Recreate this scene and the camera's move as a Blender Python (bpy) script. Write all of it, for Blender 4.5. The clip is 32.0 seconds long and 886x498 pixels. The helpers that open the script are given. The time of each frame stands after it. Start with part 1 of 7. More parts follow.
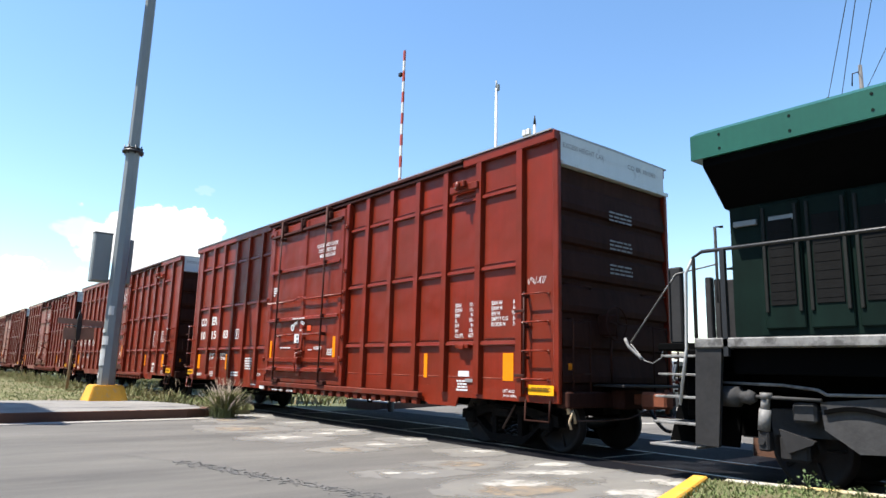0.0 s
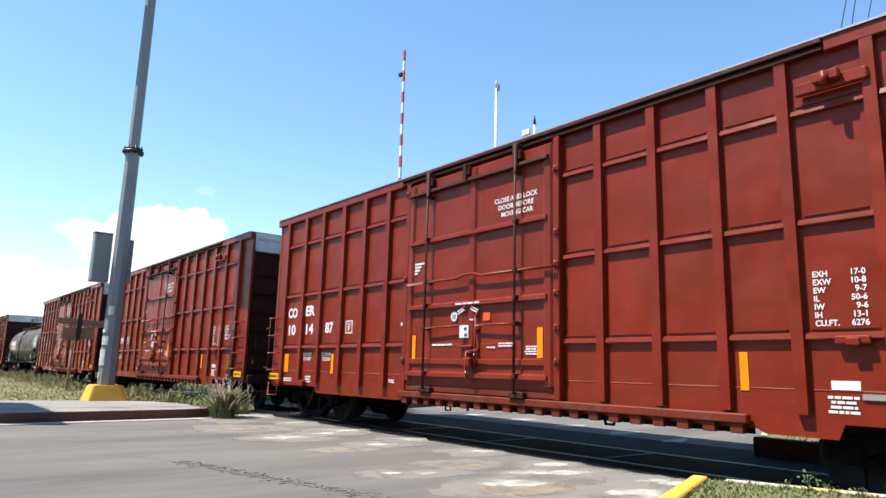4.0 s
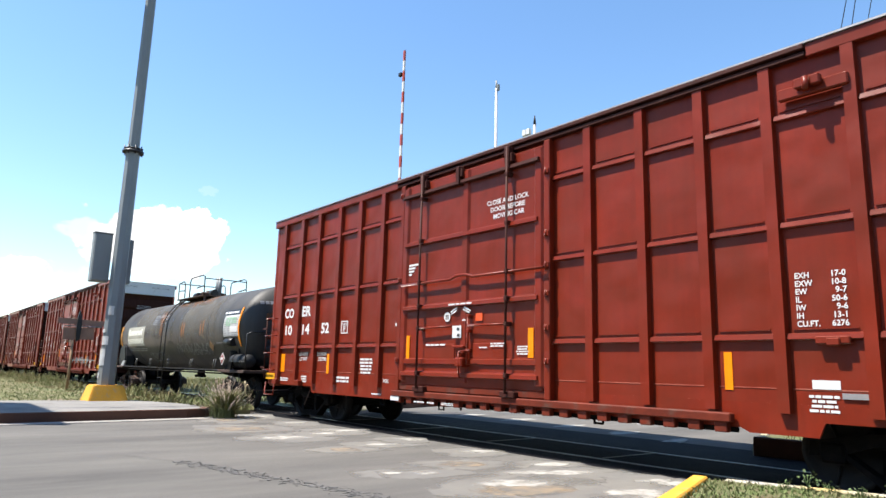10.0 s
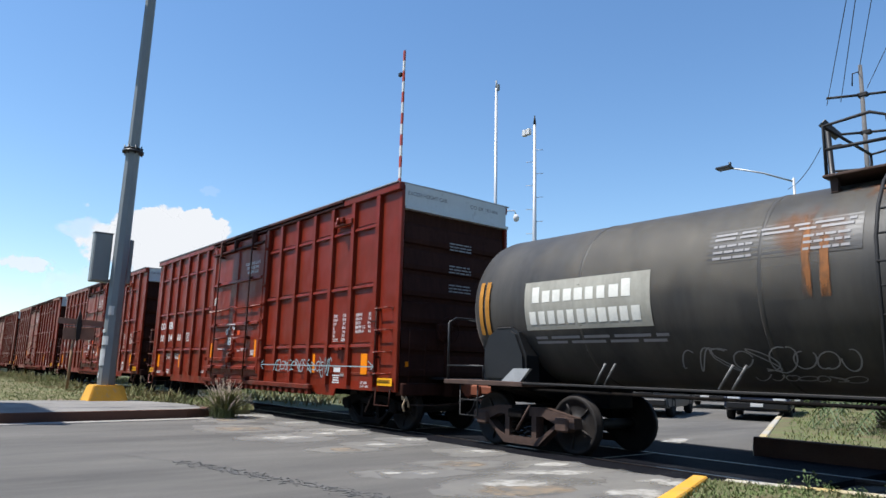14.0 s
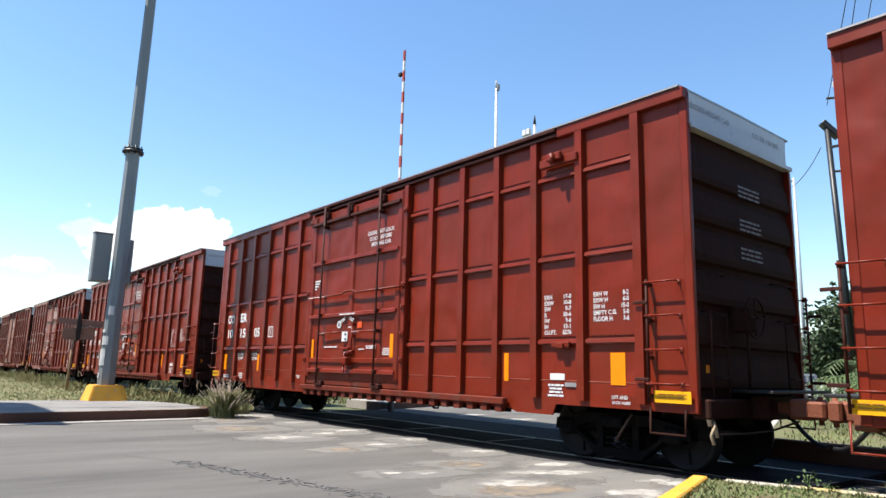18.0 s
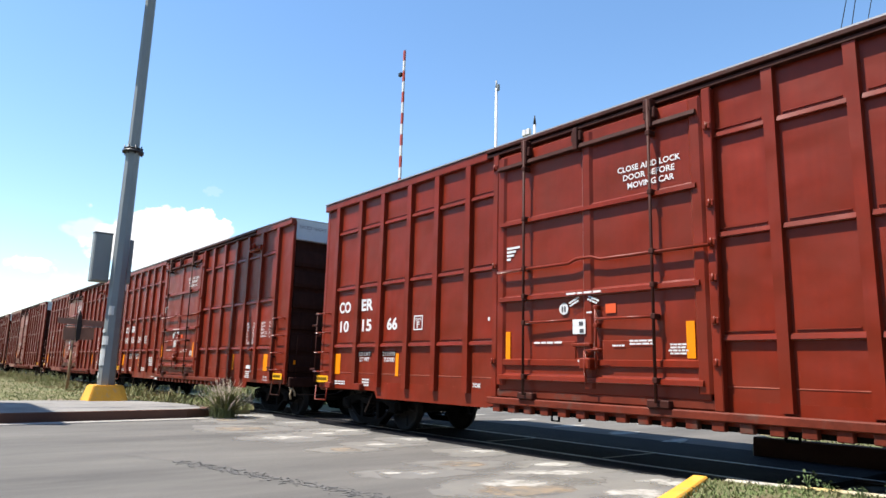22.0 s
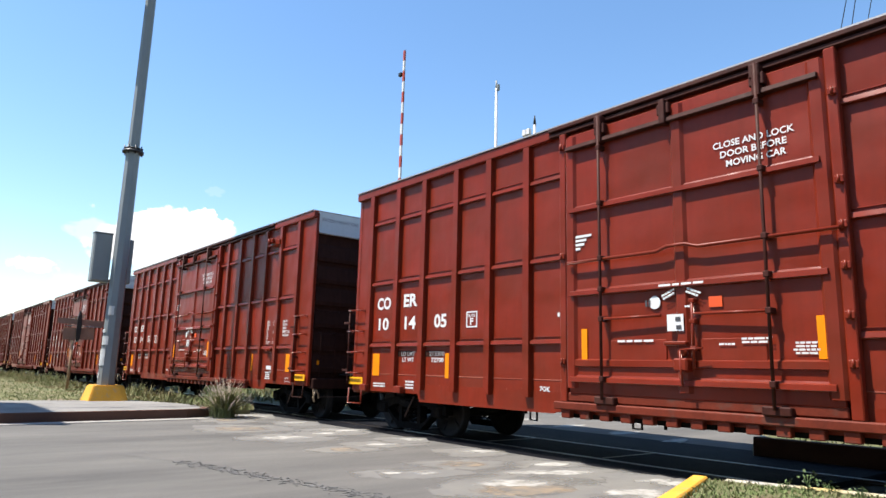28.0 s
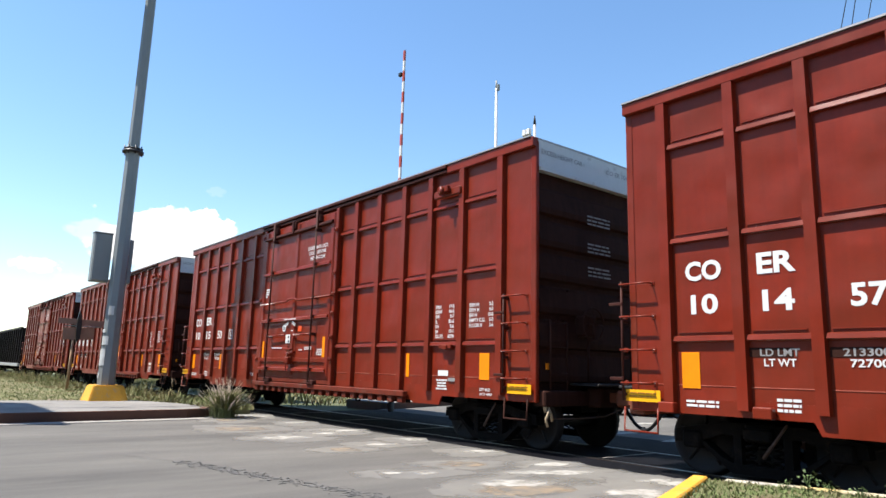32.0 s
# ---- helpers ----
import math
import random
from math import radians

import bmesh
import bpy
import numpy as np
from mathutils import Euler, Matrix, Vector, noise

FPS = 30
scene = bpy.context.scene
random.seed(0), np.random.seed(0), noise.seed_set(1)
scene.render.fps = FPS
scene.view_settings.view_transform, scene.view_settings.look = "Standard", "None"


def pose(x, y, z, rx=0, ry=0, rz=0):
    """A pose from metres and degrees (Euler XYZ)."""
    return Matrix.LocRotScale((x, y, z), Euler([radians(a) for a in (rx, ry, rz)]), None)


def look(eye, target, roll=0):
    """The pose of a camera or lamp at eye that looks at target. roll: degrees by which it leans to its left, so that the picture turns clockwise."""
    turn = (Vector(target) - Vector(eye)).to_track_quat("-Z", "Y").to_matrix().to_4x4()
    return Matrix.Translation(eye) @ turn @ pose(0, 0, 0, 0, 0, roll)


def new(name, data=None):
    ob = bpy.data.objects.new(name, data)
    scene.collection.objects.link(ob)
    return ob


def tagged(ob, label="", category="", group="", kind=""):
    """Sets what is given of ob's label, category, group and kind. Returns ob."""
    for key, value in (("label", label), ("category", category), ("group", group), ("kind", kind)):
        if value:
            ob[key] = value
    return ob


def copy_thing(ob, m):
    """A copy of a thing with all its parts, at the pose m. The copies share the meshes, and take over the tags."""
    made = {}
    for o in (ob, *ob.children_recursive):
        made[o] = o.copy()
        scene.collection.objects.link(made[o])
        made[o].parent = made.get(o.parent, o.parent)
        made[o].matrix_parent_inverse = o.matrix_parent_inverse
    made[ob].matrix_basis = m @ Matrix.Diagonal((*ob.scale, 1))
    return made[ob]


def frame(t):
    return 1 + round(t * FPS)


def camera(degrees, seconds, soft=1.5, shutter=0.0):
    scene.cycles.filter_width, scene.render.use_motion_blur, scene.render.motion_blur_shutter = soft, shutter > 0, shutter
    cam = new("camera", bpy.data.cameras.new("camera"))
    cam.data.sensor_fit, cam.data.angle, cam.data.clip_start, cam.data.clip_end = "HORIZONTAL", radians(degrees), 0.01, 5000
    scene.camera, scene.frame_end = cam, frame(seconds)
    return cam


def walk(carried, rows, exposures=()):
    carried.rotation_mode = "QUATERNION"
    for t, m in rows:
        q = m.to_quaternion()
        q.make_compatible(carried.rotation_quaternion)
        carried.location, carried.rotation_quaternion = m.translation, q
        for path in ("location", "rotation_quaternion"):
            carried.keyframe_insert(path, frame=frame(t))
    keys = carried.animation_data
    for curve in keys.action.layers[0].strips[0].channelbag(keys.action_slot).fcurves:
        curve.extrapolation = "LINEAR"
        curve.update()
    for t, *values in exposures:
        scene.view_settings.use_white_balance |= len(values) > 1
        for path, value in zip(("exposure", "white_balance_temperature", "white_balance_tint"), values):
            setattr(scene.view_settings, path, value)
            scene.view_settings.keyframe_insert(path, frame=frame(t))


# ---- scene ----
# ---------------------------------------------------------------- camera
cam = camera(66.97, 32.0, soft=1.5)
EYE = pose(0.0, 0.0, 1.248, 100.269, -1.485, 50.605)
walk(cam, [(0.0, EYE), (32.0, EYE)], exposures=[
    (0.0, 1.22, 6500, 10), (10.0, 1.22, 6500, 10), (11.0, 1.08, 6430, 10), (12.0, 0.97, 6300, 10), (12.5, 0.70, 6180, 10), (14.2, 0.65, 6180, 10),
    (15.0, 0.90, 6250, 10), (16.0, 1.06, 6430, 10), (19.0, 1.12, 6500, 10), (32.0, 1.12, 6500, 10)])

# ---------------------------------------------------------------- plan
TRACK_Y = 9.25            # centre line of the track
NEAR = -1.60              # near side of a car, from its centre line
# seconds and metres travelled by the train
TRAVEL_T = [float(i) for i in range(33)]
TRAVEL_S = [0.0, 6.0, 11.94, 17.84, 23.69, 29.52, 35.35, 41.2, 47.07, 52.95, 58.84, 64.72, 70.59, 76.46, 82.34, 88.27, 94.26, 100.29, 106.32, 112.35, 118.37, 124.4, 130.42, 136.47, 142.54, 148.61, 154.67, 160.75, 166.88, 173.05, 179.24, 185.46, 191.7]
# how far behind the train's zero mark the middle of each boxcar stands
FRONTS = [6.80, 6.70, 6.66, 6.74, 6.67, 6.62, 6.65, 6.58, 6.38, 6.54, 6.43, 6.27, 6.3]
BOXCAR_AT = [n * 17.65 + (16.03 if n > 3 else 0.0) + f + 7.825 for n, f in enumerate(FRONTS)]
TANK_AT, LOCO_AT, GONDOLA_AT = 84.55, 4.65, 259.6


def travelled(t):
    return float(np.interp(t, TRAVEL_T, TRAVEL_S))


# ---------------------------------------------------------------- light
SUN_EL, SUN_AZ = 62.5, 28.0     # height, and the turn from -Y towards -X
to_sun = Vector((-math.sin(radians(SUN_AZ)) * math.cos(radians(SUN_EL)),
                 -math.cos(radians(SUN_AZ)) * math.cos(radians(SUN_EL)), math.sin(radians(SUN_EL))))
sun = new("sun", bpy.data.lights.new("sun", "SUN"))
sun.data.energy, sun.data.angle, sun.data.color = 5.0, radians(0.5), (1.0, 0.95, 0.88)
sun.matrix_world = look(to_sun * 100, (0, 0, 0))
world = bpy.data.worlds.new("sky")
scene.world = world
world.use_nodes = True
wn = world.node_tree
sky = wn.nodes.new("ShaderNodeTexSky")
sky.sky_type, sky.sun_disc = "NISHITA", False
sky.sun_elevation = radians(SUN_EL)
sky.sun_rotation = math.atan2(to_sun.x, to_sun.y)
sky.air_density, sky.dust_density, sky.ozone_density = 1.15, 0.2, 2.3
wn.nodes["Background"].inputs[1].default_value = 0.108
hs = wn.nodes.new("ShaderNodeHueSaturation")
hs.inputs["Saturation"].default_value = 1.13
wn.links.new(sky.outputs[0], hs.inputs["Color"])
wn.links.new(hs.outputs[0], wn.nodes["Background"].inputs[0])

# ---------------------------------------------------------------- materials
MATS = {}
BASE_SCALE = 0.72      # even scale on all base colours, set against exposure to deepen the shade


def material(name, base, rough=0.6, metal=0.0, vary=0.18, scale=1.2, fine=25.0, bump=0.15, streak=0.0,
             second=None, amount=0.0, second_scale=3.0, spread=0.08, hue=0.0, spec=0.4, stretch=None, dent=0.0, dusty=0.0, film=0.4):
    """Paint or surface with two scales of variation, fine relief, optional streaks and a second colour in blotches."""
    base = [c * BASE_SCALE for c in base]
    second = [c * BASE_SCALE for c in second] if second else None
    m = bpy.data.materials.new(name)
    m.use_nodes = True
    nt = m.node_tree
    L, N = nt.links.new, nt.nodes.new
    b = nt.nodes["Principled BSDF"]
    b.inputs["Roughness"].default_value, b.inputs["Metallic"].default_value = rough, metal
    b.inputs["Specular IOR Level"].default_value = spec
    if dusty:               # a thin film of pale dust
        b.inputs["Sheen Weight"].default_value, b.inputs["Sheen Roughness"].default_value = dusty, film
        b.inputs["Sheen Tint"].default_value = (0.75, 0.62, 0.56, 1)
    co = N("ShaderNodeTexCoord")
    rnd = N("ShaderNodeObjectInfo")
    add = N("ShaderNodeVectorMath")
    add.operation = "ADD"
    mul = N("ShaderNodeMath")
    mul.operation, mul.inputs[1].default_value = "MULTIPLY", 37.0
    L(rnd.outputs["Random"], mul.inputs[0])
    L(co.outputs["Object"], add.inputs[0])
    L(mul.outputs[0], add.inputs[1])
    n1, n2 = N("ShaderNodeTexNoise"), N("ShaderNodeTexNoise")
    n1.inputs["Scale"].default_value, n1.inputs["Detail"].default_value = scale, 5
    n2.inputs["Scale"].default_value, n2.inputs["Detail"].default_value = fine, 4
    L(add.outputs[0], n1.inputs["Vector"])
    L(add.outputs[0], n2.inputs["Vector"])
    mixf = N("ShaderNodeMath")
    mixf.operation = "MULTIPLY_ADD"
    mixf.inputs[1].default_value = 0.65
    half = N("ShaderNodeMath")
    half.operation, half.inputs[1].default_value = "MULTIPLY", 0.35
    L(n2.outputs["Fac"], half.inputs[0])
    L(n1.outputs["Fac"], mixf.inputs[0])
    L(half.outputs[0], mixf.inputs[2])
    last = mixf
    if streak:
        mp, ns = N("ShaderNodeMapping"), N("ShaderNodeTexNoise")
        mp.inputs["Scale"].default_value = (6.0, 6.0, 0.35)
        ns.inputs["Scale"].default_value, ns.inputs["Detail"].default_value = 2.0, 4
        L(add.outputs[0], mp.inputs["Vector"])
        L(mp.outputs[0], ns.inputs["Vector"])
        sm = N("ShaderNodeMix")
        sm.inputs[0].default_value = streak
        L(mixf.outputs[0], sm.inputs[2])
        L(ns.outputs["Fac"], sm.inputs[3])
        last = sm
    ramp = N("ShaderNodeValToRGB")
    lo, hi = ramp.color_ramp.elements
    lo.position, hi.position = 0.3, 0.7
    lo.color = (*[c * (1 - vary) for c in base], 1)
    hi.color = (*[min(1, c * (1 + vary)) for c in base], 1)
    L(last.outputs[0], ramp.inputs[0])
    colour = ramp.outputs[0]
    if second:
        nb, rb, mx = N("ShaderNodeTexNoise"), N("ShaderNodeValToRGB"), N("ShaderNodeMix")
        nb.inputs["Scale"].default_value, nb.inputs["Detail"].default_value = second_scale, 7
        nb.inputs["Roughness"].default_value = 0.65
        rb.color_ramp.elements[0].position = max(0.0, 0.72 - amount * 0.5 - spread)
        rb.color_ramp.elements[1].position = min(1.0, 0.72 - amount * 0.5 + spread)
        mx.data_type = "RGBA"
        mx.inputs[7].default_value = (*second, 1)
        if stretch:
            ms = N("ShaderNodeMapping")
            ms.inputs["Scale"].default_value, ms.inputs["Rotation"].default_value = stretch[0], (0, 0, stretch[1])
            L(add.outputs[0], ms.inputs["Vector"])
            L(ms.outputs[0], nb.inputs["Vector"])
        else:
            L(add.outputs[0], nb.inputs["Vector"])
        L(nb.outputs["Fac"], rb.inputs[0])
        L(rb.outputs[0], mx.inputs[0])
        L(colour, mx.inputs[6])
        colour = mx.outputs[2]
    if hue:
        hs, mr = N("ShaderNodeHueSaturation"), N("ShaderNodeMapRange")
        mr.inputs[3].default_value, mr.inputs[4].default_value = 1 - hue, 1 + hue
        L(rnd.outputs["Random"], mr.inputs[0])
        L(mr.outputs[0], hs.inputs["Value"])
        L(colour, hs.inputs["Color"])
        colour = hs.outputs[0]
    L(colour, b.inputs["Base Color"])
    if bump:
        bp = N("ShaderNodeBump")
        bp.inputs["Strength"].default_value, bp.inputs["Distance"].default_value = bump, 0.02
        L(n2.outputs["Fac"], bp.inputs["Height"])
        L(bp.outputs[0], b.inputs["Normal"])
        if dent:                # wide shallow dents of sheet metal
            nd, bd = N("ShaderNodeTexNoise"), N("ShaderNodeBump")
            nd.inputs["Scale"].default_value, nd.inputs["Detail"].default_value = 1.3, 1.5
            bd.inputs["Strength"].default_value, bd.inputs["Distance"].default_value = dent, 0.12
            L(add.outputs[0], nd.inputs["Vector"])
            L(nd.outputs["Fac"], bd.inputs["Height"])
            L(bd.outputs[0], bp.inputs["Normal"])
    MATS[name] = m
    return m


OXIDE = material("oxide_paint", (0.221, 0.0192, 0.0046), 0.40, vary=0.24, scale=0.8, fine=14, bump=0.05, streak=0.35, spec=0.22,
                 second=(0.158, 0.0245, 0.009), amount=0.3, second_scale=0.9, spread=0.2, dent=0.6, dusty=0.8, film=0.19)
# End paint with a lowered base, carrying the shade of the sunless ends.
OXIDE_DARK = material("oxide_paint_end_shade", (0.044, 0.0172, 0.0120), 0.75, vary=0.35, scale=1.5, fine=14, bump=0.06, streak=0.4, spec=0.08)
OXIDE_PALE = material("pale_oxide_paint", (0.30, 0.095, 0.060), 0.7, vary=0.3, scale=2.0, fine=20, bump=0.05, spec=0.2,
                      second=(0.19, 0.022, 0.008), amount=0.5, second_scale=1.2, spread=0.15)
# Dusty paint, its base darkened to stand in for shade below the eave.
OXIDE_DUSTY_DARK = material("dusty_dark_oxide_paint", (0.058, 0.0150, 0.0095), 0.6, vary=0.4, scale=2.5, fine=18, bump=0.1, streak=0.3, spec=0.15,
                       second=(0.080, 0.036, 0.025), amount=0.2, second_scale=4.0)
TRACK_BROWN = material("dusty_track_paint", (0.150, 0.0235, 0.0095), 0.6, vary=0.35, scale=2.5, fine=18, bump=0.12, spec=0.18,
                       second=(0.115, 0.060, 0.043), amount=0.2, second_scale=3.0)
RUST_ORANGE = material("rusty_primer", (0.22, 0.062, 0.026), 0.7, vary=0.3, scale=4, fine=30, bump=0.3)
END_WHITE = material("white_end_paint", (0.72, 0.73, 0.72), 0.5, vary=0.07, scale=2, fine=20, bump=0.04, streak=0.3,
                     second=(0.42, 0.41, 0.4), amount=0.1, second_scale=4)
GALV = material("galvanised_sheet", (0.42, 0.40, 0.39), 0.45, 0.5, vary=0.12, scale=3, fine=30, bump=0.08)
STENCIL = material("white_stencil_paint", (0.78, 0.77, 0.75), 0.6, vary=0.06, scale=5, fine=60, bump=0)
STENCIL_DARK = material("dark_stencil_paint", (0.06, 0.06, 0.065), 0.6, vary=0.1, scale=5, fine=60, bump=0)
BOARD_TAN = material("faded_board_paint", (0.40, 0.385, 0.32), 0.7, vary=0.25, scale=2, fine=20, bump=0, streak=0.4)
BOARD_PALE = material("faded_letter_paint", (0.92, 0.90, 0.80), 0.7, vary=0.15, scale=4, fine=30, bump=0)
STENCIL_GREY = material("grey_stencil_paint", (0.3, 0.29, 0.29), 0.6, vary=0.1, scale=5, fine=60, bump=0)
YELLOW = material("yellow_reflector", (0.98, 0.285, 0.003), 0.45, spec=0.15, vary=0.08, scale=6, fine=40, bump=0.05)
LABEL_YELLOW = material("yellow_label_film", (0.98, 0.47, 0.012), 0.45, vary=0.08, scale=6, fine=40, bump=0.03, spec=0.15)
LABEL_PRINT = material("faded_label_print", (0.50, 0.20, 0.02), 0.6, vary=0.1, scale=5, fine=60, bump=0)
FADED_YELLOW = material("faded_yellow_strip", (0.52, 0.235, 0.04), 0.6, vary=0.25, scale=5, fine=30, bump=0.05, spec=0.15)
ORANGE = material("orange_sticker", (0.8, 0.1, 0.02), 0.4, vary=0.06, scale=6, fine=40, bump=0)
# Grime with a base lowered further, so the shade under the cars reads deep.
UNDER = material("grimy_shaded_underframe", (0.006, 0.005, 0.0045), 0.85, vary=0.35, scale=4, fine=22, bump=0.35,
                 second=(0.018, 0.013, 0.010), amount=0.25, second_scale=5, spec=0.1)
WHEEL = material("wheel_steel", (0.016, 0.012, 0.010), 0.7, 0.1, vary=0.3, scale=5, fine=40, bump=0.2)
TREAD = material("polished_tread", (0.16, 0.155, 0.15), 0.4, 1.0, vary=0.1, scale=5, fine=60, bump=0.05)
RUSTY = material("rusty_casting", (0.075, 0.043, 0.031), 0.8, vary=0.35, scale=5, fine=30, bump=0.35)
HOSE_TAN = material("weathered_lever", (0.55, 0.41, 0.25), 0.6, vary=0.25, scale=8, fine=50, bump=0.1)
TANKP = material("black_tank_paint", (0.022, 0.0225, 0.0235), 0.55, vary=0.5, scale=0.9, fine=8, bump=0.05, streak=0.6,
                 second=(0.105, 0.094, 0.076), amount=0.34, second_scale=1.0, spread=0.25, spec=0.35, dusty=0.09, stretch=((1.3, 0.5, 0.22), 0.0))
TANKRUST = material("rust_stain", (0.30, 0.115, 0.032), 0.8, vary=0.35, scale=5, fine=30, bump=0.1, streak=0.5,
                    second=(0.10, 0.055, 0.030), amount=0.22, second_scale=6, spread=0.12)
TANKDUST = material("dusty_streaks", (0.205, 0.180, 0.138), 0.7, vary=0.3, scale=3, fine=20, bump=0.05, streak=0.3,
                    second=(0.10, 0.092, 0.08), amount=0.5, second_scale=1.2, spread=0.25)
RUSTWASH = material("washed_out_rust", (0.25, 0.098, 0.032), 0.8, vary=0.35, scale=5, fine=30, bump=0.1, streak=0.5)


def faded(m, stretch, cut, full, axes=("X", "Z"), turn=0.0):
    """Lets a stain thin out in streaks and towards its rim."""
    nt = m.node_tree
    N, K = nt.nodes.new, nt.links.new
    tc, sep = N("ShaderNodeTexCoord"), N("ShaderNodeSeparateXYZ")
    K(tc.outputs["Generated"], sep.inputs[0])
    rims = []
    for axis in axes:
        off, prod = N("ShaderNodeMath"), N("ShaderNodeMath")
        off.operation, off.inputs[0].default_value = "SUBTRACT", 1.0
        prod.operation = "MULTIPLY"
        K(sep.outputs[axis], off.inputs[1])
        K(sep.outputs[axis], prod.inputs[0])
        K(off.outputs[0], prod.inputs[1])
        rims.append(prod)
    rim = N("ShaderNodeMath")
    rim.operation = "MULTIPLY"
    K(rims[0].outputs[0], rim.inputs[0])
    K(rims[1].outputs[0], rim.inputs[1])
    mp, ns, ad, rp = N("ShaderNodeMapping"), N("ShaderNodeTexNoise"), N("ShaderNodeMath"), N("ShaderNodeMapRange")
    mp.inputs["Scale"].default_value, mp.inputs["Rotation"].default_value = stretch, (0, 0, turn)
    ns.inputs["Scale"].default_value, ns.inputs["Detail"].default_value = 1.0, 6
    K(tc.outputs["Object"], mp.inputs["Vector"])
    K(mp.outputs[0], ns.inputs["Vector"])
    ad.operation, ad.inputs[1].default_value = "MULTIPLY_ADD", 7.0
    K(rim.outputs[0], ad.inputs[0])
    K(ns.outputs["Fac"], ad.inputs[2])
    rp.interpolation_type = "SMOOTHSTEP"
    rp.inputs[1].default_value, rp.inputs[2].default_value, rp.inputs[4].default_value = cut, cut + 0.35, full
    K(ad.outputs[0], rp.inputs[0])
    K(rp.outputs[0], nt.nodes["Principled BSDF"].inputs["Alpha"])


faded(TANKDUST, (1.1, 1.2, 0.6), 0.52, 0.62)
faded(TANKRUST, (14.0, 4.0, 3.0), 0.40, 0.9)
faded(RUSTWASH, (6.0, 3.0, 2.5), 0.66, 0.55)
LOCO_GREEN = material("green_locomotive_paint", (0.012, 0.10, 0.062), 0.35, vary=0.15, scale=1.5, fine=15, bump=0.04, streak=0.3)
# Hood green taken near black for the shade below the overhanging roof.
LOCO_DARK = material("shaded_green_paint", (0.0036, 0.0125, 0.0092), 0.6, vary=0.45, scale=2, fine=15, bump=0.06, streak=0.4, spec=0.08)
TRUCK_GREY = material("dusty_grey_truck_paint", (0.058, 0.057, 0.057), 0.7, vary=0.35, scale=3, fine=18, bump=0.2, spec=0.15)
LOCO_GREY = material("dark_grey_paint", (0.030, 0.029, 0.029), 0.6, vary=0.3, scale=2, fine=15, bump=0.15, spec=0.2)
SILVER = material("silver_grey_paint", (0.42, 0.43, 0.43), 0.45, vary=0.14, scale=3, fine=25, bump=0.06)
DECK_GREY = material("scuffed_grey_paint", (0.24, 0.235, 0.225), 0.6, vary=0.35, scale=4, fine=25, bump=0.1,
                     second=(0.09, 0.085, 0.08), amount=0.35, second_scale=6)
LOCO_STILE = material("grimy_door_edge", (0.017, 0.018, 0.016), 0.6, vary=0.3, scale=3, fine=18, bump=0.08, spec=0.15)
# Near-black base that holds the shade under the radiator roof and deck.
LOCO_BLACK = material("shaded_loco_black", (0.0025, 0.0025, 0.0026), 0.8, vary=0.3, scale=3, fine=20, bump=0.1, spec=0.03)
POLE_GREY = material("grey_pole_paint", (0.24, 0.26, 0.262), 0.5, 0.1, vary=0.12, scale=1.5, fine=20, bump=0.08, streak=0.3)
POLE_LIGHT = material("galvanised_pole", (0.55, 0.57, 0.58), 0.45, 0.3, vary=0.08, scale=2, fine=30, bump=0.05)
BOX_GREY = material("grey_cabinet_paint", (0.24, 0.255, 0.25), 0.5, vary=0.1, scale=2, fine=20, bump=0.05, streak=0.25)
PAPER = material("torn_paper", (0.56, 0.56, 0.54), 0.8, vary=0.25, scale=8, fine=40, bump=0.1)
CONC_YELLOW = material("yellow_painted_concrete", (0.80, 0.41, 0.04), 0.75, vary=0.15, scale=3, fine=30, bump=0.3,
                       second=(0.42, 0.33, 0.2), amount=0.18, second_scale=6)
CONC_FADED = material("faded_yellow_concrete", (0.56, 0.42, 0.16), 0.8, vary=0.2, scale=4, fine=30, bump=0.4,
                      second=(0.50, 0.47, 0.41), amount=0.55, second_scale=1.6, spread=0.12)
CONCRETE = material("pale_concrete", (0.36, 0.335, 0.295), 0.9, spec=0.12, vary=0.14, scale=1.2, fine=40, bump=0.25,
                    second=(0.27, 0.26, 0.25), amount=0.25, second_scale=2)
PAVING = material("trodden_concrete", (0.285, 0.270, 0.245), 0.9, spec=0.12, vary=0.16, scale=1.0, fine=40, bump=0.25,
                  second=(0.21, 0.20, 0.185), amount=0.3, second_scale=1.4)
KERB = material("brown_kerb_concrete", (0.15, 0.08, 0.055), 0.85, spec=0.15, vary=0.2, scale=2, fine=30, bump=0.35)
ASPHALT = material("worn_asphalt", (0.118, 0.111, 0.102), 0.9, spec=0.15, vary=0.16, scale=0.35, fine=60, bump=0.5,
                   second=(0.195, 0.182, 0.162), amount=0.42, second_scale=1.0, spread=0.16, stretch=((0.9, 0.16, 1.0), 0.55))
# Crossing asphalt with the train's deep shade put into its base colour.
ASPHALT_SHADED = material("shaded_crossing_asphalt", (0.0065, 0.0065, 0.009), 0.85, spec=0.08, vary=0.3, scale=1.0, fine=50, bump=0.5,
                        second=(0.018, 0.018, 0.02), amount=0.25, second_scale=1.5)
CRACK = material("broken_asphalt", (0.16, 0.152, 0.141), 0.9, vary=0.25, scale=8, fine=60, bump=0.8)
WORN_WHITE = material("worn_road_paint", (0.58, 0.55, 0.49), 0.8, vary=0.12, scale=3, fine=40, bump=0.3,
                      second=(0.25, 0.23, 0.19), amount=0.34, second_scale=6, spread=0.13)
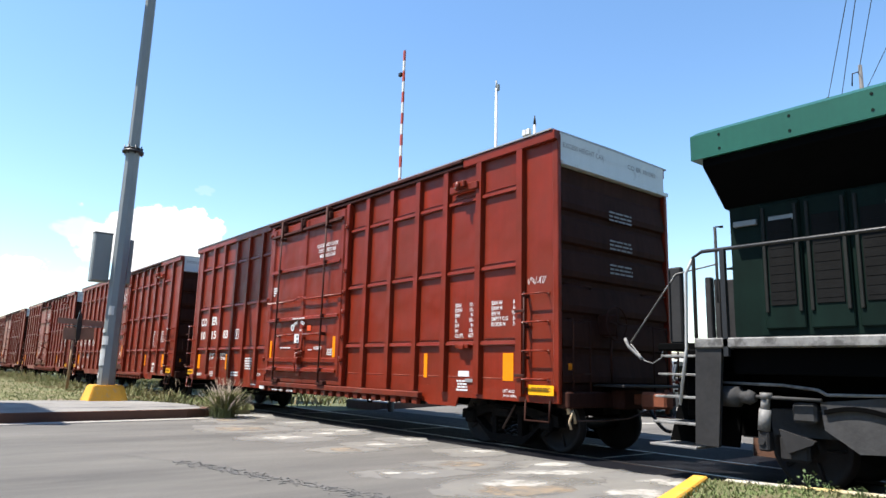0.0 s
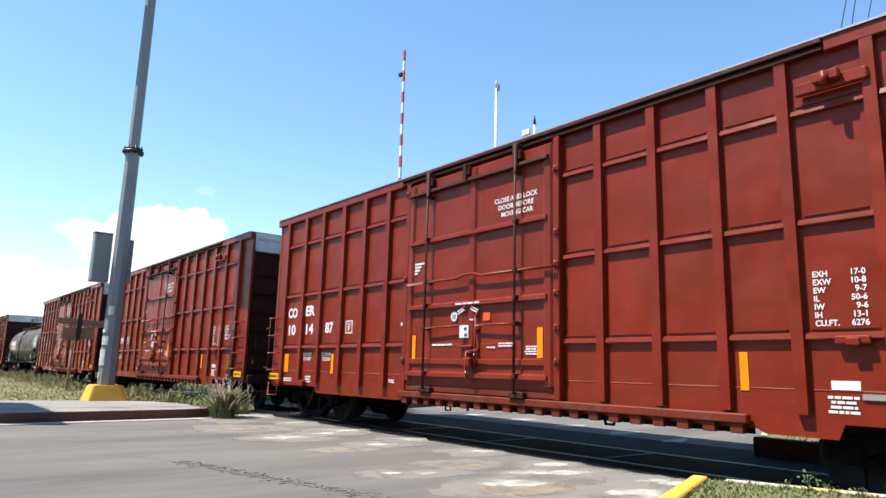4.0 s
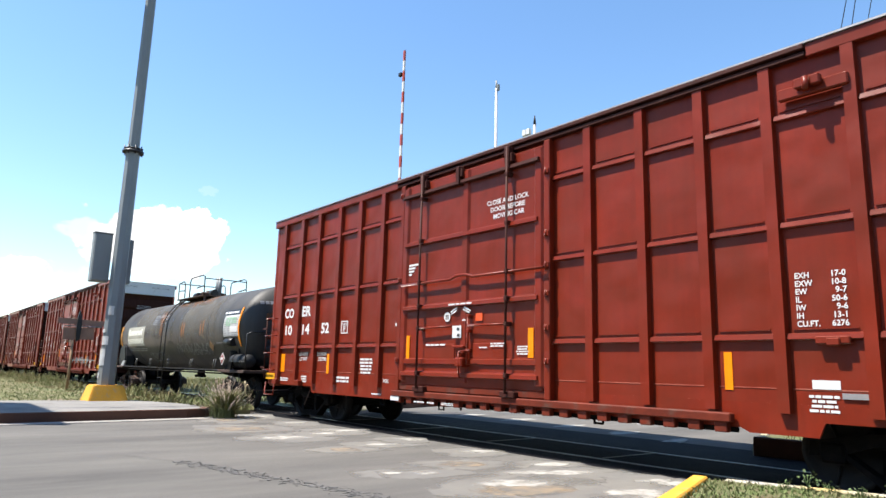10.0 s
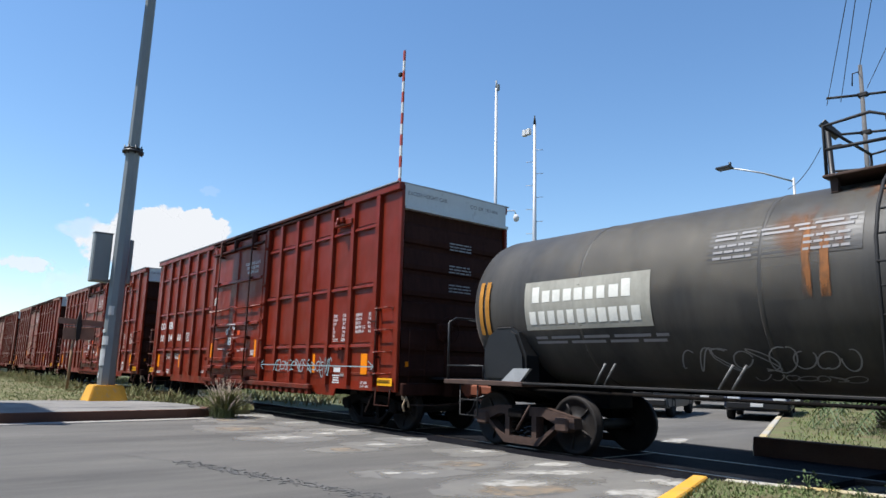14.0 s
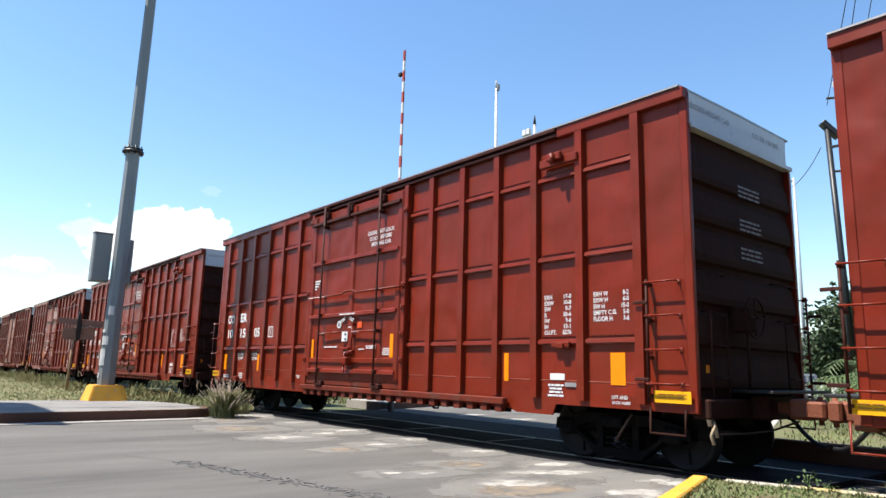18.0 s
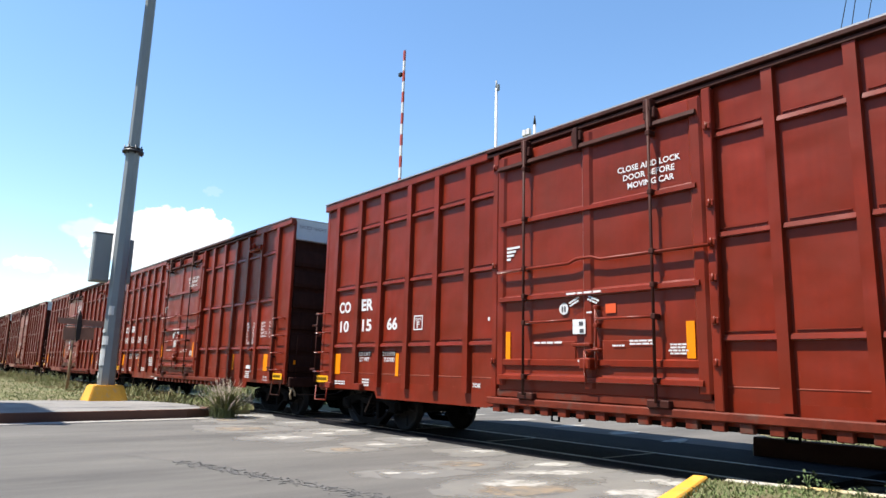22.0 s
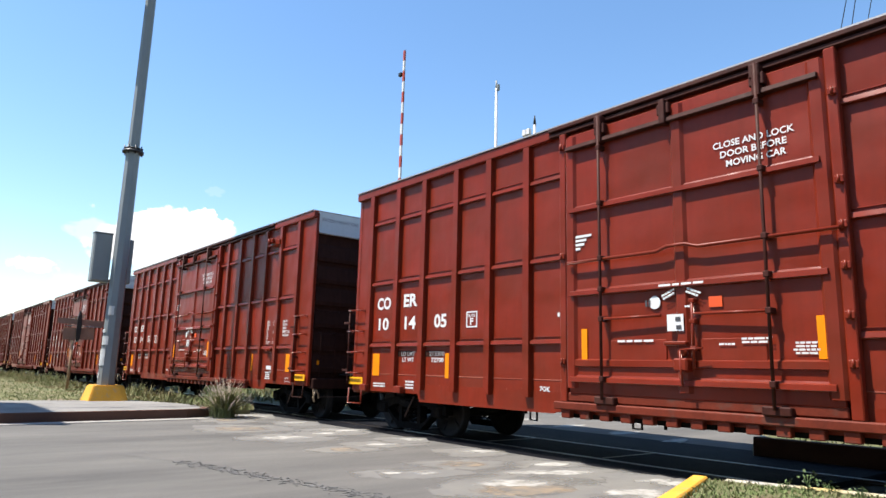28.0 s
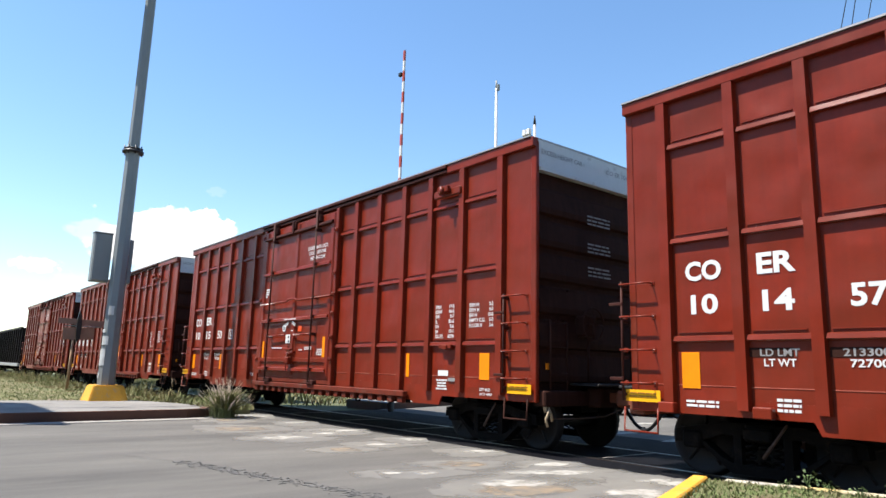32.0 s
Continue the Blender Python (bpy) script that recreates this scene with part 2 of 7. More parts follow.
ROAD_DUST = material("pale_dust_on_asphalt", (0.27, 0.25, 0.212), 0.9, vary=0.15, scale=1.5, fine=30, bump=0.3,
                     second=(0.215, 0.202, 0.182), amount=0.55, second_scale=2.2, spread=0.14, stretch=((1.0, 0.35, 1.0), 0.45))
WORN_TAN = material("worn_yellow_road_paint", (0.44, 0.31, 0.18), 0.8, vary=0.15, scale=3, fine=40, bump=0.3,
                    second=(0.19, 0.175, 0.15), amount=0.55, second_scale=4, spread=0.14)
faded(WORN_WHITE, (4.0, 1.4, 1.0), 0.58, 0.85, ("X", "Y"), 0.5)
faded(WORN_TAN, (4.0, 1.2, 1.0), 0.52, 0.85, ("X", "Y"), 0.5)
faded(ROAD_DUST, (2.0, 0.7, 1.0), 0.45, 0.85, ("X", "Y"), 0.5)
DIRT = material("dry_ground", (0.15, 0.13, 0.075), 0.95, vary=0.3, scale=0.3, fine=12, bump=0.6,
                second=(0.10, 0.12, 0.04), amount=0.6, second_scale=0.6, spread=0.2)
TURF = material("turf", (0.145, 0.165, 0.058), 0.95, vary=0.4, scale=1.5, fine=30, bump=0.8,
                second=(0.17, 0.125, 0.07), amount=0.4, second_scale=2.5)
VERGE_TURF = material("verge_turf", (0.17, 0.19, 0.07), 0.95, vary=0.3, scale=0.9, fine=25, bump=0.5,
                      second=(0.24, 0.17, 0.095), amount=0.35, second_scale=0.8, spread=0.15)
VERGE_BLADE = material("verge_blade", (0.16, 0.20, 0.065), 0.85, vary=0.25, scale=0.8, fine=5, bump=0,
                       second=(0.205, 0.195, 0.08), amount=0.3, second_scale=0.7, spread=0.15)
BALLAST = material("ballast_stone", (0.075, 0.066, 0.06), 0.9, vary=0.45, scale=9, fine=30, bump=1.0)
SLEEPER = material("old_timber_sleeper", (0.07, 0.052, 0.04), 0.9, vary=0.35, scale=3, fine=30, bump=0.4)
RAIL = material("rail_steel", (0.11, 0.08, 0.065), 0.5, 0.7, vary=0.3, scale=4, fine=40, bump=0.1)
GRASS = material("grass_blade", (0.16, 0.19, 0.06), 0.8, vary=0.35, scale=2.0, fine=9, bump=0,
                 second=(0.34, 0.25, 0.13), amount=0.36, second_scale=0.8, spread=0.15)
GRASS_GREEN = material("green_grass_blade", (0.15, 0.205, 0.06), 0.8, vary=0.35, scale=2.0, fine=9, bump=0,
                       second=(0.24, 0.19, 0.10), amount=0.30, second_scale=2.2, spread=0.15)
BLADE = material("reed_blade", (0.20, 0.225, 0.075), 0.75, vary=0.3, scale=6, fine=20, bump=0,
                 second=(0.30, 0.26, 0.12), amount=0.3, second_scale=5)
PLUME = material("pale_plume", (0.58, 0.47, 0.38), 0.95, vary=0.2, scale=12, fine=40, bump=0)
LEAF = material("tree_leaf", (0.050, 0.085, 0.028), 0.7, vary=0.4, scale=1.5, fine=6, bump=0, hue=0.15)
LEAF_LIGHT = material("palm_leaf", (0.085, 0.13, 0.04), 0.6, vary=0.35, scale=1.5, fine=6, bump=0, hue=0.15)
BARK = material("bark", (0.11, 0.085, 0.065), 0.9, vary=0.3, scale=4, fine=25, bump=0.7)
TIMBER = material("sun_bleached_post", (0.36, 0.22, 0.13), 0.85, vary=0.2, scale=3, fine=25, bump=0.3)
SIGN_BACK = material("dull_sign_back", (0.085, 0.06, 0.052), 0.7, vary=0.2, scale=3, fine=25, bump=0.1)
SIGN_BROWN = material("rusty_sign_back", (0.310, 0.179, 0.138), 0.7, vary=0.25, scale=3, fine=25, bump=0.1)
BLACK = material("black_paint", (0.015, 0.015, 0.016), 0.45, vary=0.2, scale=3, fine=25, bump=0.05)
RED = material("red_band", (0.42, 0.055, 0.03), 0.5, vary=0.15, scale=4, fine=30, bump=0.03)
WHITE = material("white_band", (0.72, 0.71, 0.69), 0.5, vary=0.08, scale=4, fine=30, bump=0.03)
CAR_WHITE = material("white_car_paint", (0.74, 0.74, 0.73), 0.25, vary=0.05, scale=2, fine=30, bump=0)
CAR_GREY = material("grey_car_paint", (0.16, 0.165, 0.17), 0.28, 0.4, vary=0.08, scale=2, fine=30, bump=0)
CAR_BLUE = material("dark_blue_car_paint", (0.03, 0.04, 0.07), 0.28, 0.3, vary=0.08, scale=2, fine=30, bump=0)
GLASS = material("dark_car_glass", (0.015, 0.018, 0.02), 0.06, vary=0.05, scale=2, fine=30, bump=0)
LAMP_GLASS = material("lamp_glass", (0.7, 0.72, 0.74), 0.1, vary=0.05, scale=8, fine=30, bump=0)
TYRE = material("tyre_rubber", (0.018, 0.018, 0.018), 0.85, vary=0.2, scale=6, fine=40, bump=0.3)
PLASTER = material("white_plaster", (0.68, 0.66, 0.62), 0.85, vary=0.1, scale=1, fine=20, bump=0.15, streak=0.3)
WALL_GREY = material("unseen_wall_paint", (0.20, 0.185, 0.165), 0.9, vary=0.2, scale=0.5, fine=12, bump=0.2, streak=0.4)
GONDOLA = material("black_gondola_paint", (0.014, 0.0105, 0.010), 0.6, vary=0.3, scale=1.5, fine=14, bump=0.1, streak=0.4, spec=0.12)
WIRE = material("dark_cable", (0.03, 0.03, 0.032), 0.6, vary=0.1, scale=2, fine=20, bump=0)
TABLE_GREEN = material("green_print", (0.30, 0.50, 0.32), 0.6, vary=0.2, scale=8, fine=40, bump=0)
RED_SIGN = material("red_placard", (0.34, 0.10, 0.10), 0.5, vary=0.1, scale=6, fine=30, bump=0)
GRAFFITI = material("pale_spray_paint", (0.32, 0.42, 0.43), 0.6, vary=0.15, scale=6, fine=40, bump=0)
GRAFFITI_GREY = material("faded_spray_paint", (0.33, 0.33, 0.33), 0.6, vary=0.15, scale=6, fine=40, bump=0)

# ---------------------------------------------------------------- mesh tools
def box(bm, x0, x1, y0, y1, z0, z1):
    v = [bm.verts.new(p) for p in ((x0, y0, z0), (x1, y0, z0), (x1, y1, z0), (x0, y1, z0),
                                   (x0, y0, z1), (x1, y0, z1), (x1, y1, z1), (x0, y1, z1))]
    for f in ((3, 2, 1, 0), (4, 5, 6, 7), (0, 1, 5, 4), (1, 2, 6, 5), (2, 3, 7, 6), (3, 0, 4, 7)):
        bm.faces.new([v[i] for i in f])
    return v


def bevelled(bm, x0, x1, y0, y1, z0, z1, r=0.01):
    """A box with chamfered edges."""
    sub = bmesh.new()
    box(sub, x0, x1, y0, y1, z0, z1)
    bmesh.ops.bevel(sub, geom=sub.edges[:], offset=r, segments=1, affect="EDGES")
    join(bm, sub)


def join(bm, sub, m=None):
    made = {}
    for v in sub.verts:
        made[v] = bm.verts.new(m @ v.co if m else v.co)
    for f in sub.faces:
        try:
            bm.faces.new([made[v] for v in f.verts]).smooth = f.smooth
        except ValueError:
            pass
    sub.free()


def prism(bm, profile, lo, hi, axis="x", smooth=False):
    """Extrude a closed profile of (a, b) pairs along an axis: x -> (y, z), y -> (x, z), z -> (x, y)."""
    def at(a, b, k):
        return {"x": (k, a, b), "y": (a, k, b), "z": (a, b, k)}[axis]
    p = [bm.verts.new(at(a, b, lo)) for a, b in profile]
    q = [bm.verts.new(at(a, b, hi)) for a, b in profile]
    n = len(p)
    fs = [bm.faces.new(p), bm.faces.new(q[::-1])]
    for i in range(n):
        f = bm.faces.new((p[i], q[i], q[(i + 1) % n], p[(i + 1) % n]))
        f.smooth = smooth
        fs.append(f)
    bmesh.ops.recalc_face_normals(bm, faces=fs)


def rod(bm, a, b, r, r2=None, seg=8, smooth=True):
    a, b = Vector(a), Vector(b)
    d = b - a
    if d.length < 1e-6:
        return
    q = d.to_track_quat("Z", "Y")
    r2 = r if r2 is None else r2
    lo, hi = [], []
    for i in range(seg):
        c = Vector((math.cos(2 * math.pi * i / seg), math.sin(2 * math.pi * i / seg), 0))
        lo.append(bm.verts.new(a + q @ (c * r)))
        hi.append(bm.verts.new(b + q @ (c * r2)))
    bm.faces.new(lo[::-1])
    bm.faces.new(hi)
    for i in range(seg):
        bm.faces.new((lo[i], lo[(i + 1) % seg], hi[(i + 1) % seg], hi[i])).smooth = smooth


def tube(bm, pts, r, seg=6):
    """One bent pipe through the points."""
    pts = [Vector(p) for p in pts]
    rings, last = [], None
    for i, p in enumerate(pts):
        d = (pts[min(i + 1, len(pts) - 1)] - pts[max(i - 1, 0)])
        d = d.normalized() if d.length > 1e-6 else Vector((0, 0, 1))
        side = d.cross(Vector((0, 0, 1))) if last is None else last - d * last.dot(d)
        if side.length < 1e-3:
            side = d.cross(Vector((1, 0, 0)))
        side.normalize()
        last = side
        up = side.cross(d)
        rings.append([bm.verts.new(p + (side * math.cos(2 * math.pi * k / seg) + up * math.sin(2 * math.pi * k / seg)) * r) for k in range(seg)])
    for a, b in zip(rings, rings[1:]):
        for k in range(seg):
            bm.faces.new((a[k], a[(k + 1) % seg], b[(k + 1) % seg], b[k])).smooth = True
    bm.faces.new(rings[0][::-1])
    bm.faces.new(rings[-1])


def lathe(bm, profile, axis_at, seg=28, axis="y"):
    """Turn a profile of (along, radius) about an axis through axis_at."""
    ax = Vector(axis_at)
    rings = []
    for s, r in profile:
        ring = []
        for i in range(seg):
            a = 2 * math.pi * i / seg
            c, w = math.cos(a) * r, math.sin(a) * r
            p = {"x": (s, c, w), "y": (c, s, w), "z": (c, w, s)}[axis]
            ring.append(bm.verts.new(ax + Vector(p)))
        rings.append(ring)
    fs = []
    for a, b in zip(rings, rings[1:]):
        for i in range(seg):
            f = bm.faces.new((a[i], a[(i + 1) % seg], b[(i + 1) % seg], b[i]))
            f.smooth = True
            fs.append(f)
    if profile[0][1] > 1e-4:
        fs.append(bm.faces.new(rings[0]))
    if profile[-1][1] > 1e-4:
        fs.append(bm.faces.new(rings[-1]))
    bmesh.ops.recalc_face_normals(bm, faces=fs)


def mesh_of(name, bm, mat):
    me = bpy.data.meshes.new(name)
    bm.normal_update()
    bm.to_mesh(me)
    bm.free()
    me.materials.append(mat)
    return me


def put(name, me, parent, m=None, label=""):
    ob = new(name, me)
    ob.parent = parent
    if m is not None:
        ob.matrix_basis = m
    if label:
        ob["label"] = label
    if name in ("writing", "graffiti", "lettering"):
        ob["kind"] = "stuff"
    return ob


def part(name, bm, mat, parent, label="", m=None):
    return put(name, mesh_of(name, bm, mat), parent, m, label)


def thing(name, label, category, group="", kind="", m=None):
    ob = new(name)
    if m is not None:
        ob.matrix_basis = m
    return tagged(ob, label, category, group, kind)


def setting(name, bm, mat, label, category, kind="structure"):
    return tagged(new(name, mesh_of(name, bm, mat)), label, category, kind=kind)


# lettering: flat meshes made once, fitted to a width and a height
LETTERS = {}


def lettering(words, width, height, bold=0.02, mat=None, align="CENTER"):
    key = (words, round(width, 3), round(height, 3), mat.name if mat else "")
    if key in LETTERS:
        return LETTERS[key]
    cu = bpy.data.curves.new("lettering", "FONT")
    cu.body, cu.align_x, cu.align_y, cu.offset, cu.resolution_u = words, align, "CENTER", bold, 3
    ob = bpy.data.objects.new("lettering", cu)
    scene.collection.objects.link(ob)
    bpy.context.view_layer.update()
    me = bpy.data.meshes.new_from_object(ob.evaluated_get(bpy.context.evaluated_depsgraph_get()))
    bpy.data.objects.remove(ob)
    co = np.empty(len(me.vertices) * 3)
    me.vertices.foreach_get("co", co)
    co = co.reshape(-1, 3)
    lo, hi = co.min(0), co.max(0)
    co = (co - (lo + hi) / 2) * np.array([width / (hi[0] - lo[0]), height / (hi[1] - lo[1]), 1])
    me.vertices.foreach_set("co", co.ravel())
    me.materials.clear()
    me.materials.append(mat or STENCIL)
    me.name = "lettering"
    LETTERS[key] = me
    return me


def bars(rows, width, height, mat, fill=0.62, seed=1, ragged=0.0):
    """Unreadable writing: plain bars in rows."""
    rng = random.Random(seed)
    bm = bmesh.new()
    step = height / rows
    for i in range(rows):
        z1 = height / 2 - i * step
        end = width / 2 * (1 - rng.uniform(0, ragged))
        x = -end
        while x < end - 0.02:
            w = min(rng.uniform(0.12, 0.35) * width, end - x)
            v = [bm.verts.new(p) for p in ((x, z1 - step * fill, 0), (x + w, z1 - step * fill, 0), (x + w, z1, 0), (x, z1, 0))]
            bm.faces.new(v)
            x += w + 0.04 * width
    return mesh_of("writing", bm, mat)


def plate(w, h, mat, d=0.006):
    bm = bmesh.new()
    box(bm, -w / 2, w / 2, -h / 2, h / 2, -d, 0)
    return mesh_of("plate", bm, mat)


def on_side(x, z, y):
    """Pose of a flat piece that faces the near side (-Y) at x, z."""
    return pose(x, y, z, 90, 0, 0)


def on_end(y, z, x):
    """Pose of a flat piece that faces the front (+X)."""
    return pose(x, y, z, 90, 0, 90)


# all lettering is made before the place fills up
NUMBERS = ["10 15 83", "10 14 87", "10 15 59", "10 14 52", "10 14 66", "10 15 05", "10 15 66", "10 15 29", "10 14 05",
           "10 14 57", "10 15 50"]
for pair in sorted({p for n in NUMBERS for p in n.split()}):
    lettering(pair, 0.36, 0.25, 0.03)
for words, w, h in (("CO", 0.48, 0.25), ("ER", 0.44, 0.25)):
    lettering(words, w, h, 0.035)
T_LDLMT, T_LTWT = lettering("LD LMT", 0.44, 0.085, 0.02, STENCIL_GREY), lettering("LT WT", 0.36, 0.085, 0.02)
T_213, T_727 = lettering("213300", 0.44, 0.085, 0.02, STENCIL_GREY), lettering("72700", 0.36, 0.085, 0.02)
T_CLOSE = lettering("CLOSE AND LOCK", 0.98, 0.085, 0.02)
T_DOOR = lettering("DOOR BEFORE", 0.8, 0.085, 0.02)
T_MOVE = lettering("MOVING CAR", 0.72, 0.085, 0.02)
T_COL1 = lettering("EXH\nEXW\nEW\nIL\nIW\nIH\nCU.FT.", 0.24, 0.60, 0.025, None, "LEFT")
T_COL2 = lettering("17-0\n10-8\n9-7\n50-6\n9-6\n13-1\n6276", 0.17, 0.60, 0.025, None, "RIGHT")
T_COL3 = lettering("EXH W\nEXW H\nEW H\nEMPTY C.G.\nFLOOR H", 0.40, 0.42, 0.025, None, "LEFT")
T_COL4 = lettering("8-2\n6-0\n15-0\n5-0\n3-6", 0.12, 0.42, 0.025, None, "RIGHT")
T_PLATE, T_F = lettering("PLATE", 0.19, 0.05, 0.02), lettering("F", 0.085, 0.12, 0.035)
T_7OK = lettering("7OK", 0.21, 0.075, 0.03)
T_LIFT, T_JACK = lettering("LIFT AND", 0.26, 0.05, 0.015), lettering("JACK HERE", 0.30, 0.05, 0.015)
T_EXCESS = lettering("EXCESS HEIGHT CAR", 1.05, 0.085, 0.01, STENCIL_GREY)
T_MARKS = [lettering("CO ER " + n.replace(" ", ""), 0.85, 0.085, 0.01, STENCIL_GREY) for n in NUMBERS]

# ---------------------------------------------------------------- running gear
R_WHEEL = 0.457


def wheelset_mesh():
    bm, tr = bmesh.new(), bmesh.new()
    for s in (-1, 1):
        lathe(bm, [(s * 0.66, 0.10), (s * 0.68, 0.13), (s * 0.70, 0.14), (s * 0.705, 0.36), (s * 0.685, 0.41), (s * 0.685, 0.47),
                   (s * 0.715, 0.482), (s * 0.735, 0.458), (s * 0.80, 0.450), (s * 0.815, 0.435), (s * 0.815, 0.39),
                   (s * 0.775, 0.36), (s * 0.765, 0.18), (s * 0.80, 0.14), (s * 0.83, 0.12), (s * 0.83, 0.0)], (0, 0, 0), 26)
        for k in range(5):      # raised ribs on the wheel plate let the turning show
            a = 2 * math.pi * k / 5
            rod(bm, (math.cos(a) * 0.15, s * 0.772, math.sin(a) * 0.15), (math.cos(a) * 0.37, s * 0.785, math.sin(a) * 0.37), 0.02, seg=5)
        lathe(bm, [(s * 0.83, 0.09), (s * 1.06, 0.085), (s * 1.08, 0.05), (s * 1.08, 0.0)], (0, 0, 0), 12)
    rod(bm, (0, -0.7, 0), (0, 0.7, 0), 0.085, seg=12)
    return mesh_of("wheelset", bm, WHEEL)


def side_frame_mesh():
    """Cast truck side frame with window openings, springs in the middle."""
    bm = bmesh.new()
    y0, y1 = -0.09, 0.09
    lower = [(-1.0, 0.42), (-0.75, 0.40), (-0.45, 0.16), (-0.38, 0.10), (0.38, 0.10), (0.45, 0.16), (0.75, 0.40), (1.0, 0.42),
             (0.80, 0.50), (0.5, 0.28), (0.36, 0.22), (-0.36, 0.22), (-0.5, 0.28), (-0.80, 0.50)]
    prism(bm, [(-1.14, 0.42), (-1.12, 0.58), (-0.5, 0.70), (0.5, 0.70), (1.12, 0.58), (1.14, 0.42), (0.82, 0.44), (0.5, 0.56),
               (-0.5, 0.56), (-0.82, 0.44)], y0, y1, "y")
    prism(bm, lower, y0, y1, "y")
    for s in (-1, 1):
        box(bm, s * 0.30 - 0.05, s * 0.30 + 0.05, y0, y1, 0.2, 0.6)
        bevelled(bm, s * 0.89 - 0.13, s * 0.89 + 0.13, -0.14, 0.1, 0.36, 0.58, 0.03)
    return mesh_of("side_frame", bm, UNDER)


def spring_mesh():
    bm = bmesh.new()
    for k in (-0.16, 0.0, 0.16):
        pts = []
        for i in range(33):
            a = i * math.pi / 4
            pts.append((k + 0.055 * math.cos(a), 0.055 * math.sin(a) - 0.03, 0.23 + 0.31 * i / 32))
        tube(bm, pts, 0.016, 5)
    return mesh_of("spring", bm, UNDER)


def bolster_mesh():
    bm = bmesh.new()
    bevelled(bm, -0.2, 0.2, -1.12, 1.12, 0.5, 0.72, 0.03)
    rod(bm, (0, 0, 0.7), (0, 0, 0.86), 0.2, seg=12)
    for s in (-1, 1):
        bevelled(bm, -0.17, 0.17, s * 1.13 - 0.09, s * 1.13 + 0.09, 0.52, 0.66, 0.02)
        box(bm, s * 0.42 - 0.05, s * 0.42 + 0.05, -0.85, 0.85, 0.34, 0.44)
        for y in (-0.76, 0.76):
            box(bm, s * 0.44 - 0.06, s * 0.44 + 0.06, y - 0.06, y + 0.06, 0.26, 0.52)
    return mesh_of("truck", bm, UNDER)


bm = bmesh.new()
rod(bm, (0.10, -1.27, 0.34), (0.40, -1.29, 0.74), 0.022, 0.016, 6)
ME_TRUCK_LEVER = mesh_of("brake_lever", bm, RUSTY)
ME_WHEELSET, ME_SIDEFRAME, ME_SPRING, ME_BOLSTER = wheelset_mesh(), side_frame_mesh(), spring_mesh(), bolster_mesh()


def add_truck(car, x, frame_mat=None, base=1.78):
    truck = put("truck", ME_BOLSTER, car, pose(0, 0, 0))
    truck.data = ME_BOLSTER.copy()
    truck.data.transform(Matrix.Translation((x, 0, 0)))
    fr = ME_SIDEFRAME
    if frame_mat:
        fr = ME_SIDEFRAME.copy()
        fr.materials[0] = frame_mat
    for s in (-1, 1):
        put("side_frame", fr, truck, pose(x, s * 1.0, 0, 0, 0, 0 if s < 0 else 180))
        put("spring", ME_SPRING, truck, pose(x, s * 1.0, 0))
    for s in (-1, 1):
        put("wheelset", ME_WHEELSET, truck, pose(x + s * base / 2, 0, R_WHEEL))
    put("brake_lever", ME_TRUCK_LEVER, truck, pose(x, 0, 0))
    return truck


def coupler_mesh():
    """Knuckle coupler and shank pointing to +X from x = 0."""
    bm = bmesh.new()
    bevelled(bm, -0.1, 0.55, -0.09, 0.09, 0.80, 0.96, 0.02)
    bevelled(bm, 0.5, 0.78, -0.17, 0.12, 0.74, 1.0, 0.04)
    bevelled(bm, 0.72, 0.95, -0.17, -0.05, 0.76, 0.98, 0.03)
    bevelled(bm, 0.70, 0.86, 0.04, 0.2, 0.74, 1.0, 0.03)
    rod(bm, (0.80, 0.10, 0.68), (0.80, 0.10, 1.04), 0.035)
    return mesh_of("coupler", bm, RUST_ORANGE)


def hose_mesh():
    bm = bmesh.new()
    pts = [(0.15, 0.28, 0.78), (0.35, 0.30, 0.72)]
    pts += [(0.35 + 0.5 * k / 8, 0.30 - 0.2 * k / 8, 0.72 - 0.30 * math.sin(math.pi * 0.55 * k / 8)) for k in range(1, 9)]
    tube(bm, pts, 0.028, 7)
    return mesh_of("air_hose", bm, BLACK)


def lever_mesh():
    """Bent handle of the uncoupling lever at the corner of an end."""
    bm = bmesh.new()
    tube(bm, [(0.12, -1.34, 0.44), (0.10, -1.36, 0.55), (0.16, -1.36, 0.66), (0.10, -1.30, 0.72), (0.10, -1.24, 0.62), (0.10, -1.22, 0.52)], 0.022, 6)
    tube(bm, [(0.10, -1.36, 0.66), (0.06, -1.36, 0.80)], 0.03, 6)
    return mesh_of("uncoupling_lever", bm, HOSE_TAN)


def lever_rod_mesh():
    """Thin rod from the handle to the coupler."""
    bm = bmesh.new()
    tube(bm, [(0.10, -1.24, 0.56), (0.16, -0.6, 0.55), (0.28, -0.16, 0.58), (0.6, -0.08, 0.72)], 0.014, 6)
    return mesh_of("lever_rod", bm, RUSTY)


ME_LEVER_ROD = lever_rod_mesh()
ME_COUPLER, ME_HOSE, ME_LEVER = coupler_mesh(), hose_mesh(), lever_mesh()
TURN = Matrix.Rotation(math.pi, 4, "Z")


def couplings(car, half):
    for end in (0, 1):
        m = (TURN if end else Matrix.Identity(4)) @ Matrix.Translation((half, 0, 0))
        put("coupler", ME_COUPLER, car, m)
        put("air_hose", ME_HOSE, car, m)
        put("uncoupling_lever", ME_LEVER, car, m)
        put("lever_rod", ME_LEVER_ROD, car, m)


# ---------------------------------------------------------------- boxcar
HALF = 7.825
SHEET = -1.50
ROOF_Z = 5.0
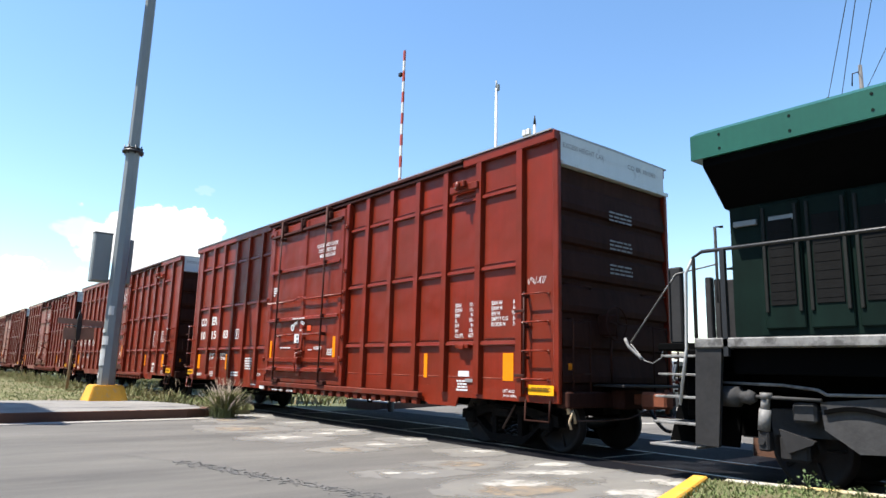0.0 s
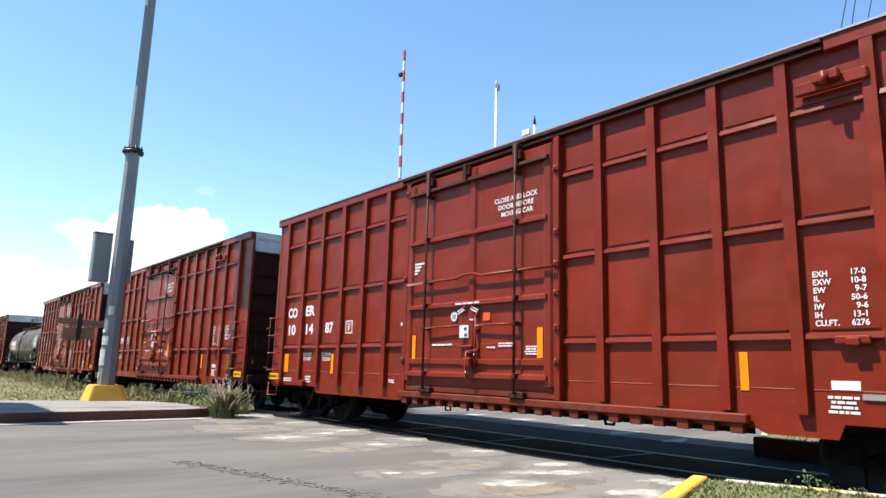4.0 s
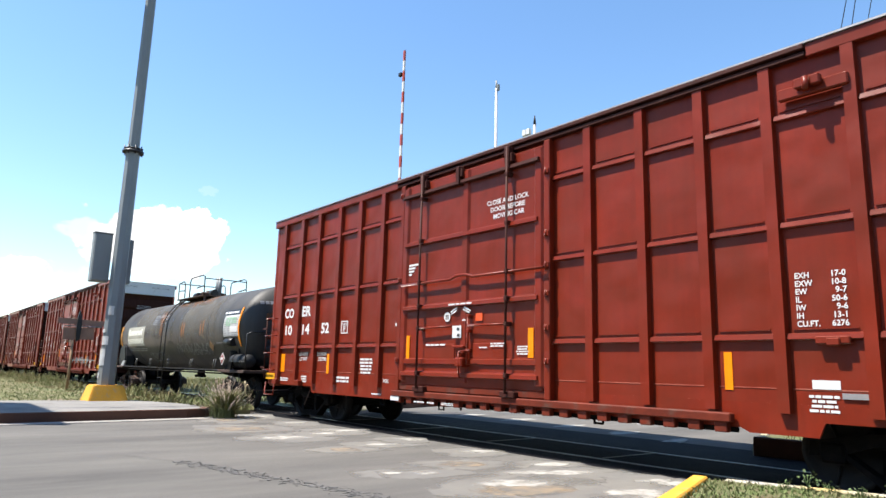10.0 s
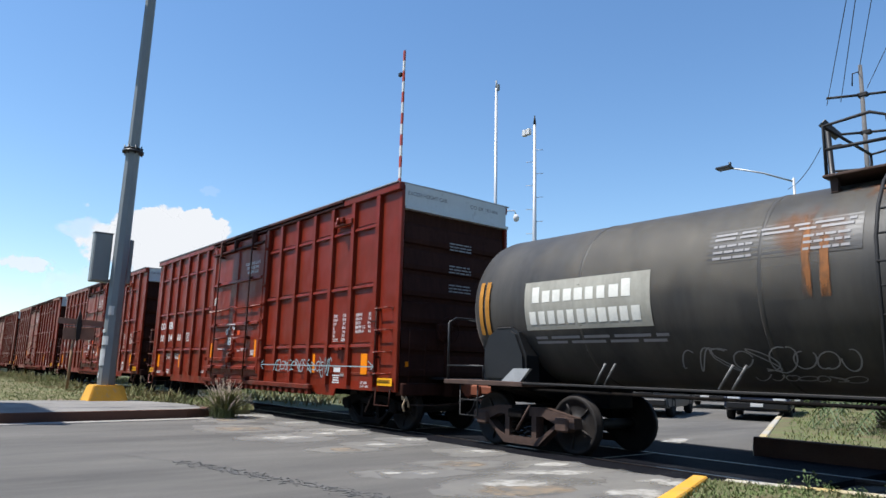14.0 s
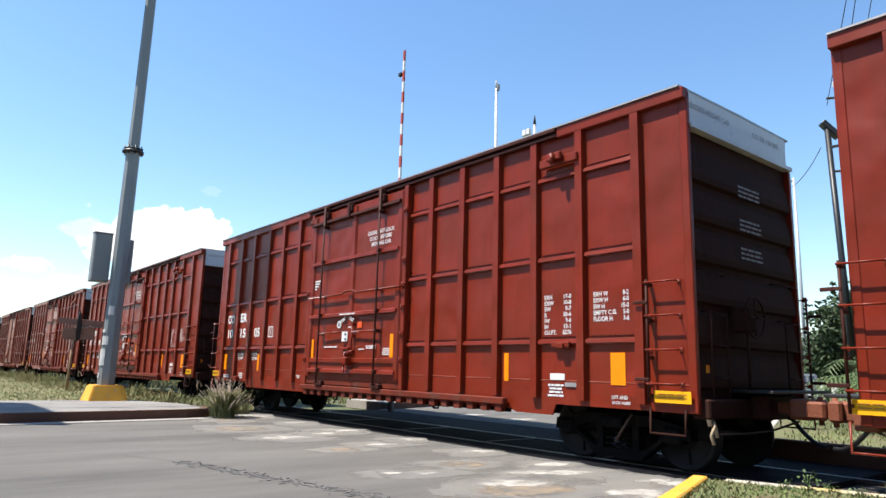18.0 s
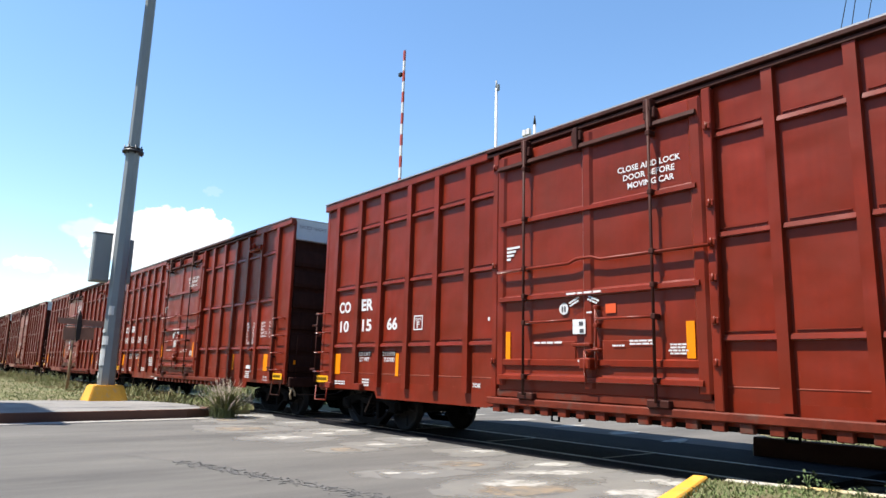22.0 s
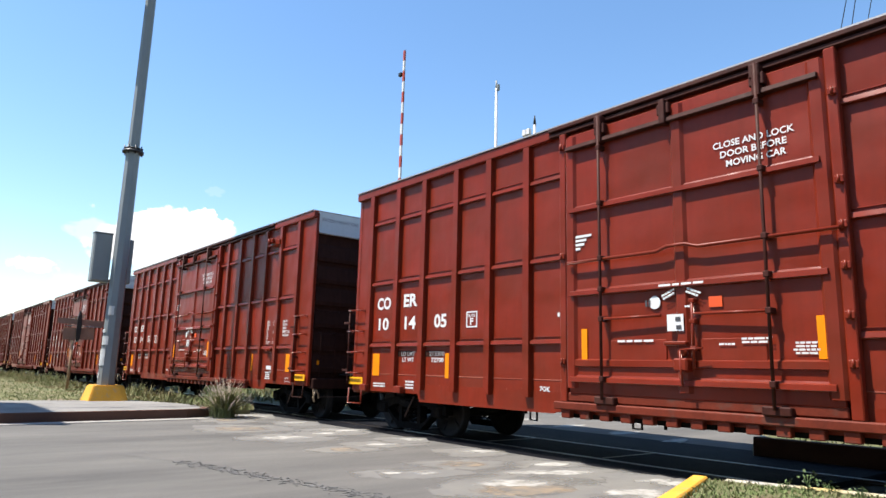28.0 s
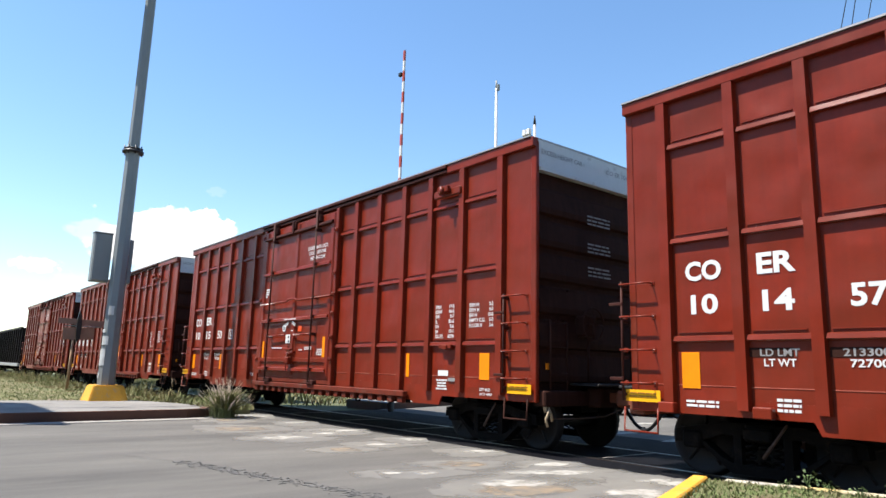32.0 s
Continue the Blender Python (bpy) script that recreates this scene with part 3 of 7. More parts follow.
POSTS = [7.825 - w * 1.013 for w in (0.68, 1.66, 2.56, 3.41, 4.29, 5.18, 10.47, 11.35, 12.21, 13.15, 14.0, 14.94)]
DOOR_R, DOOR_L = 7.825 - 6.03 * 1.013, 7.825 - 9.62 * 1.013
BELTS = (4.25, 2.97, 1.71)


def hat_post(height, w=0.15, d=0.084):
    bm = bmesh.new()
    prism(bm, [(-w / 2, 0), (-w / 2 + 0.01, -d), (w / 2 - 0.01, -d), (w / 2, 0)], 0, height, "z")
    return mesh_of("side_post", bm, OXIDE)


def belt(length):
    """Horizontal stiffener: sloped top with a lip, square underside."""
    bm = bmesh.new()
    prism(bm, [(0, 0.046), (-0.048, 0.034), (-0.060, -0.022), (-0.054, -0.03), (0, -0.03)], -length / 2, length / 2, "x")
    box(bm, -length / 2 + 0.05, length / 2 - 0.05, -0.018, 0, 0.080, 0.096)
    return mesh_of("belt_rail", bm, OXIDE)


def ladder_mesh(w, z0, z1, n, mat, r=0.015, off=0.13):
    bm = bmesh.new()
    tube(bm, [(-w / 2, 0, z0), (-w / 2, -off, z0), (-w / 2, -off, z1), (-w / 2, 0, z1)], r, 6)
    tube(bm, [(w / 2, 0, z0), (w / 2, -off, z0), (w / 2, -off, z1), (w / 2, 0, z1)], r, 6)
    return mesh_of("ladder", bm, mat), z0, z1, n, w, off


def rung_mesh(w, off, mat, r=0.014):
    bm = bmesh.new()
    tube(bm, [(-w / 2, 0, 0), (-w / 2, -off, 0), (w / 2, -off, 0), (w / 2, 0, 0)], r, 6)
    bevelled(bm, -w / 2 - 0.03, -w / 2 + 0.03, -0.012, 0, -0.03, 0.03, 0.004)
    bevelled(bm, w / 2 - 0.03, w / 2 + 0.03, -0.012, 0, -0.03, 0.03, 0.004)
    return mesh_of("rung", bm, mat)


def door_panel():
    bm = bmesh.new()
    w = DOOR_R - DOOR_L
    bevelled(bm, -w / 2, w / 2, -0.05, 0.05, 0, 3.86, 0.012)
    return mesh_of("door", bm, OXIDE)


def build_boxcar():
    car = thing("boxcar", "oxide-red ribbed steel high-cube boxcar with a plug door", "boxcar", "boxcars of the train")
    # shell
    bm = bmesh.new()
    box(bm, -HALF - 0.05, HALF - 0.03, SHEET, -SHEET, 0.95, ROOF_Z - 0.06)
    part("body", bm, OXIDE, car)
    bm = bmesh.new()
    prism(bm, [(-1.61, ROOF_Z + 0.045), (-1.61, ROOF_Z + 0.068), (0, ROOF_Z + 0.085), (1.61, ROOF_Z + 0.068), (1.61, ROOF_Z + 0.045)], -HALF - 0.08, HALF + 0.035, "x")
    for i in range(14):
        x = -HALF + 0.55 + i * 1.13
        for s in (-1, 1):
            prism(bm, [(x - 0.05, ROOF_Z + 0.05), (x + 0.05, ROOF_Z + 0.05), (x + 0.04, ROOF_Z + 0.095), (x - 0.04, ROOF_Z + 0.095)], s * 0.15, s * 1.5, "y")
    part("roof", bm, GALV, car, "galvanised ribbed roof with a low ridge")
    # floor and centre sill
    bm = bmesh.new()
    box(bm, -HALF + 0.1, HALF - 0.1, -1.4, 1.4, 0.86, 0.95)
    box(bm, -HALF + 0.1, HALF - 0.1, -0.22, 0.22, 0.62, 0.9)
    for i in range(9):
        x = -4.6 + i * 1.15
        prism(bm, [(-1.45, 0.92), (-1.45, 0.78), (-0.3, 0.58), (0.3, 0.58), (1.45, 0.78), (1.45, 0.92)], x - 0.04, x + 0.04, "x")
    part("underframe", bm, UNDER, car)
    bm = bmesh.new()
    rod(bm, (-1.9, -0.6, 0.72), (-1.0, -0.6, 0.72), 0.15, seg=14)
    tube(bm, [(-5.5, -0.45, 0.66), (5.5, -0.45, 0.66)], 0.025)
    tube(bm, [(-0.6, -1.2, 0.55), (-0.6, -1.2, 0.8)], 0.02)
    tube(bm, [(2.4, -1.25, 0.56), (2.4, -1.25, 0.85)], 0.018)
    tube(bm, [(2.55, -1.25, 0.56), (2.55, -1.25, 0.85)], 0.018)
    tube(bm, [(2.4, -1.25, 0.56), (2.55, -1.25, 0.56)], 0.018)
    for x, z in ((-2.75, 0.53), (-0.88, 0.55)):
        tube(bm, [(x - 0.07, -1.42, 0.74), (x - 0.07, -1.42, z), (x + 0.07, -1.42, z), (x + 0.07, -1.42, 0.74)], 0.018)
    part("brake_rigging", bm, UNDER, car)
    post = hat_post(4.02)
    spans = sorted(POSTS)
    me_belts = {}
    dw = DOOR_R - DOOR_L
    bm = bmesh.new()
    bevelled(bm, -0.05, 0.05, -0.03, 0.0, -0.04, 0.04, 0.008)
    rod(bm, (0, -0.035, -0.05), (0, -0.035, 0.05), 0.016, seg=8)
    me_hinge = mesh_of("hinge", bm, OXIDE)
    bm = bmesh.new()
    bevelled(bm, -0.11, 0.11, -0.11, 0.0, -0.065, 0.065, 0.012)
    me_jack = mesh_of("bracket", bm, OXIDE)
    bm = bmesh.new()
    bevelled(bm, -0.17, 0.17, -0.075, 0.0, -0.03, 0.05, 0.01)
    bevelled(bm, -0.05, 0.08, -0.105, -0.07, -0.05, 0.03, 0.01)
    me_small = mesh_of("bracket", bm, OXIDE)
    bm = bmesh.new()
    prism(bm, [(0, 0.065), (-0.012, 0.065), (-0.02, 0.045), (-0.070, 0.030), (-0.075, -0.03), (0, -0.035)], -dw / 2 + 0.06, dw / 2 - 0.06, "x")
    me_rail = mesh_of("door_rail", bm, OXIDE)
    bm = bmesh.new()
    prism(bm, [(0, 0.06), (-0.035, 0.04), (-0.035, -0.04), (0, -0.05)], -dw / 2 + 0.1, dw / 2 - 0.1, "x")
    me_low = mesh_of("door_rail", bm, OXIDE)
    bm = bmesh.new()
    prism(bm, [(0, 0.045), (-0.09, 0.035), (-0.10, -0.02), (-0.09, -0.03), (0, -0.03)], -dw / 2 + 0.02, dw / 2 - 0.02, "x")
    me_head = mesh_of("door_rail", bm, OXIDE_DUSTY_DARK)
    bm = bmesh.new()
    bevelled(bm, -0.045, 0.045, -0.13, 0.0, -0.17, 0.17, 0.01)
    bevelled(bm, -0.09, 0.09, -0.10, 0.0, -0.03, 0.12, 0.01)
    me_hanger = mesh_of("door_hanger", bm, OXIDE_DUSTY_DARK)
    bm = bmesh.new()
    prism(bm, [(-0.10, 0), (-0.06, -0.04), (0.06, -0.04), (0.10, 0)], 0, 3.74, "z")
    me_stile = mesh_of("door_stile", bm, OXIDE)
    bm = bmesh.new()
    bevelled(bm, -0.08, 0.08, -0.12, -0.02, -0.06, 0.058, 0.01)
    me_tooth = mesh_of("track_tooth", bm, TRACK_BROWN)
    for side in (0, 1):
        m0 = TURN if side else Matrix.Identity(4)
        for x in POSTS:
            put("side_post", post, car, m0 @ Matrix.Translation((x, SHEET, 0.88)))
        edges = [-HALF] + spans + [HALF]
        for a, b in zip(edges, edges[1:]):
            lo, hi = a + (0.075 if a != -HALF else 0.0), b - (0.075 if b != HALF else 0.0)
            if a < DOOR_L < b:      # split at the door opening
                pieces = [(lo, DOOR_L - 0.1), (DOOR_R + 0.1, hi)]
            else:
                pieces = [(lo, hi)]
            if b == HALF or a == -HALF:
                continue
            for p0, p1 in pieces:
                if p1 - p0 < 0.08:
                    continue
                n = round(p1 - p0, 2)
                if n not in me_belts:
                    me_belts[n] = belt(n)
                for z in BELTS:
                    put("belt_rail", me_belts[n], car, m0 @ Matrix.Translation(((p0 + p1) / 2, SHEET, z)))
        # weld seam low on each panel, side sills, eaves
        bm = bmesh.new()
        prism(bm, [(SHEET, 1.132), (SHEET - 0.005, 1.138), (SHEET - 0.005, 1.146), (SHEET, 1.152)], -HALF + 0.02, HALF - 0.02, "x")
        part("weld_seam", bm, OXIDE_PALE, car, "pale weld seam", m0)
        bm = bmesh.new()
        prism(bm, [(-HALF + 0.02, 0.98), (-HALF + 0.02, 0.80), (-5.62, 0.80), (-5.55, 0.66), (-2.3, 0.66), (-2.2, 0.69), (4.7, 0.69), (4.8, 0.64),
                   (5.55, 0.64), (5.62, 0.80), (HALF - 0.02, 0.80), (HALF - 0.02, 0.98)], SHEET - 0.003, SHEET + 0.03, "y")
        part("side_sill", bm, OXIDE, car, m=m0)
        bm = bmesh.new()
        bevelled(bm, -2.15, 4.65, SHEET - 0.15, SHEET - 0.03, 0.74, 0.85, 0.015)
        bevelled(bm, DOOR_L - 0.05, DOOR_R + 0.05, SHEET - 0.09, SHEET - 0.02, 0.86, 0.985, 0.015)
        track = part("door_track", bm, TRACK_BROWN, car, m=m0)
        for i in range(20):
            put("track_tooth", me_tooth, track, Matrix.Translation((-1.95 + i * 0.34, SHEET, 0.685)))
        # Dark strip added so the gaps between the teeth read dark.
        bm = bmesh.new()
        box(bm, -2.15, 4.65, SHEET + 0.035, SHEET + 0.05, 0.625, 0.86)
        part("sill_web", bm, UNDER, car, "dark web behind the toothed door track", m0)
        for x0, x1 in ((-HALF - (0.085 if m0 != TURN else 0.0), DOOR_L - 0.35), (5.72, HALF + (0.085 if m0 != TURN else 0.0))):
            bm = bmesh.new()
            bevelled(bm, x0, x1, SHEET - 0.088, SHEET + 0.05, ROOF_Z - 0.115, ROOF_Z + 0.042, 0.01)
            part("eave_plate", bm, OXIDE, car, m=m0)
        # The eave shade on this track is partly in its dark paint.
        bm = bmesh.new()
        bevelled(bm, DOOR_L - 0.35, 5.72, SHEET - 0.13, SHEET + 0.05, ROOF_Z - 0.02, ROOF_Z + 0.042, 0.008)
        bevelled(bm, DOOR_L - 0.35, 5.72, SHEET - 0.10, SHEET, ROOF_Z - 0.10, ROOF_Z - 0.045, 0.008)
        part("upper_door_track", bm, OXIDE_DUSTY_DARK, car, "dusty upper door track, darkened for the shade under the eave", m0)
        # stop bracket under the eave
        bm = bmesh.new()
        bevelled(bm, 5.40, 6.15, SHEET - 0.13, SHEET - 0.05, 4.42, 4.56, 0.015)
        bevelled(bm, 5.62, 5.90, SHEET - 0.22, SHEET - 0.13, 4.48, 4.60, 0.015)
        rod(bm, (5.76, SHEET - 0.24, 4.42), (5.76, SHEET - 0.24, 4.58), 0.04)
        part("door_stop", bm, OXIDE, car, m=m0)
        # door and its hardware
        door = put("door", door_panel(), car, m0 @ Matrix.Translation(((DOOR_L + DOOR_R) / 2, SHEET - 0.05, 0.97)))
        w = DOOR_R - DOOR_L
        for z in (0.20, 1.42, 2.66):
            put("door_rail", me_rail, door, Matrix.Translation((0, -0.05, z)))
        put("door_rail", me_low, door, Matrix.Translation((0, -0.05, 0.43)))
        put("door_rail", me_head, door, Matrix.Translation((0, -0.05, 3.62)))
        for x in (-w / 2 + 0.655, -0.12, w / 2 - 0.68):      # hangers from the upper track
            put("door_hanger", me_hanger, door, Matrix.Translation((x, -0.05, 3.74)))
        for x in (-w / 2 + 0.06, 0.02, w / 2 - 0.06):
            put("door_stile", me_stile, door, Matrix.Translation((x, -0.05, 0.08)))
        for s in (-1, 1):
            bm = bmesh.new()
            bevelled(bm, s * (w / 2 + 0.10) - 0.06, s * (w / 2 + 0.10) + 0.06, -0.07, 0.05, -0.12, 3.92, 0.012)
            part("door_frame", bm, OXIDE, door)
        for x in (DOOR_L + 0.655, DOOR_R - 0.68):
            bm = bmesh.new()
            lx = x - (DOOR_L + DOOR_R) / 2
            tube(bm, [(lx, -0.17, -0.06), (lx, -0.17, 3.98)], 0.021, 8)
            for z in (0.22, 1.03, 1.44, 1.88, 2.68, 3.5):
                bevelled(bm, lx - 0.034, lx + 0.034, -0.195, -0.05, z - 0.035, z + 0.035, 0.008)
            bevelled(bm, lx - 0.07, lx + 0.05, -0.18, -0.05, 3.8, 3.98, 0.012)
            bevelled(bm, lx - 0.16, lx + 0.16, -0.14, 0.0, -0.12, -0.02, 0.012)
            part("lock_rod", bm, OXIDE_DUSTY_DARK, door, "dark lock rod")
        bm = bmesh.new()
        z = 1.87
        tube(bm, [(-w / 2 + 0.05, -0.14, z), (-0.28, -0.14, z), (-0.12, -0.15, z + 0.05), (0.14, -0.15, z + 0.05), (0.3, -0.14, z), (w / 2 + 0.1, -0.14, z)], 0.024, 6)
        tube(bm, [(-w / 2 + 0.655, -0.15, 1.03), (-0.25, -0.13, 1.04)], 0.02, 6)
        tube(bm, [(0.2, -0.13, 1.04), (w / 2 - 0.68, -0.15, 1.03)], 0.02, 6)
        part("operating_bar", bm, OXIDE, door)
        bm = bmesh.new()
        bevelled(bm, -0.05, 0.14, -0.22, -0.05, 0.34, 0.50, 0.02)
        bevelled(bm, -0.22, 0.10, -0.15, -0.05, 0.66, 0.71, 0.012)
        rod(bm, (0.045, -0.05, 0.56), (0.045, -0.19, 0.56), 0.045, seg=12)
        tube(bm, [(0.18, -0.12, 0.36), (0.18, -0.12, 1.22)], 0.02, 6)
        for z in (0.62, 0.95, 1.2):
            bevelled(bm, 0.14, 0.22, -0.14, -0.05, z - 0.03, z + 0.03, 0.01)
        tube(bm, [(0.045, -0.2, 0.60), (0.06, -0.22, 0.36), (0.07, -0.2, 0.16)], 0.016, 6)
        tube(bm, [(0.05, -0.2, 0.60), (0.34, -0.19, 0.62)], 0.014, 6)
        part("lock_gear", bm, OXIDE, door)
        bm = bmesh.new()
        bevelled(bm, -1.08, -0.22, -0.07, -0.05, 0.46, 0.74, 0.008)
        part("stiffener_plate", bm, OXIDE, door)
        bm = bmesh.new()
        bevelled(bm, 0.26, 1.05, -0.07, -0.05, 0.46, 0.74, 0.008)
        part("stiffener_plate", bm, OXIDE, door)
        for z in (0.45, 0.95, 1.47, 1.91, 2.40, 3.4):
            put("hinge", me_hinge, door, Matrix.Translation((w / 2 + 0.11, -0.07, z)))
        for z in (0.45, 2.0, 3.7):
            put("hinge", me_hinge, door, Matrix.Translation((-w / 2 - 0.10, -0.07, z)))
        # corner ladders and steps
        rung = rung_mesh(0.44, 0.13, OXIDE)
        for x in (HALF - 0.34, -HALF + 0.06):
            bm = bmesh.new()
            tube(bm, [(x - 0.2, SHEET - 0.11, 0.92), (x - 0.2, SHEET - 0.11, 2.50)], 0.017)
            for z in (1.0, 1.48, 1.96, 2.44):
                bevelled(bm, x - 0.225, x - 0.175, SHEET - 0.11, SHEET, z - 0.02, z + 0.02, 0.005)
            lad = part("ladder", bm, OXIDE_DUSTY_DARK, car, m=m0)
            for z in (1.15, 1.58, 2.02, 2.46):
                put("rung", rung, lad, Matrix.Translation((x, SHEET, z)))
            bm = bmesh.new()
            tube(bm, [(x - 0.24, SHEET - 0.02, 0.84), (x - 0.24, SHEET - 0.04, 0.53), (x + 0.26, SHEET - 0.04, 0.53), (x + 0.26, SHEET - 0.02, 0.84)], 0.016)
            part("stirrup_step", bm, OXIDE_DARK if x > 0 else OXIDE, car, m=m0)
            for z in (1.2, 2.2):
                bm = bmesh.new()
                bevelled(bm, x - 0.40, x - 0.18, SHEET - 0.13, SHEET - 0.11, z - 0.022, z + 0.022, 0.006)
                part("ladder_bracket", bm, OXIDE_DUSTY_DARK, car, m=m0)
        # jacking brackets over the trucks
        for x, z in ((-6.1, 0.865), (POSTS[-1], 0.865), (5.80, 1.66)):
            put("bracket", me_small if z > 1.5 else me_jack, car, m0 @ Matrix.Translation((x - 0.02, SHEET - 0.02, z)))
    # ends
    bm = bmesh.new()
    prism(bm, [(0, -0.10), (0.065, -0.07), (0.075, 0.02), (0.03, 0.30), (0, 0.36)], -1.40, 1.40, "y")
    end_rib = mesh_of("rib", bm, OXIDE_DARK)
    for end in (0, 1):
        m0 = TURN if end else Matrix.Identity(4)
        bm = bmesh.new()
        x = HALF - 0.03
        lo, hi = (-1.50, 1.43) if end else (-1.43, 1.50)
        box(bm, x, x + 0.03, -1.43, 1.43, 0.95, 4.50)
        panel = part("end_panel", bm, OXIDE_DARK, car, "brown corrugated end sheet, colour darkened for its shade", m=m0)
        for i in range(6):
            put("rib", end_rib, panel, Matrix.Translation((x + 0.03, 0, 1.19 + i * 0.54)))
        bm = bmesh.new()
        prism(bm, [(lo, 4.52), (lo, ROOF_Z + 0.045), (hi, ROOF_Z + 0.045), (hi, 4.52)], x, x + 0.06, "x")
        prism(bm, [(lo, 4.50), (lo, 4.56), (hi, 4.56), (hi, 4.50)], x + 0.02, x + 0.15, "x")
        cap = part("end_cap", bm, END_WHITE, car, "white painted top band of the end", m=m0)
        put("lettering", T_EXCESS, cap, on_end(-0.80, 4.86, x + 0.064))
        for s in (-1, 1):
            bm = bmesh.new()
            bevelled(bm, x, x + 0.115, s * 1.47 - 0.04, s * 1.47 + 0.04, 0.80, ROOF_Z - 0.004 if s == (1 if end else -1) else 4.498, 0.012)
            part("corner_post", bm, OXIDE, car, m=m0)
        bm = bmesh.new()
        bevelled(bm, x + 0.03, x + 0.62, -0.62, 1.1, 1.06, 1.10, 0.008)
        part("crossover_platform", bm, LOCO_GREY, car, "grey crossover platform", m=m0)
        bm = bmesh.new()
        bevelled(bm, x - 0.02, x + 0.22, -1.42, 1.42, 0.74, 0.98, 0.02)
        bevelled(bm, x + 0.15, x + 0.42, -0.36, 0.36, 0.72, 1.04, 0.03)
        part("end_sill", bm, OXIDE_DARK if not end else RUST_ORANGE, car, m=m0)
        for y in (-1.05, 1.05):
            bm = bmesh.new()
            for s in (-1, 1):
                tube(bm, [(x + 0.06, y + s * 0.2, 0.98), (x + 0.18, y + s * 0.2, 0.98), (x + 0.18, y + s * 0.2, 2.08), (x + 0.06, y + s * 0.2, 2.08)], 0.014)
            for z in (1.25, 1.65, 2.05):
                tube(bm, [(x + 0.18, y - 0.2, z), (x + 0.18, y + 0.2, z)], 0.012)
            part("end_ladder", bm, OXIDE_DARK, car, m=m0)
        for run in ([(x + 0.04, -1.35, 2.62), (x + 0.14, -1.3, 2.62), (x + 0.14, -0.75, 2.60), (x + 0.04, -0.7, 2.58)],
                    [(x + 0.04, 0.7, 2.62), (x + 0.14, 0.75, 2.62), (x + 0.14, 1.3, 2.62), (x + 0.04, 1.35, 2.62)]):
            bm = bmesh.new()
            tube(bm, run, 0.012)
            part("grab_iron", bm, OXIDE_DARK, car, m=m0)
        if not end:
            bm = bmesh.new()
            ring = [(x + 0.31, -0.35 + 0.27 * math.cos(k * math.pi / 10), 2.05 + 0.27 * math.sin(k * math.pi / 10)) for k in range(21)]
            tube(bm, ring, 0.016, 5)
            for k in range(4):
                a = k * math.pi / 2
                rod(bm, (x + 0.31, -0.35, 2.05), (x + 0.315, -0.35 + 0.25 * math.cos(a), 2.05 + 0.25 * math.sin(a)), 0.012)
            bevelled(bm, x + 0.03, x + 0.28, -0.5, -0.2, 1.85, 2.2, 0.03)
            tube(bm, [(x + 0.20, -0.35, 1.88), (x + 0.20, -0.35, 1.1)], 0.02)
            part("brake_wheel", bm, OXIDE_DARK, car, m=m0)
            for z, n, sd in ((3.85, 3, 11), (3.36, 3, 12), (2.95, 3, 13)):
                put("writing", bars(n, 0.62, 0.2, STENCIL_GREY, 0.45, sd), car, on_end(0.1, z, x + 0.106))
            put("reflector", plate(0.08, 0.1, YELLOW, 0.004), car, on_end(-1.25, 1.35, x + 0.115), "small orange reflector")
    couplings(car, HALF + 0.05)
    # markings of the near side
    y = SHEET - 0.009
    big, thin = plate(0.24, 0.44, YELLOW), plate(0.10, 0.44, YELLOW)
    for x, me in ((HALF - 1.07 * 1.013, big), (HALF - 3.20 * 1.013, thin), (HALF - 14.765 * 1.013, big), (HALF - 12.53 * 1.013, thin)):
        put("reflector", me, car, on_side(x, 1.33, y), "yellow reflective strip")
    put("reflector", thin, car, on_side(DOOR_L + 0.225, 1.66, y - 0.106), "yellow reflective strip")
    put("reflector", plate(0.115, 0.46, YELLOW), car, on_side(DOOR_R - 0.23, 1.70, y - 0.106), "yellow reflective strip")
    for x in (HALF - 0.24, -HALF + 0.12):
        tag = put("corner_label", plate(0.52, 0.15, LABEL_YELLOW), car, on_side(x, 0.99, y - 0.045), "yellow warning label")
        put("writing", bars(2, 0.40, 0.08, LABEL_PRINT, 0.35, 21), tag, Matrix.Translation((0, 0, 0.004)))
    cx = lambda w: HALF - w * 1.013
    for me, w, z in ((T_COL1, 2.27, 2.12), (T_COL2, 1.95, 2.12), (T_COL3, 1.265, 2.20), (T_COL4, 0.93, 2.20),
                     (T_LIFT, 1.05, 0.95), (T_JACK, 1.03, 0.87), (T_LDLMT, 13.685, 1.545), (T_LTWT, 13.685, 1.43),
                     (T_213, 12.82, 1.545), (T_727, 12.80, 1.43), (T_7OK, 10.23, 1.01)):
        put("lettering", me, car, on_side(cx(w), z, y))
    for words, w, z in (("CO", 14.556, 2.56), ("ER", 13.668, 2.575)):
        put("lettering", lettering(words, 0.48 if words == "CO" else 0.44, 0.25, 0.035), car, on_side(cx(w), z, y))
    for me, w, z in ((T_CLOSE, 6.79, 4.08), (T_DOOR, 6.79, 3.955), (T_MOVE, 6.76, 3.83)):
        put("lettering", me, car, on_side(cx(w), z, y - 0.102))
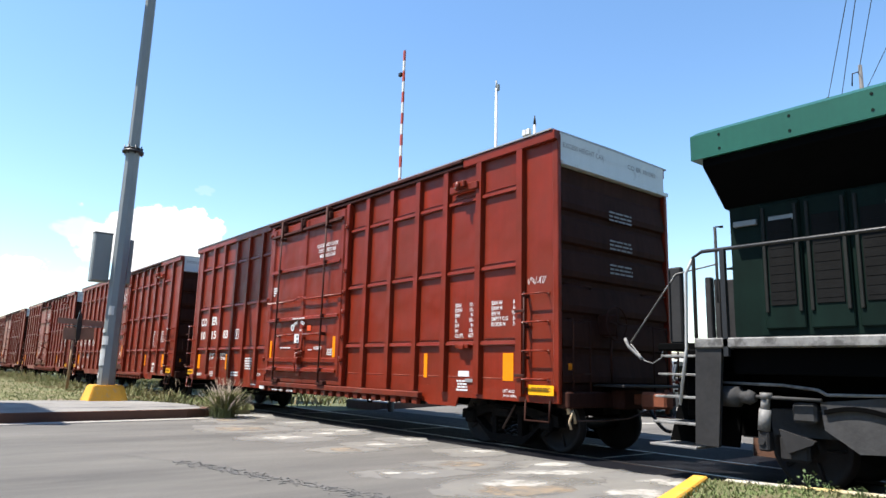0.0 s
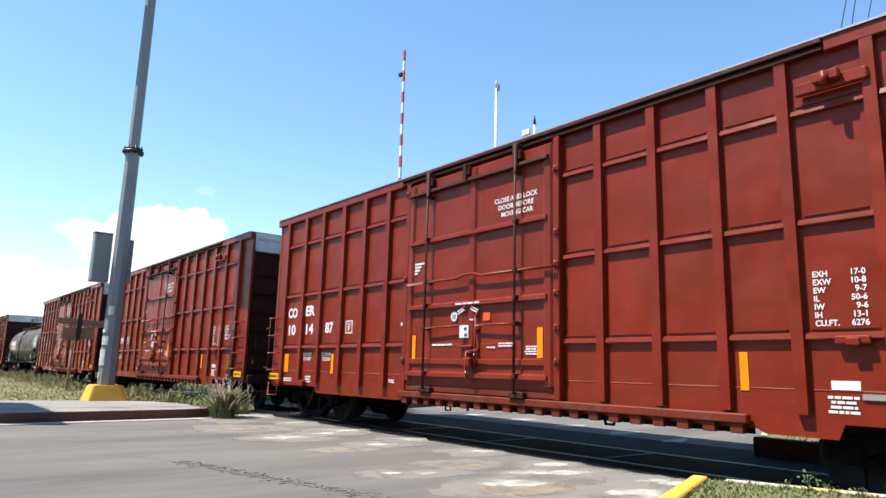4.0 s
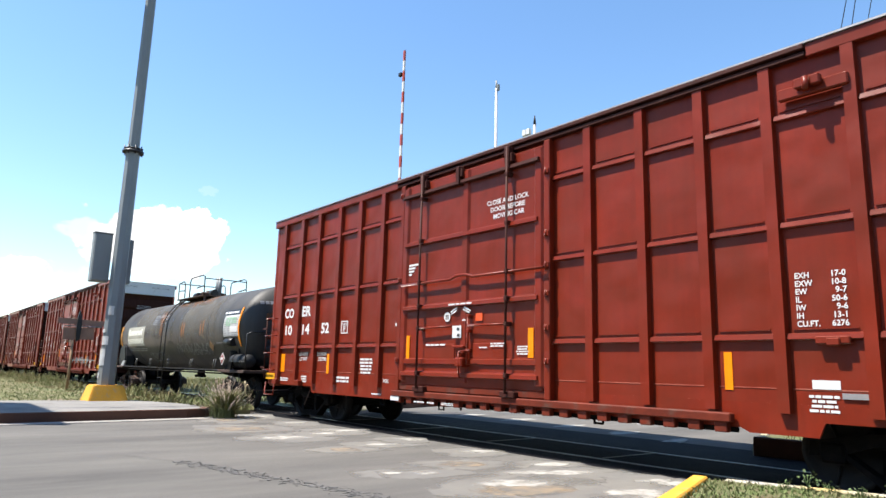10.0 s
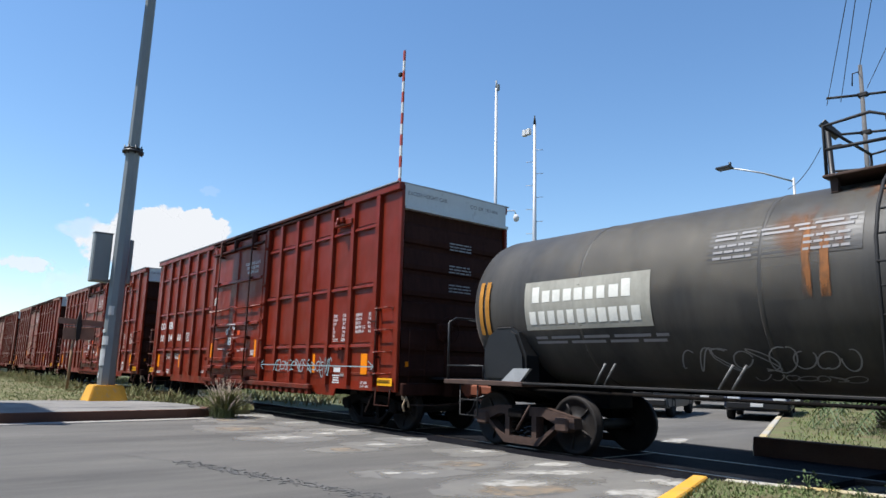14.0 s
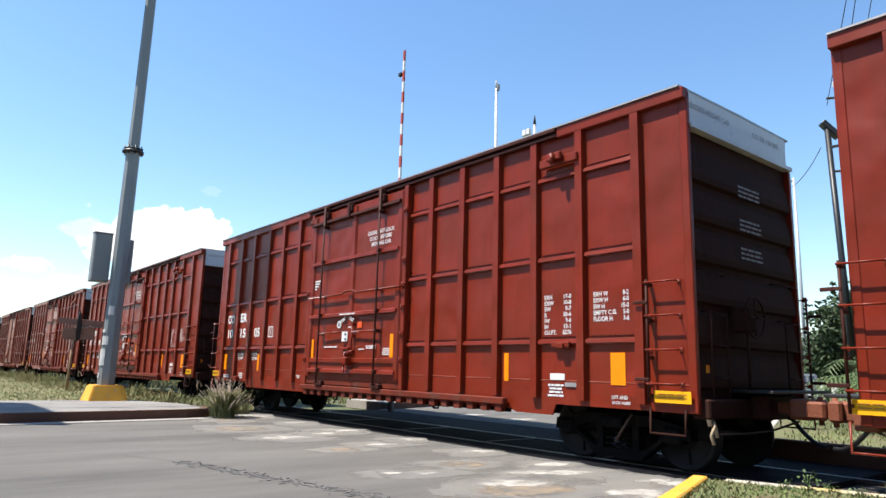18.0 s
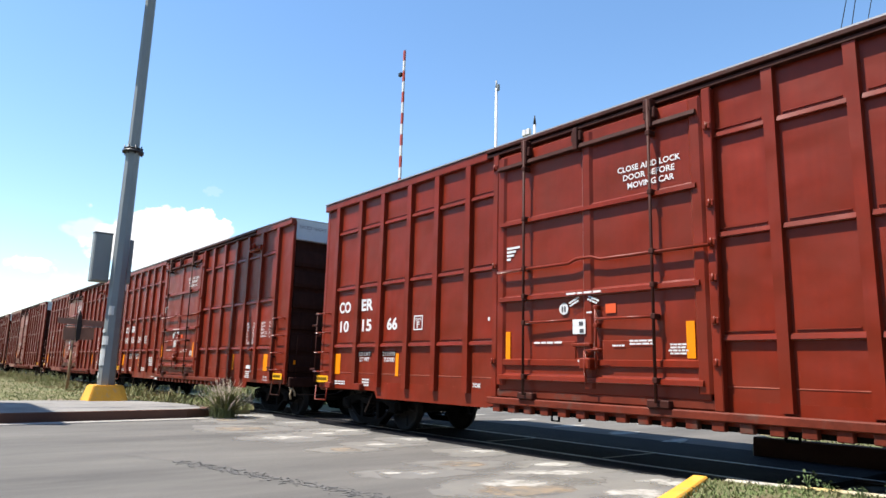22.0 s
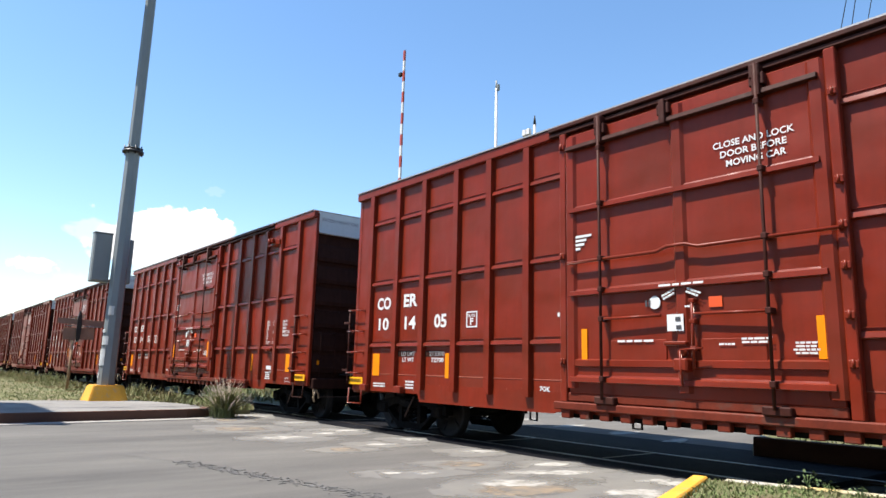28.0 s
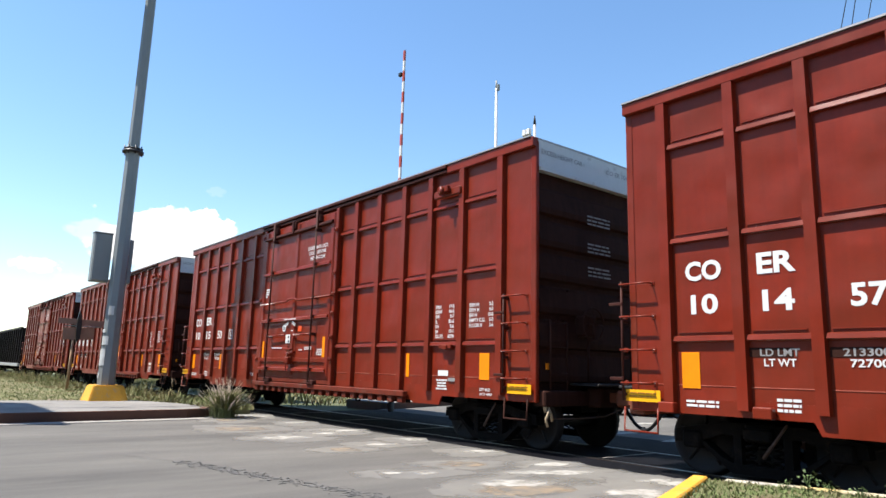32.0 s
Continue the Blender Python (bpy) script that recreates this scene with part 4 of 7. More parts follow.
    # smaller writing that cannot be read
    for w, z, bw, bh, n, sd, dy in ((2.17, 0.99, 0.31, 0.20, 4, 32, 0), (14.63, 0.92, 0.44, 0.10, 2, 33, 0),
                                    (13.615, 0.95, 0.27, 0.17, 3, 34, 0), (10.97, 1.28, 0.54, 0.34, 5, 35, 0), (11.9, 0.98, 0.6, 0.15, 2, 36, 0),
                                    (10.55, 0.73, 0.36, 0.05, 1, 37, 0.0), (8.54, 1.685, 0.58, 0.05, 1, 39, 0.128),
                                    (7.3, 1.63, 0.2, 0.04, 1, 40, 0.128), (6.95, 1.67, 0.36, 0.08, 2, 41, 0.128), (6.43, 1.58, 0.28, 0.15, 4, 42, 0.106),
                                    (7.84, 2.38, 0.62, 0.05, 1, 43, 0.182), (7.75, 2.10, 0.12, 0.04, 1, 44, 0.15), (8.97, 0.66, 0.35, 0.045, 1, 46, 0.122),
                                    (8.65, 0.66, 0.2, 0.045, 1, 47, 0.122), (8.19, 0.665, 0.32, 0.05, 2, 48, 0.122), (7.95, 1.42, 0.05, 0.05, 1, 49, 0.15)):
        put("writing", bars(n, bw, bh, STENCIL, 0.58, sd, 0.3 if n > 3 else 0.05), car, on_side(cx(w), z, y - dy))
    for k, bw in enumerate((0.29, 0.2, 0.16, 0.09)):
        put("writing", plate(bw, 0.036, STENCIL, 0.002), car, on_side(cx(9.44) + bw / 2, 3.23 - k * 0.06, y - 0.106))
    for w in (13.685, 12.82):
        put("patch", plate(0.5, 0.105, OXIDE_DARK, 0.003), car, on_side(cx(w), 1.545, y + 0.003), "dark patch behind the upper lettering row")
    put("bracket", plate(0.26, 0.06, GALV, 0.02), car, on_side(cx(1.86), 1.09, y - 0.012), "bare metal tag holder")
    put("placard", plate(0.045, 0.06, STENCIL, 0.003), car, on_side(-2.26, 2.12, y), "small white sticker")
    for w, tilt, sd in ((8.02, 24, 45), (7.69, -22, 50)):
        put("writing", bars(2, 0.2, 0.085, STENCIL, 0.6, sd), car, on_side(cx(w), 2.27, y - 0.15) @ Matrix.Rotation(radians(tilt), 4, "Z"))
    put("placard", plate(0.28, 0.095, STENCIL), car, on_side(cx(2.14), 1.20, y), "white label plate")
    card = put("placard", plate(0.23, 0.21, STENCIL), car, on_side(cx(7.945), 1.913, y - 0.15), "white paper placard")
    for dx, dz in ((0.04, 0.045), (0.05, -0.06)):
        put("print_patch", plate(0.07, 0.05, STENCIL_DARK, 0.002), card, Matrix.Translation((dx, dz, 0.006)))
    put("placard", plate(0.17, 0.13, ORANGE), car, on_side(cx(7.43), 2.15, y - 0.108), "orange sticker")
    bm = bmesh.new()
    lathe(bm, [(-0.004, 0.085), (0.0, 0.085)], (0, 0, 0), 18, "z")
    put("placard", mesh_of("placard", bm, STENCIL), car, on_side(cx(8.25), 2.185, y - 0.115), "round white sticker")
    for k in (-0.025, 0.025):
        put("print_patch", plate(0.03, 0.085, STENCIL_DARK, 0.002), car, on_side(cx(8.25) + k, 2.18, y - 0.118))
    bm = bmesh.new()
    for x0, x1, z0, z1 in ((-0.14, 0.14, 0.115, 0.14), (-0.14, 0.14, -0.14, -0.115), (-0.14, -0.115, -0.115, 0.115), (0.115, 0.14, -0.115, 0.115)):
        box(bm, x0, x1, z0, z1, -0.004, 0)
    mark = put("placard", mesh_of("placard", bm, STENCIL), car, on_side(cx(11.895), 2.13, y), "white outlined square mark")
    put("lettering", T_PLATE, mark, Matrix.Translation((0, 0.065, 0)))
    put("lettering", T_F, mark, Matrix.Translation((0, -0.035, 0)))
    put("placard", plate(0.27, 0.08, STENCIL), car, on_side(cx(9.74), 0.70, SHEET - 0.135), "white label on the sill")
    add_truck(car, 6.40)
    add_truck(car, -6.40)
    return car


BOXCARS = [build_boxcar()]
for n in range(1, 13):
    BOXCARS.append(copy_thing(BOXCARS[0], pose(0, 0, 0)))
for n, car in enumerate(BOXCARS):
    car.matrix_basis = pose(-BOXCAR_AT[n], TRACK_Y, 0)
    pairs = NUMBERS[n].split() if n < len(NUMBERS) else None
    for i, w in enumerate((14.555, 13.665, 12.75)):
        me = lettering(pairs[i], 0.36, 0.25, 0.03) if pairs else bars(1, 0.44, 0.27, STENCIL, 1.0, 50 + n * 3 + i)
        put("lettering" if pairs else "writing", me, car, on_side(HALF - w * 1.013, 2.14, SHEET - 0.005))
    put("lettering", T_MARKS[n % len(T_MARKS)], car, on_end(0.82, 4.86, HALF + 0.034))


def scribble(parent, m, width, height, n, mat, seed, r=0.012, name="graffiti", label="pale spray-painted scrawl"):
    """Loops and strokes of spray paint."""
    rng = random.Random(seed)
    bm = bmesh.new()
    for i in range(n):
        cx = -width / 2 + width * (i + 0.5) / n
        a, b, ph = width / n * rng.uniform(0.4, 0.75), height * rng.uniform(0.3, 0.5), rng.uniform(0, 6)
        k = rng.choice((1.0, 1.5, 0.75))
        pts = [Vector((cx + a * math.cos(ph + k * t), b * math.sin(ph + t * 1.1), 0)) for t in np.linspace(0, rng.uniform(4, 7), 16)]
        for p, q in zip(pts, pts[1:]):
            d = (q - p).normalized() * r
            s = Vector((-d.y, d.x, 0))
            bm.faces.new([bm.verts.new(c) for c in (p - s, q - s, q + s, p + s)])
    part(name, bm, mat, parent, label, m)


scribble(BOXCARS[0], on_side(HALF - 0.36, 2.68, SHEET - 0.006), 0.38, 0.12, 6, STENCIL, 3, 0.005)
scribble(BOXCARS[4], on_side(HALF - 3.9, 1.27, SHEET - 0.084), 2.6, 0.30, 13, GRAFFITI, 5, 0.014)
scribble(BOXCARS[4], on_side(HALF - 2.55, 1.26, SHEET - 0.084), 0.5, 0.5, 4, GRAFFITI, 6, 0.012)
bm = bmesh.new()
box(bm, -2.7, 2.7, -0.012, 0.012, -0.003, 0)
for s in (-1, 1):
    for k in (-1, 1):
        prism(bm, [(s * 2.7, -0.012), (s * 2.7, 0.012), (s * 2.5, k * 0.11 + 0.012), (s * 2.5, k * 0.11 - 0.012)], -0.003, 0, "z")
part("graffiti", bm, GRAFFITI, BOXCARS[4], "pale spray-painted line", on_side(HALF - 3.3, 1.28, SHEET - 0.088))

# two blocks of small print and the labels on the sill stand on three cars only
for n, car in enumerate(BOXCARS):
    for ob in list(car.children):
        p = ob.matrix_basis.translation
        block = min(abs(p.x - HALF + w * 1.013) for w in (10.97, 11.9)) < 0.01
        if n == 7 and p.z < 0.69 and ob.name.startswith("writing") or n not in (0, 3, 7) and (block and ob.name.startswith("writing") or p.z < 0.75 and ob.name.split(".")[0] in ("writing", "placard")):
            bpy.data.objects.remove(ob)

# the first car wears its front marks a little further forward
for ob in BOXCARS[0].children:
    if ob.name.split(".")[0] in ("lettering", "writing", "reflector", "placard") and 4.0 < ob.matrix_basis.translation.x < HALF - 0.3:
        ob.matrix_basis = Matrix.Translation((0.10, 0, 0)) @ ob.matrix_basis

# on two cars the doors hang a little further forward
for n, shift in ((8, 0.04), (9, 0.10)):
    for ob in BOXCARS[n].children:
        if ob.name.split(".")[0] == "door" and ob.matrix_basis.translation.y < 0:
            ob.matrix_basis = Matrix.Translation((shift, 0, 0)) @ ob.matrix_basis

# on two cars the rear markings sit a little further forward
for n in (8, 9):
    for ob in BOXCARS[n].children:
        if ob.name.split(".")[0] in ("lettering", "writing", "reflector", "placard") and ob.matrix_basis.translation.x < HALF - 0.3:
            high = ob.matrix_basis.translation.z > 3.0
            ob.matrix_basis = Matrix.Translation((0.0 if high and n == 8 else 0.10, 0, 0)) @ ob.matrix_basis

# ---------------------------------------------------------------- tank car
TANK_R, TANK_Z, TANK_HALF = 1.31, 2.37, 7.10
MARK = 0.55      # the painted marks sit a little forward of the middle


def on_tank(x, ang, lift=0.006):
    """Pose of a flat piece on the near side of the tank, ang degrees above its middle."""
    a = radians(ang)
    r = TANK_R + lift
    return pose(x + MARK, -r * math.cos(a), TANK_Z + r * math.sin(a), 90 - ang, 0, 0)


def tank_patch(x0, x1, a0, a1, mat, lift=0.008, n=6):
    """A piece of painted skin that follows the round of the tank, between two angles."""
    bm = bmesh.new()
    x0, x1 = x0 + MARK, x1 + MARK
    r = TANK_R + lift
    n = max(n, int(abs(a1 - a0) / 3))
    rows = []
    for i in range(n + 1):
        a = radians(a0 + (a1 - a0) * i / n)
        rows.append([bm.verts.new((x, -r * math.cos(a), TANK_Z + r * math.sin(a))) for x in (x0, x1)])
    for p, q in zip(rows, rows[1:]):
        bm.faces.new((p[0], p[1], q[1], q[0])).smooth = True
    return mesh_of("patch", bm, mat)


def tank_bars(x0, x1, a0, a1, rows, mat, seed, fill=0.55, lift=0.012):
    rng = random.Random(seed)
    bm = bmesh.new()
    x0, x1 = x0 + MARK, x1 + MARK
    r = TANK_R + lift
    step = (a1 - a0) / rows
    for i in range(rows):
        lo, hi = radians(a0 + i * step), radians(a0 + (i + fill) * step)
        x = x0
        while x < x1 - 0.02:
            w = min(rng.uniform(0.10, 0.3) * (x1 - x0), x1 - x)
            v = [bm.verts.new((px, -r * math.cos(a), TANK_Z + r * math.sin(a))) for px, a in ((x, lo), (x + w, lo), (x + w, hi), (x, hi))]
            bm.faces.new(v)
            x += w + 0.035 * (x1 - x0)
    return mesh_of("writing", bm, mat)


def build_tank_car():
    car = thing("tank_car", "weathered black tank car with top walkway cage and side ladder", "tank car")
    bm = bmesh.new()
    prof = []
    for i in range(9):
        a = math.pi / 2 * i / 8
        prof.append((-TANK_HALF - 0.62 * math.cos(a) + 0.62, TANK_R * math.sin(a)))
    prof[0] = (prof[0][0], 0.0001)
    mid = [(x, TANK_R) for x in (-4.0, -2.0, 0.0, 2.0, 4.0)]
    lathe(bm, prof + mid + [(-s, r) for s, r in prof[::-1]], (0, 0, TANK_Z), 40, "x")
    part("tank", bm, TANKP, car)
    for x in (-4.3, -1.55, 1.2, 3.9):
        bm = bmesh.new()
        lathe(bm, [(x - 0.03, TANK_R), (x - 0.02, TANK_R + 0.008), (x + 0.02, TANK_R + 0.008), (x + 0.03, TANK_R)], (0, 0, TANK_Z), 40, "x")
        part("weld_band", bm, TANKP, car)
    # sill line and platforms
    for s in (-1, 1):
        bm = bmesh.new()
        bevelled(bm, -5.4, 5.4, s * 1.38 - 0.03, s * 1.38 + 0.03, 1.06, 1.095, 0.008)
        part("running_board", bm, LOCO_GREY, car, "thin dark side pipe")
        bm = bmesh.new()
        tube(bm, [(-5.3, s * 1.2, 0.98), (5.3, s * 1.2, 0.98)], 0.025, 6)
        part("brake_pipe", bm, UNDER, car)
    for s in (-1, 1):
        bm = bmesh.new()
        a, b = sorted((s * 4.5, s * 7.25))
        box(bm, a, b, -0.3, 0.3, 0.72, 1.08)
        x = s * 5.7
        prism(bm, [(-1.3, 1.1), (-1.3, 0.98), (-0.3, 0.75), (0.3, 0.75), (1.3, 0.98), (1.3, 1.1)], x - 0.3, x + 0.3, "x")
        prism(bm, [(-1.15, 1.1), (-1.1, 1.75), (-0.6, 1.35), (0.6, 1.35), (1.1, 1.75), (1.15, 1.1)], x - 0.25, x + 0.25, "x")
        part("stub_sill", bm, UNDER, car)
    bm = bmesh.new()
    rod(bm, (0.1, 0, 1.1), (0.1, 0, 0.8), 0.14, seg=12)
    bevelled(bm, -0.2, 0.3, -0.14, 0.14, 0.76, 0.86, 0.03)
    part("bottom_outlet", bm, UNDER, car)
    for s in (-1, 1):
        bm = bmesh.new()
        a, b = sorted((s * 5.35, s * 7.3))
        bevelled(bm, a, b, -1.42, 1.42, 1.02, 1.10, 0.01)
        part("end_platform", bm, RUSTY, car, "rusty dark end platform")
        bm = bmesh.new()
        x = s * 7.25
        tube(bm, [(x, -1.36, 1.1), (x, -1.36, 2.12), (x, -1.2, 2.2), (x, 1.2, 2.2), (x, 1.36, 2.12), (x, 1.36, 1.1)], 0.022, 8)
        for y in (-0.9, 0.9):
            tube(bm, [(x - s * 0.6, y, 1.1), (x - s * 0.6, y, 2.1), (x, y, 2.18)], 0.018)
        tube(bm, [(s * 6.3, -1.38, 1.1), (s * 6.3, -1.38, 1.34), (x, -1.38, 1.34)], 0.016)
        part("end_rail", bm, BLACK, car)
        bm = bmesh.new()
        tube(bm, [(s * 6.9, -1.36, 1.04), (s * 6.9, -1.36, 0.50), (s * 6.45, -1.36, 0.50), (s * 6.45, -1.36, 1.04)], 0.016)
        tube(bm, [(s * 6.9, -1.36, 0.76), (s * 6.45, -1.36, 0.76)], 0.014)
        part("step", bm, LOCO_GREY, car)
        bm = bmesh.new()
        if s > 0:
            prism(bm, [(5.75, 1.1), (5.95, 1.34), (6.3, 1.34), (6.2, 1.1)], -1.36, -1.30, "y")
        else:
            prism(bm, [(-5.88, 1.1), (-5.60, 1.31), (-5.24, 1.31), (-5.45, 1.1)], -1.36, -1.30, "y")
        part("saddle", bm, SILVER if s < 0 else UNDER, car)
    # rounded housing over the rear bolster
    bm = bmesh.new()
    prism(bm, [(-6.36, 1.1), (-6.36, 1.62), (-6.26, 1.84), (-6.08, 1.95), (-5.70, 1.97), (-5.56, 1.90), (-5.38, 1.52), (-5.36, 1.1)], -1.34, -0.95, "y")
    bmesh.ops.bevel(bm, geom=[e for e in bm.edges if abs(e.verts[0].co.y - e.verts[1].co.y) < 0.01], offset=0.05, segments=2, affect="EDGES")
    housing = part("bolster_housing", bm, BLACK, car, "rounded black housing above the truck")
    bm = bmesh.new()
    bevelled(bm, -6.05, -5.72, -1.30, -1.02, 1.955, 1.985, 0.01)
    part("cover_plate", bm, LOCO_GREY, housing)
    # cylinder and pipes at the front end
    bm = bmesh.new()
    lathe(bm, [(5.85, 0.0001), (5.88, 0.17), (5.96, 0.20), (6.95, 0.20), (7.03, 0.17), (7.05, 0.0001)], (0, -1.12, 1.36), 20, "x")
    for x in (6.2, 6.7):
        lathe(bm, [(x - 0.03, 0.205), (x - 0.03, 0.215), (x + 0.03, 0.215), (x + 0.03, 0.205)], (0, -1.12, 1.36), 20, "x")
    part("air_reservoir", bm, LOCO_GREY, car, "dark grey air reservoir")
    bm = bmesh.new()
    rod(bm, (5.5, -1.26, 1.92), (6.1, -1.26, 1.92), 0.12, seg=14)
    tube(bm, [(6.1, -1.2, 1.92), (6.2, -1.15, 1.8), (6.2, -1.1, 1.5)], 0.03)
    part("valve_housing", bm, BLACK, car)
    bm = bmesh.new()
    for y in (-0.75, -0.45):
        bevelled(bm, 7.3, 7.36, y - 0.08, y + 0.08, 1.45, 1.95, 0.02)
        lathe(bm, [(7.36, 0.09), (7.4, 0.11), (7.42, 0.05)], (0, y, 1.7), 14, "x")
    part("brake_gear", bm, LOCO_GREY, car)
    # walkway cage on top
    bm = bmesh.new()
    bevelled(bm, -1.5, 1.35, -0.82, 0.82, TANK_Z + 1.275, TANK_Z + 1.31, 0.008)
    for x in (-1.4, 1.2):
        for y in (-0.7, 0.7):
            box(bm, x - 0.04, x + 0.04, y - 0.04, y + 0.04, TANK_Z + 1.1, TANK_Z + 1.28)
    plat = part("walkway", bm, RUSTY, car, "rusty grating walkway", Matrix.Translation((MARK, 0, 0)))
    zt = TANK_Z + 1.31
    bm = bmesh.new()
    for y in (-0.78, 0.78):
        arch = [(-0.22, y, zt + 0.45)] + [(-0.06 - 0.16 * math.cos(radians(a)), y, zt + 0.55 + 0.16 * math.sin(radians(a))) for a in (15, 40, 65, 90)]
        for run in ([(-1.46, y, zt), (-1.46, y, zt + 0.62), (-0.95, y, zt + 0.66), (-0.78, y, zt + 0.58), (-0.74, y, zt + 0.2), (-0.74, y, zt)],
                    [(-0.22, y, zt)] + arch + [(1.05, y, zt + 0.73), (1.26, y, zt + 0.66), (1.3, y, zt)],
                    [(0.55, y, zt + 0.30), (1.28, y, zt + 0.34)], [(-1.46, y, zt + 0.32), (-0.75, y, zt + 0.30)]):
            bm = bmesh.new()
            tube(bm, run, 0.021, 6)
            part("hand_rail", bm, LOCO_GREY, plat, "grey pipe railing")
    for x, z in ((-1.46, 0.62), (1.3, 0.6)):
        bm = bmesh.new()
        tube(bm, [(x, -0.78, zt + z), (x, 0.78, zt + z)], 0.02)
        part("hand_rail", bm, LOCO_GREY, plat, "grey pipe railing")
    bm = bmesh.new()
    lathe(bm, [(TANK_Z + 1.3, 0.42), (zt + 0.12, 0.42), (zt + 0.14, 0.46), (zt + 0.2, 0.46), (zt + 0.22, 0.0001)], (0.1, 0, 0), 20, "z")
    for x, y, r, h in ((-0.1, 0.1, 0.09, 0.3), (0.3, -0.25, 0.1, 0.26), (-0.15, -0.25, 0.12, 0.24)):
        rod(bm, (x, y, zt), (x, y, zt + h), r, seg=12)
    part("valve_dome", bm, RUSTY, plat, "rusty valve fittings")
    for x in (0.72, 0.95):
        bm = bmesh.new()
        rod(bm, (x, -0.1, zt), (x, -0.1, zt + 0.72), 0.075, seg=12)
        part("vent_pipe", bm, POLE_GREY, plat, "silver-grey upright pipe")
    for x in (-0.9, 0.72):
        bm = bmesh.new()
        rod(bm, (x, -0.3, zt + 0.14), (x + 0.34, -0.3, zt + 0.14), 0.12, seg=12)
        part("vent_valve", bm, BLACK, plat)
    # side ladder bent round the tank
    bm = bmesh.new()
    for s in (-0.24, 0.24):
        pts = [(-0.55 + s, -1.47, 0.42), (-0.55 + s, -1.47, TANK_Z)]
        pts += [(-0.55 + s, -1.49 * math.cos(radians(a)), TANK_Z + 1.47 * math.sin(radians(a))) for a in (15, 30, 45, 58)]
        pts.append((-0.5 + s, -0.85, TANK_Z + 1.3))
        tube(bm, pts, 0.02, 6)
    lad = part("ladder", bm, LOCO_GREY, car, "", Matrix.Translation((MARK, 0, 0)))
    bm = bmesh.new()
    rod(bm, (-0.24, 0, 0), (0.24, 0, 0), 0.013, seg=6)
    rung = mesh_of("rung", bm, LOCO_GREY)
    for z in (0.42, 0.72, 1.02, 1.32, 1.62, 1.92, 2.22):
        put("rung", rung, lad, pose(-0.55, -1.47, z))
    for a in (4, 16, 28, 40, 52):
        put("rung", rung, lad, pose(-0.55, -1.48 * math.cos(radians(a)), TANK_Z + 1.47 * math.sin(radians(a))))
    # markings
    sign = put("name_board", tank_patch(-5.95, -3.60, -20, 14, BOARD_TAN), car, None, "faded pale name panel")
    for x0, x1, a0, a1, n, sd in ((-5.78, -3.85, -1, 10, 9, 3), (-5.85, -3.72, -16, -7, 11, 4)):     # one plain bar for each letter
        rg = random.Random(sd)
        pitch = (x1 - x0) / n
        for k in range(n):
            u, up = x0 + k * pitch, a1 - (3.0 if sd == 3 and 0 < k < n - 1 else 0)
            put("letter_bar", tank_patch(u, u + pitch * rg.uniform(0.66, 0.8), a0, up, BOARD_PALE, 0.012), sign)
    put("writing", tank_bars(-5.8, -3.4, -30, -23, 2, STENCIL_GREY, 6, 0.55), car)
    block = put("data_panel", tank_patch(-2.78, -0.98, 13, 34, BLACK, 0.004), car, None, "dull black patch with small data lines")
    put("writing", tank_bars(-2.70, -1.05, 27, 33, 2, STENCIL_GREY, 7, 0.5), block)
    put("writing", tank_bars(-2.70, -2.2, 15, 26, 3, STENCIL_GREY, 17, 0.4), block)
    put("writing", tank_bars(-1.6, -1.1, 15, 26, 3, STENCIL_GREY, 18, 0.4), block)
    chart = put("data_panel", tank_patch(4.62, 5.92, -14, 24, BLACK), car, None, "black panel with white data table")
    put("writing", tank_bars(4.68, 5.7, 18.5, 21.5, 1, STENCIL, 8, 0.9, 0.014), chart)
    sheet = put("data_table", tank_patch(4.76, 5.88, -12, 16, PAPER, 0.014), chart, None, "white data table")
    for k, x0 in enumerate((4.80, 5.10, 5.38, 5.64)):
        put("writing", tank_bars(x0, x0 + 0.2, -11, 15, 9, STENCIL_GREY, 60 + k, 0.4, 0.018), chart)
    for k in range(14):
        rg = random.Random(300 + k)
        x0, a0 = 4.95 + (k % 4) * 0.2, 13 - (k // 4) * 3.0
        put("print_patch", tank_patch(x0, x0 + rg.uniform(0.12, 0.19), a0 - 2.2, a0, TABLE_GREEN, 0.021), chart)
    put("print_patch", tank_patch(5.28, 5.84, -6.5, 1.0, STENCIL, 0.021), chart, None, "blank white field")
    put("writing", tank_bars(4.1, 4.8, -21, -19, 1, STENCIL_GREY, 10, 0.9), car)
    for x0, x1, a0, a1 in ((5.88, 5.98, -26, 26), (-7.03, -6.94, -22, 18), (-6.88, -6.78, -22, 18)):
        put("reflector", tank_patch(x0, x1, a0, a1, YELLOW if x0 > 0 else FADED_YELLOW, 0.012 if abs(x0) < 6 else 0.02), car, None, "orange-yellow vertical strip")
    for x, a in ((-1.62, 38), (-1.42, 24), (0.83, 14), (1.05, 13), (2.70, 12), (2.92, 14)):
        put("stain", tank_patch(x, x + 0.11, -9, a, TANKRUST, 0.01), car, None, "rusty vertical streak")
    for x0, x1, a0, a1 in ((-1.4, 0.3, 40, 82), (0.2, 1.6, 36, 82), (1.3, 2.6, 42, 82), (-2.2, -1.0, 8, 50)):
        put("stain", tank_patch(x0, x1, a0, a1, RUSTWASH, 0.008), car, None, "rust stain below the walkway")
    put("stain", tank_patch(-0.4, 4.5, -22, 84, TANKDUST, 0.004), car, None, "pale dusty vertical streaks")
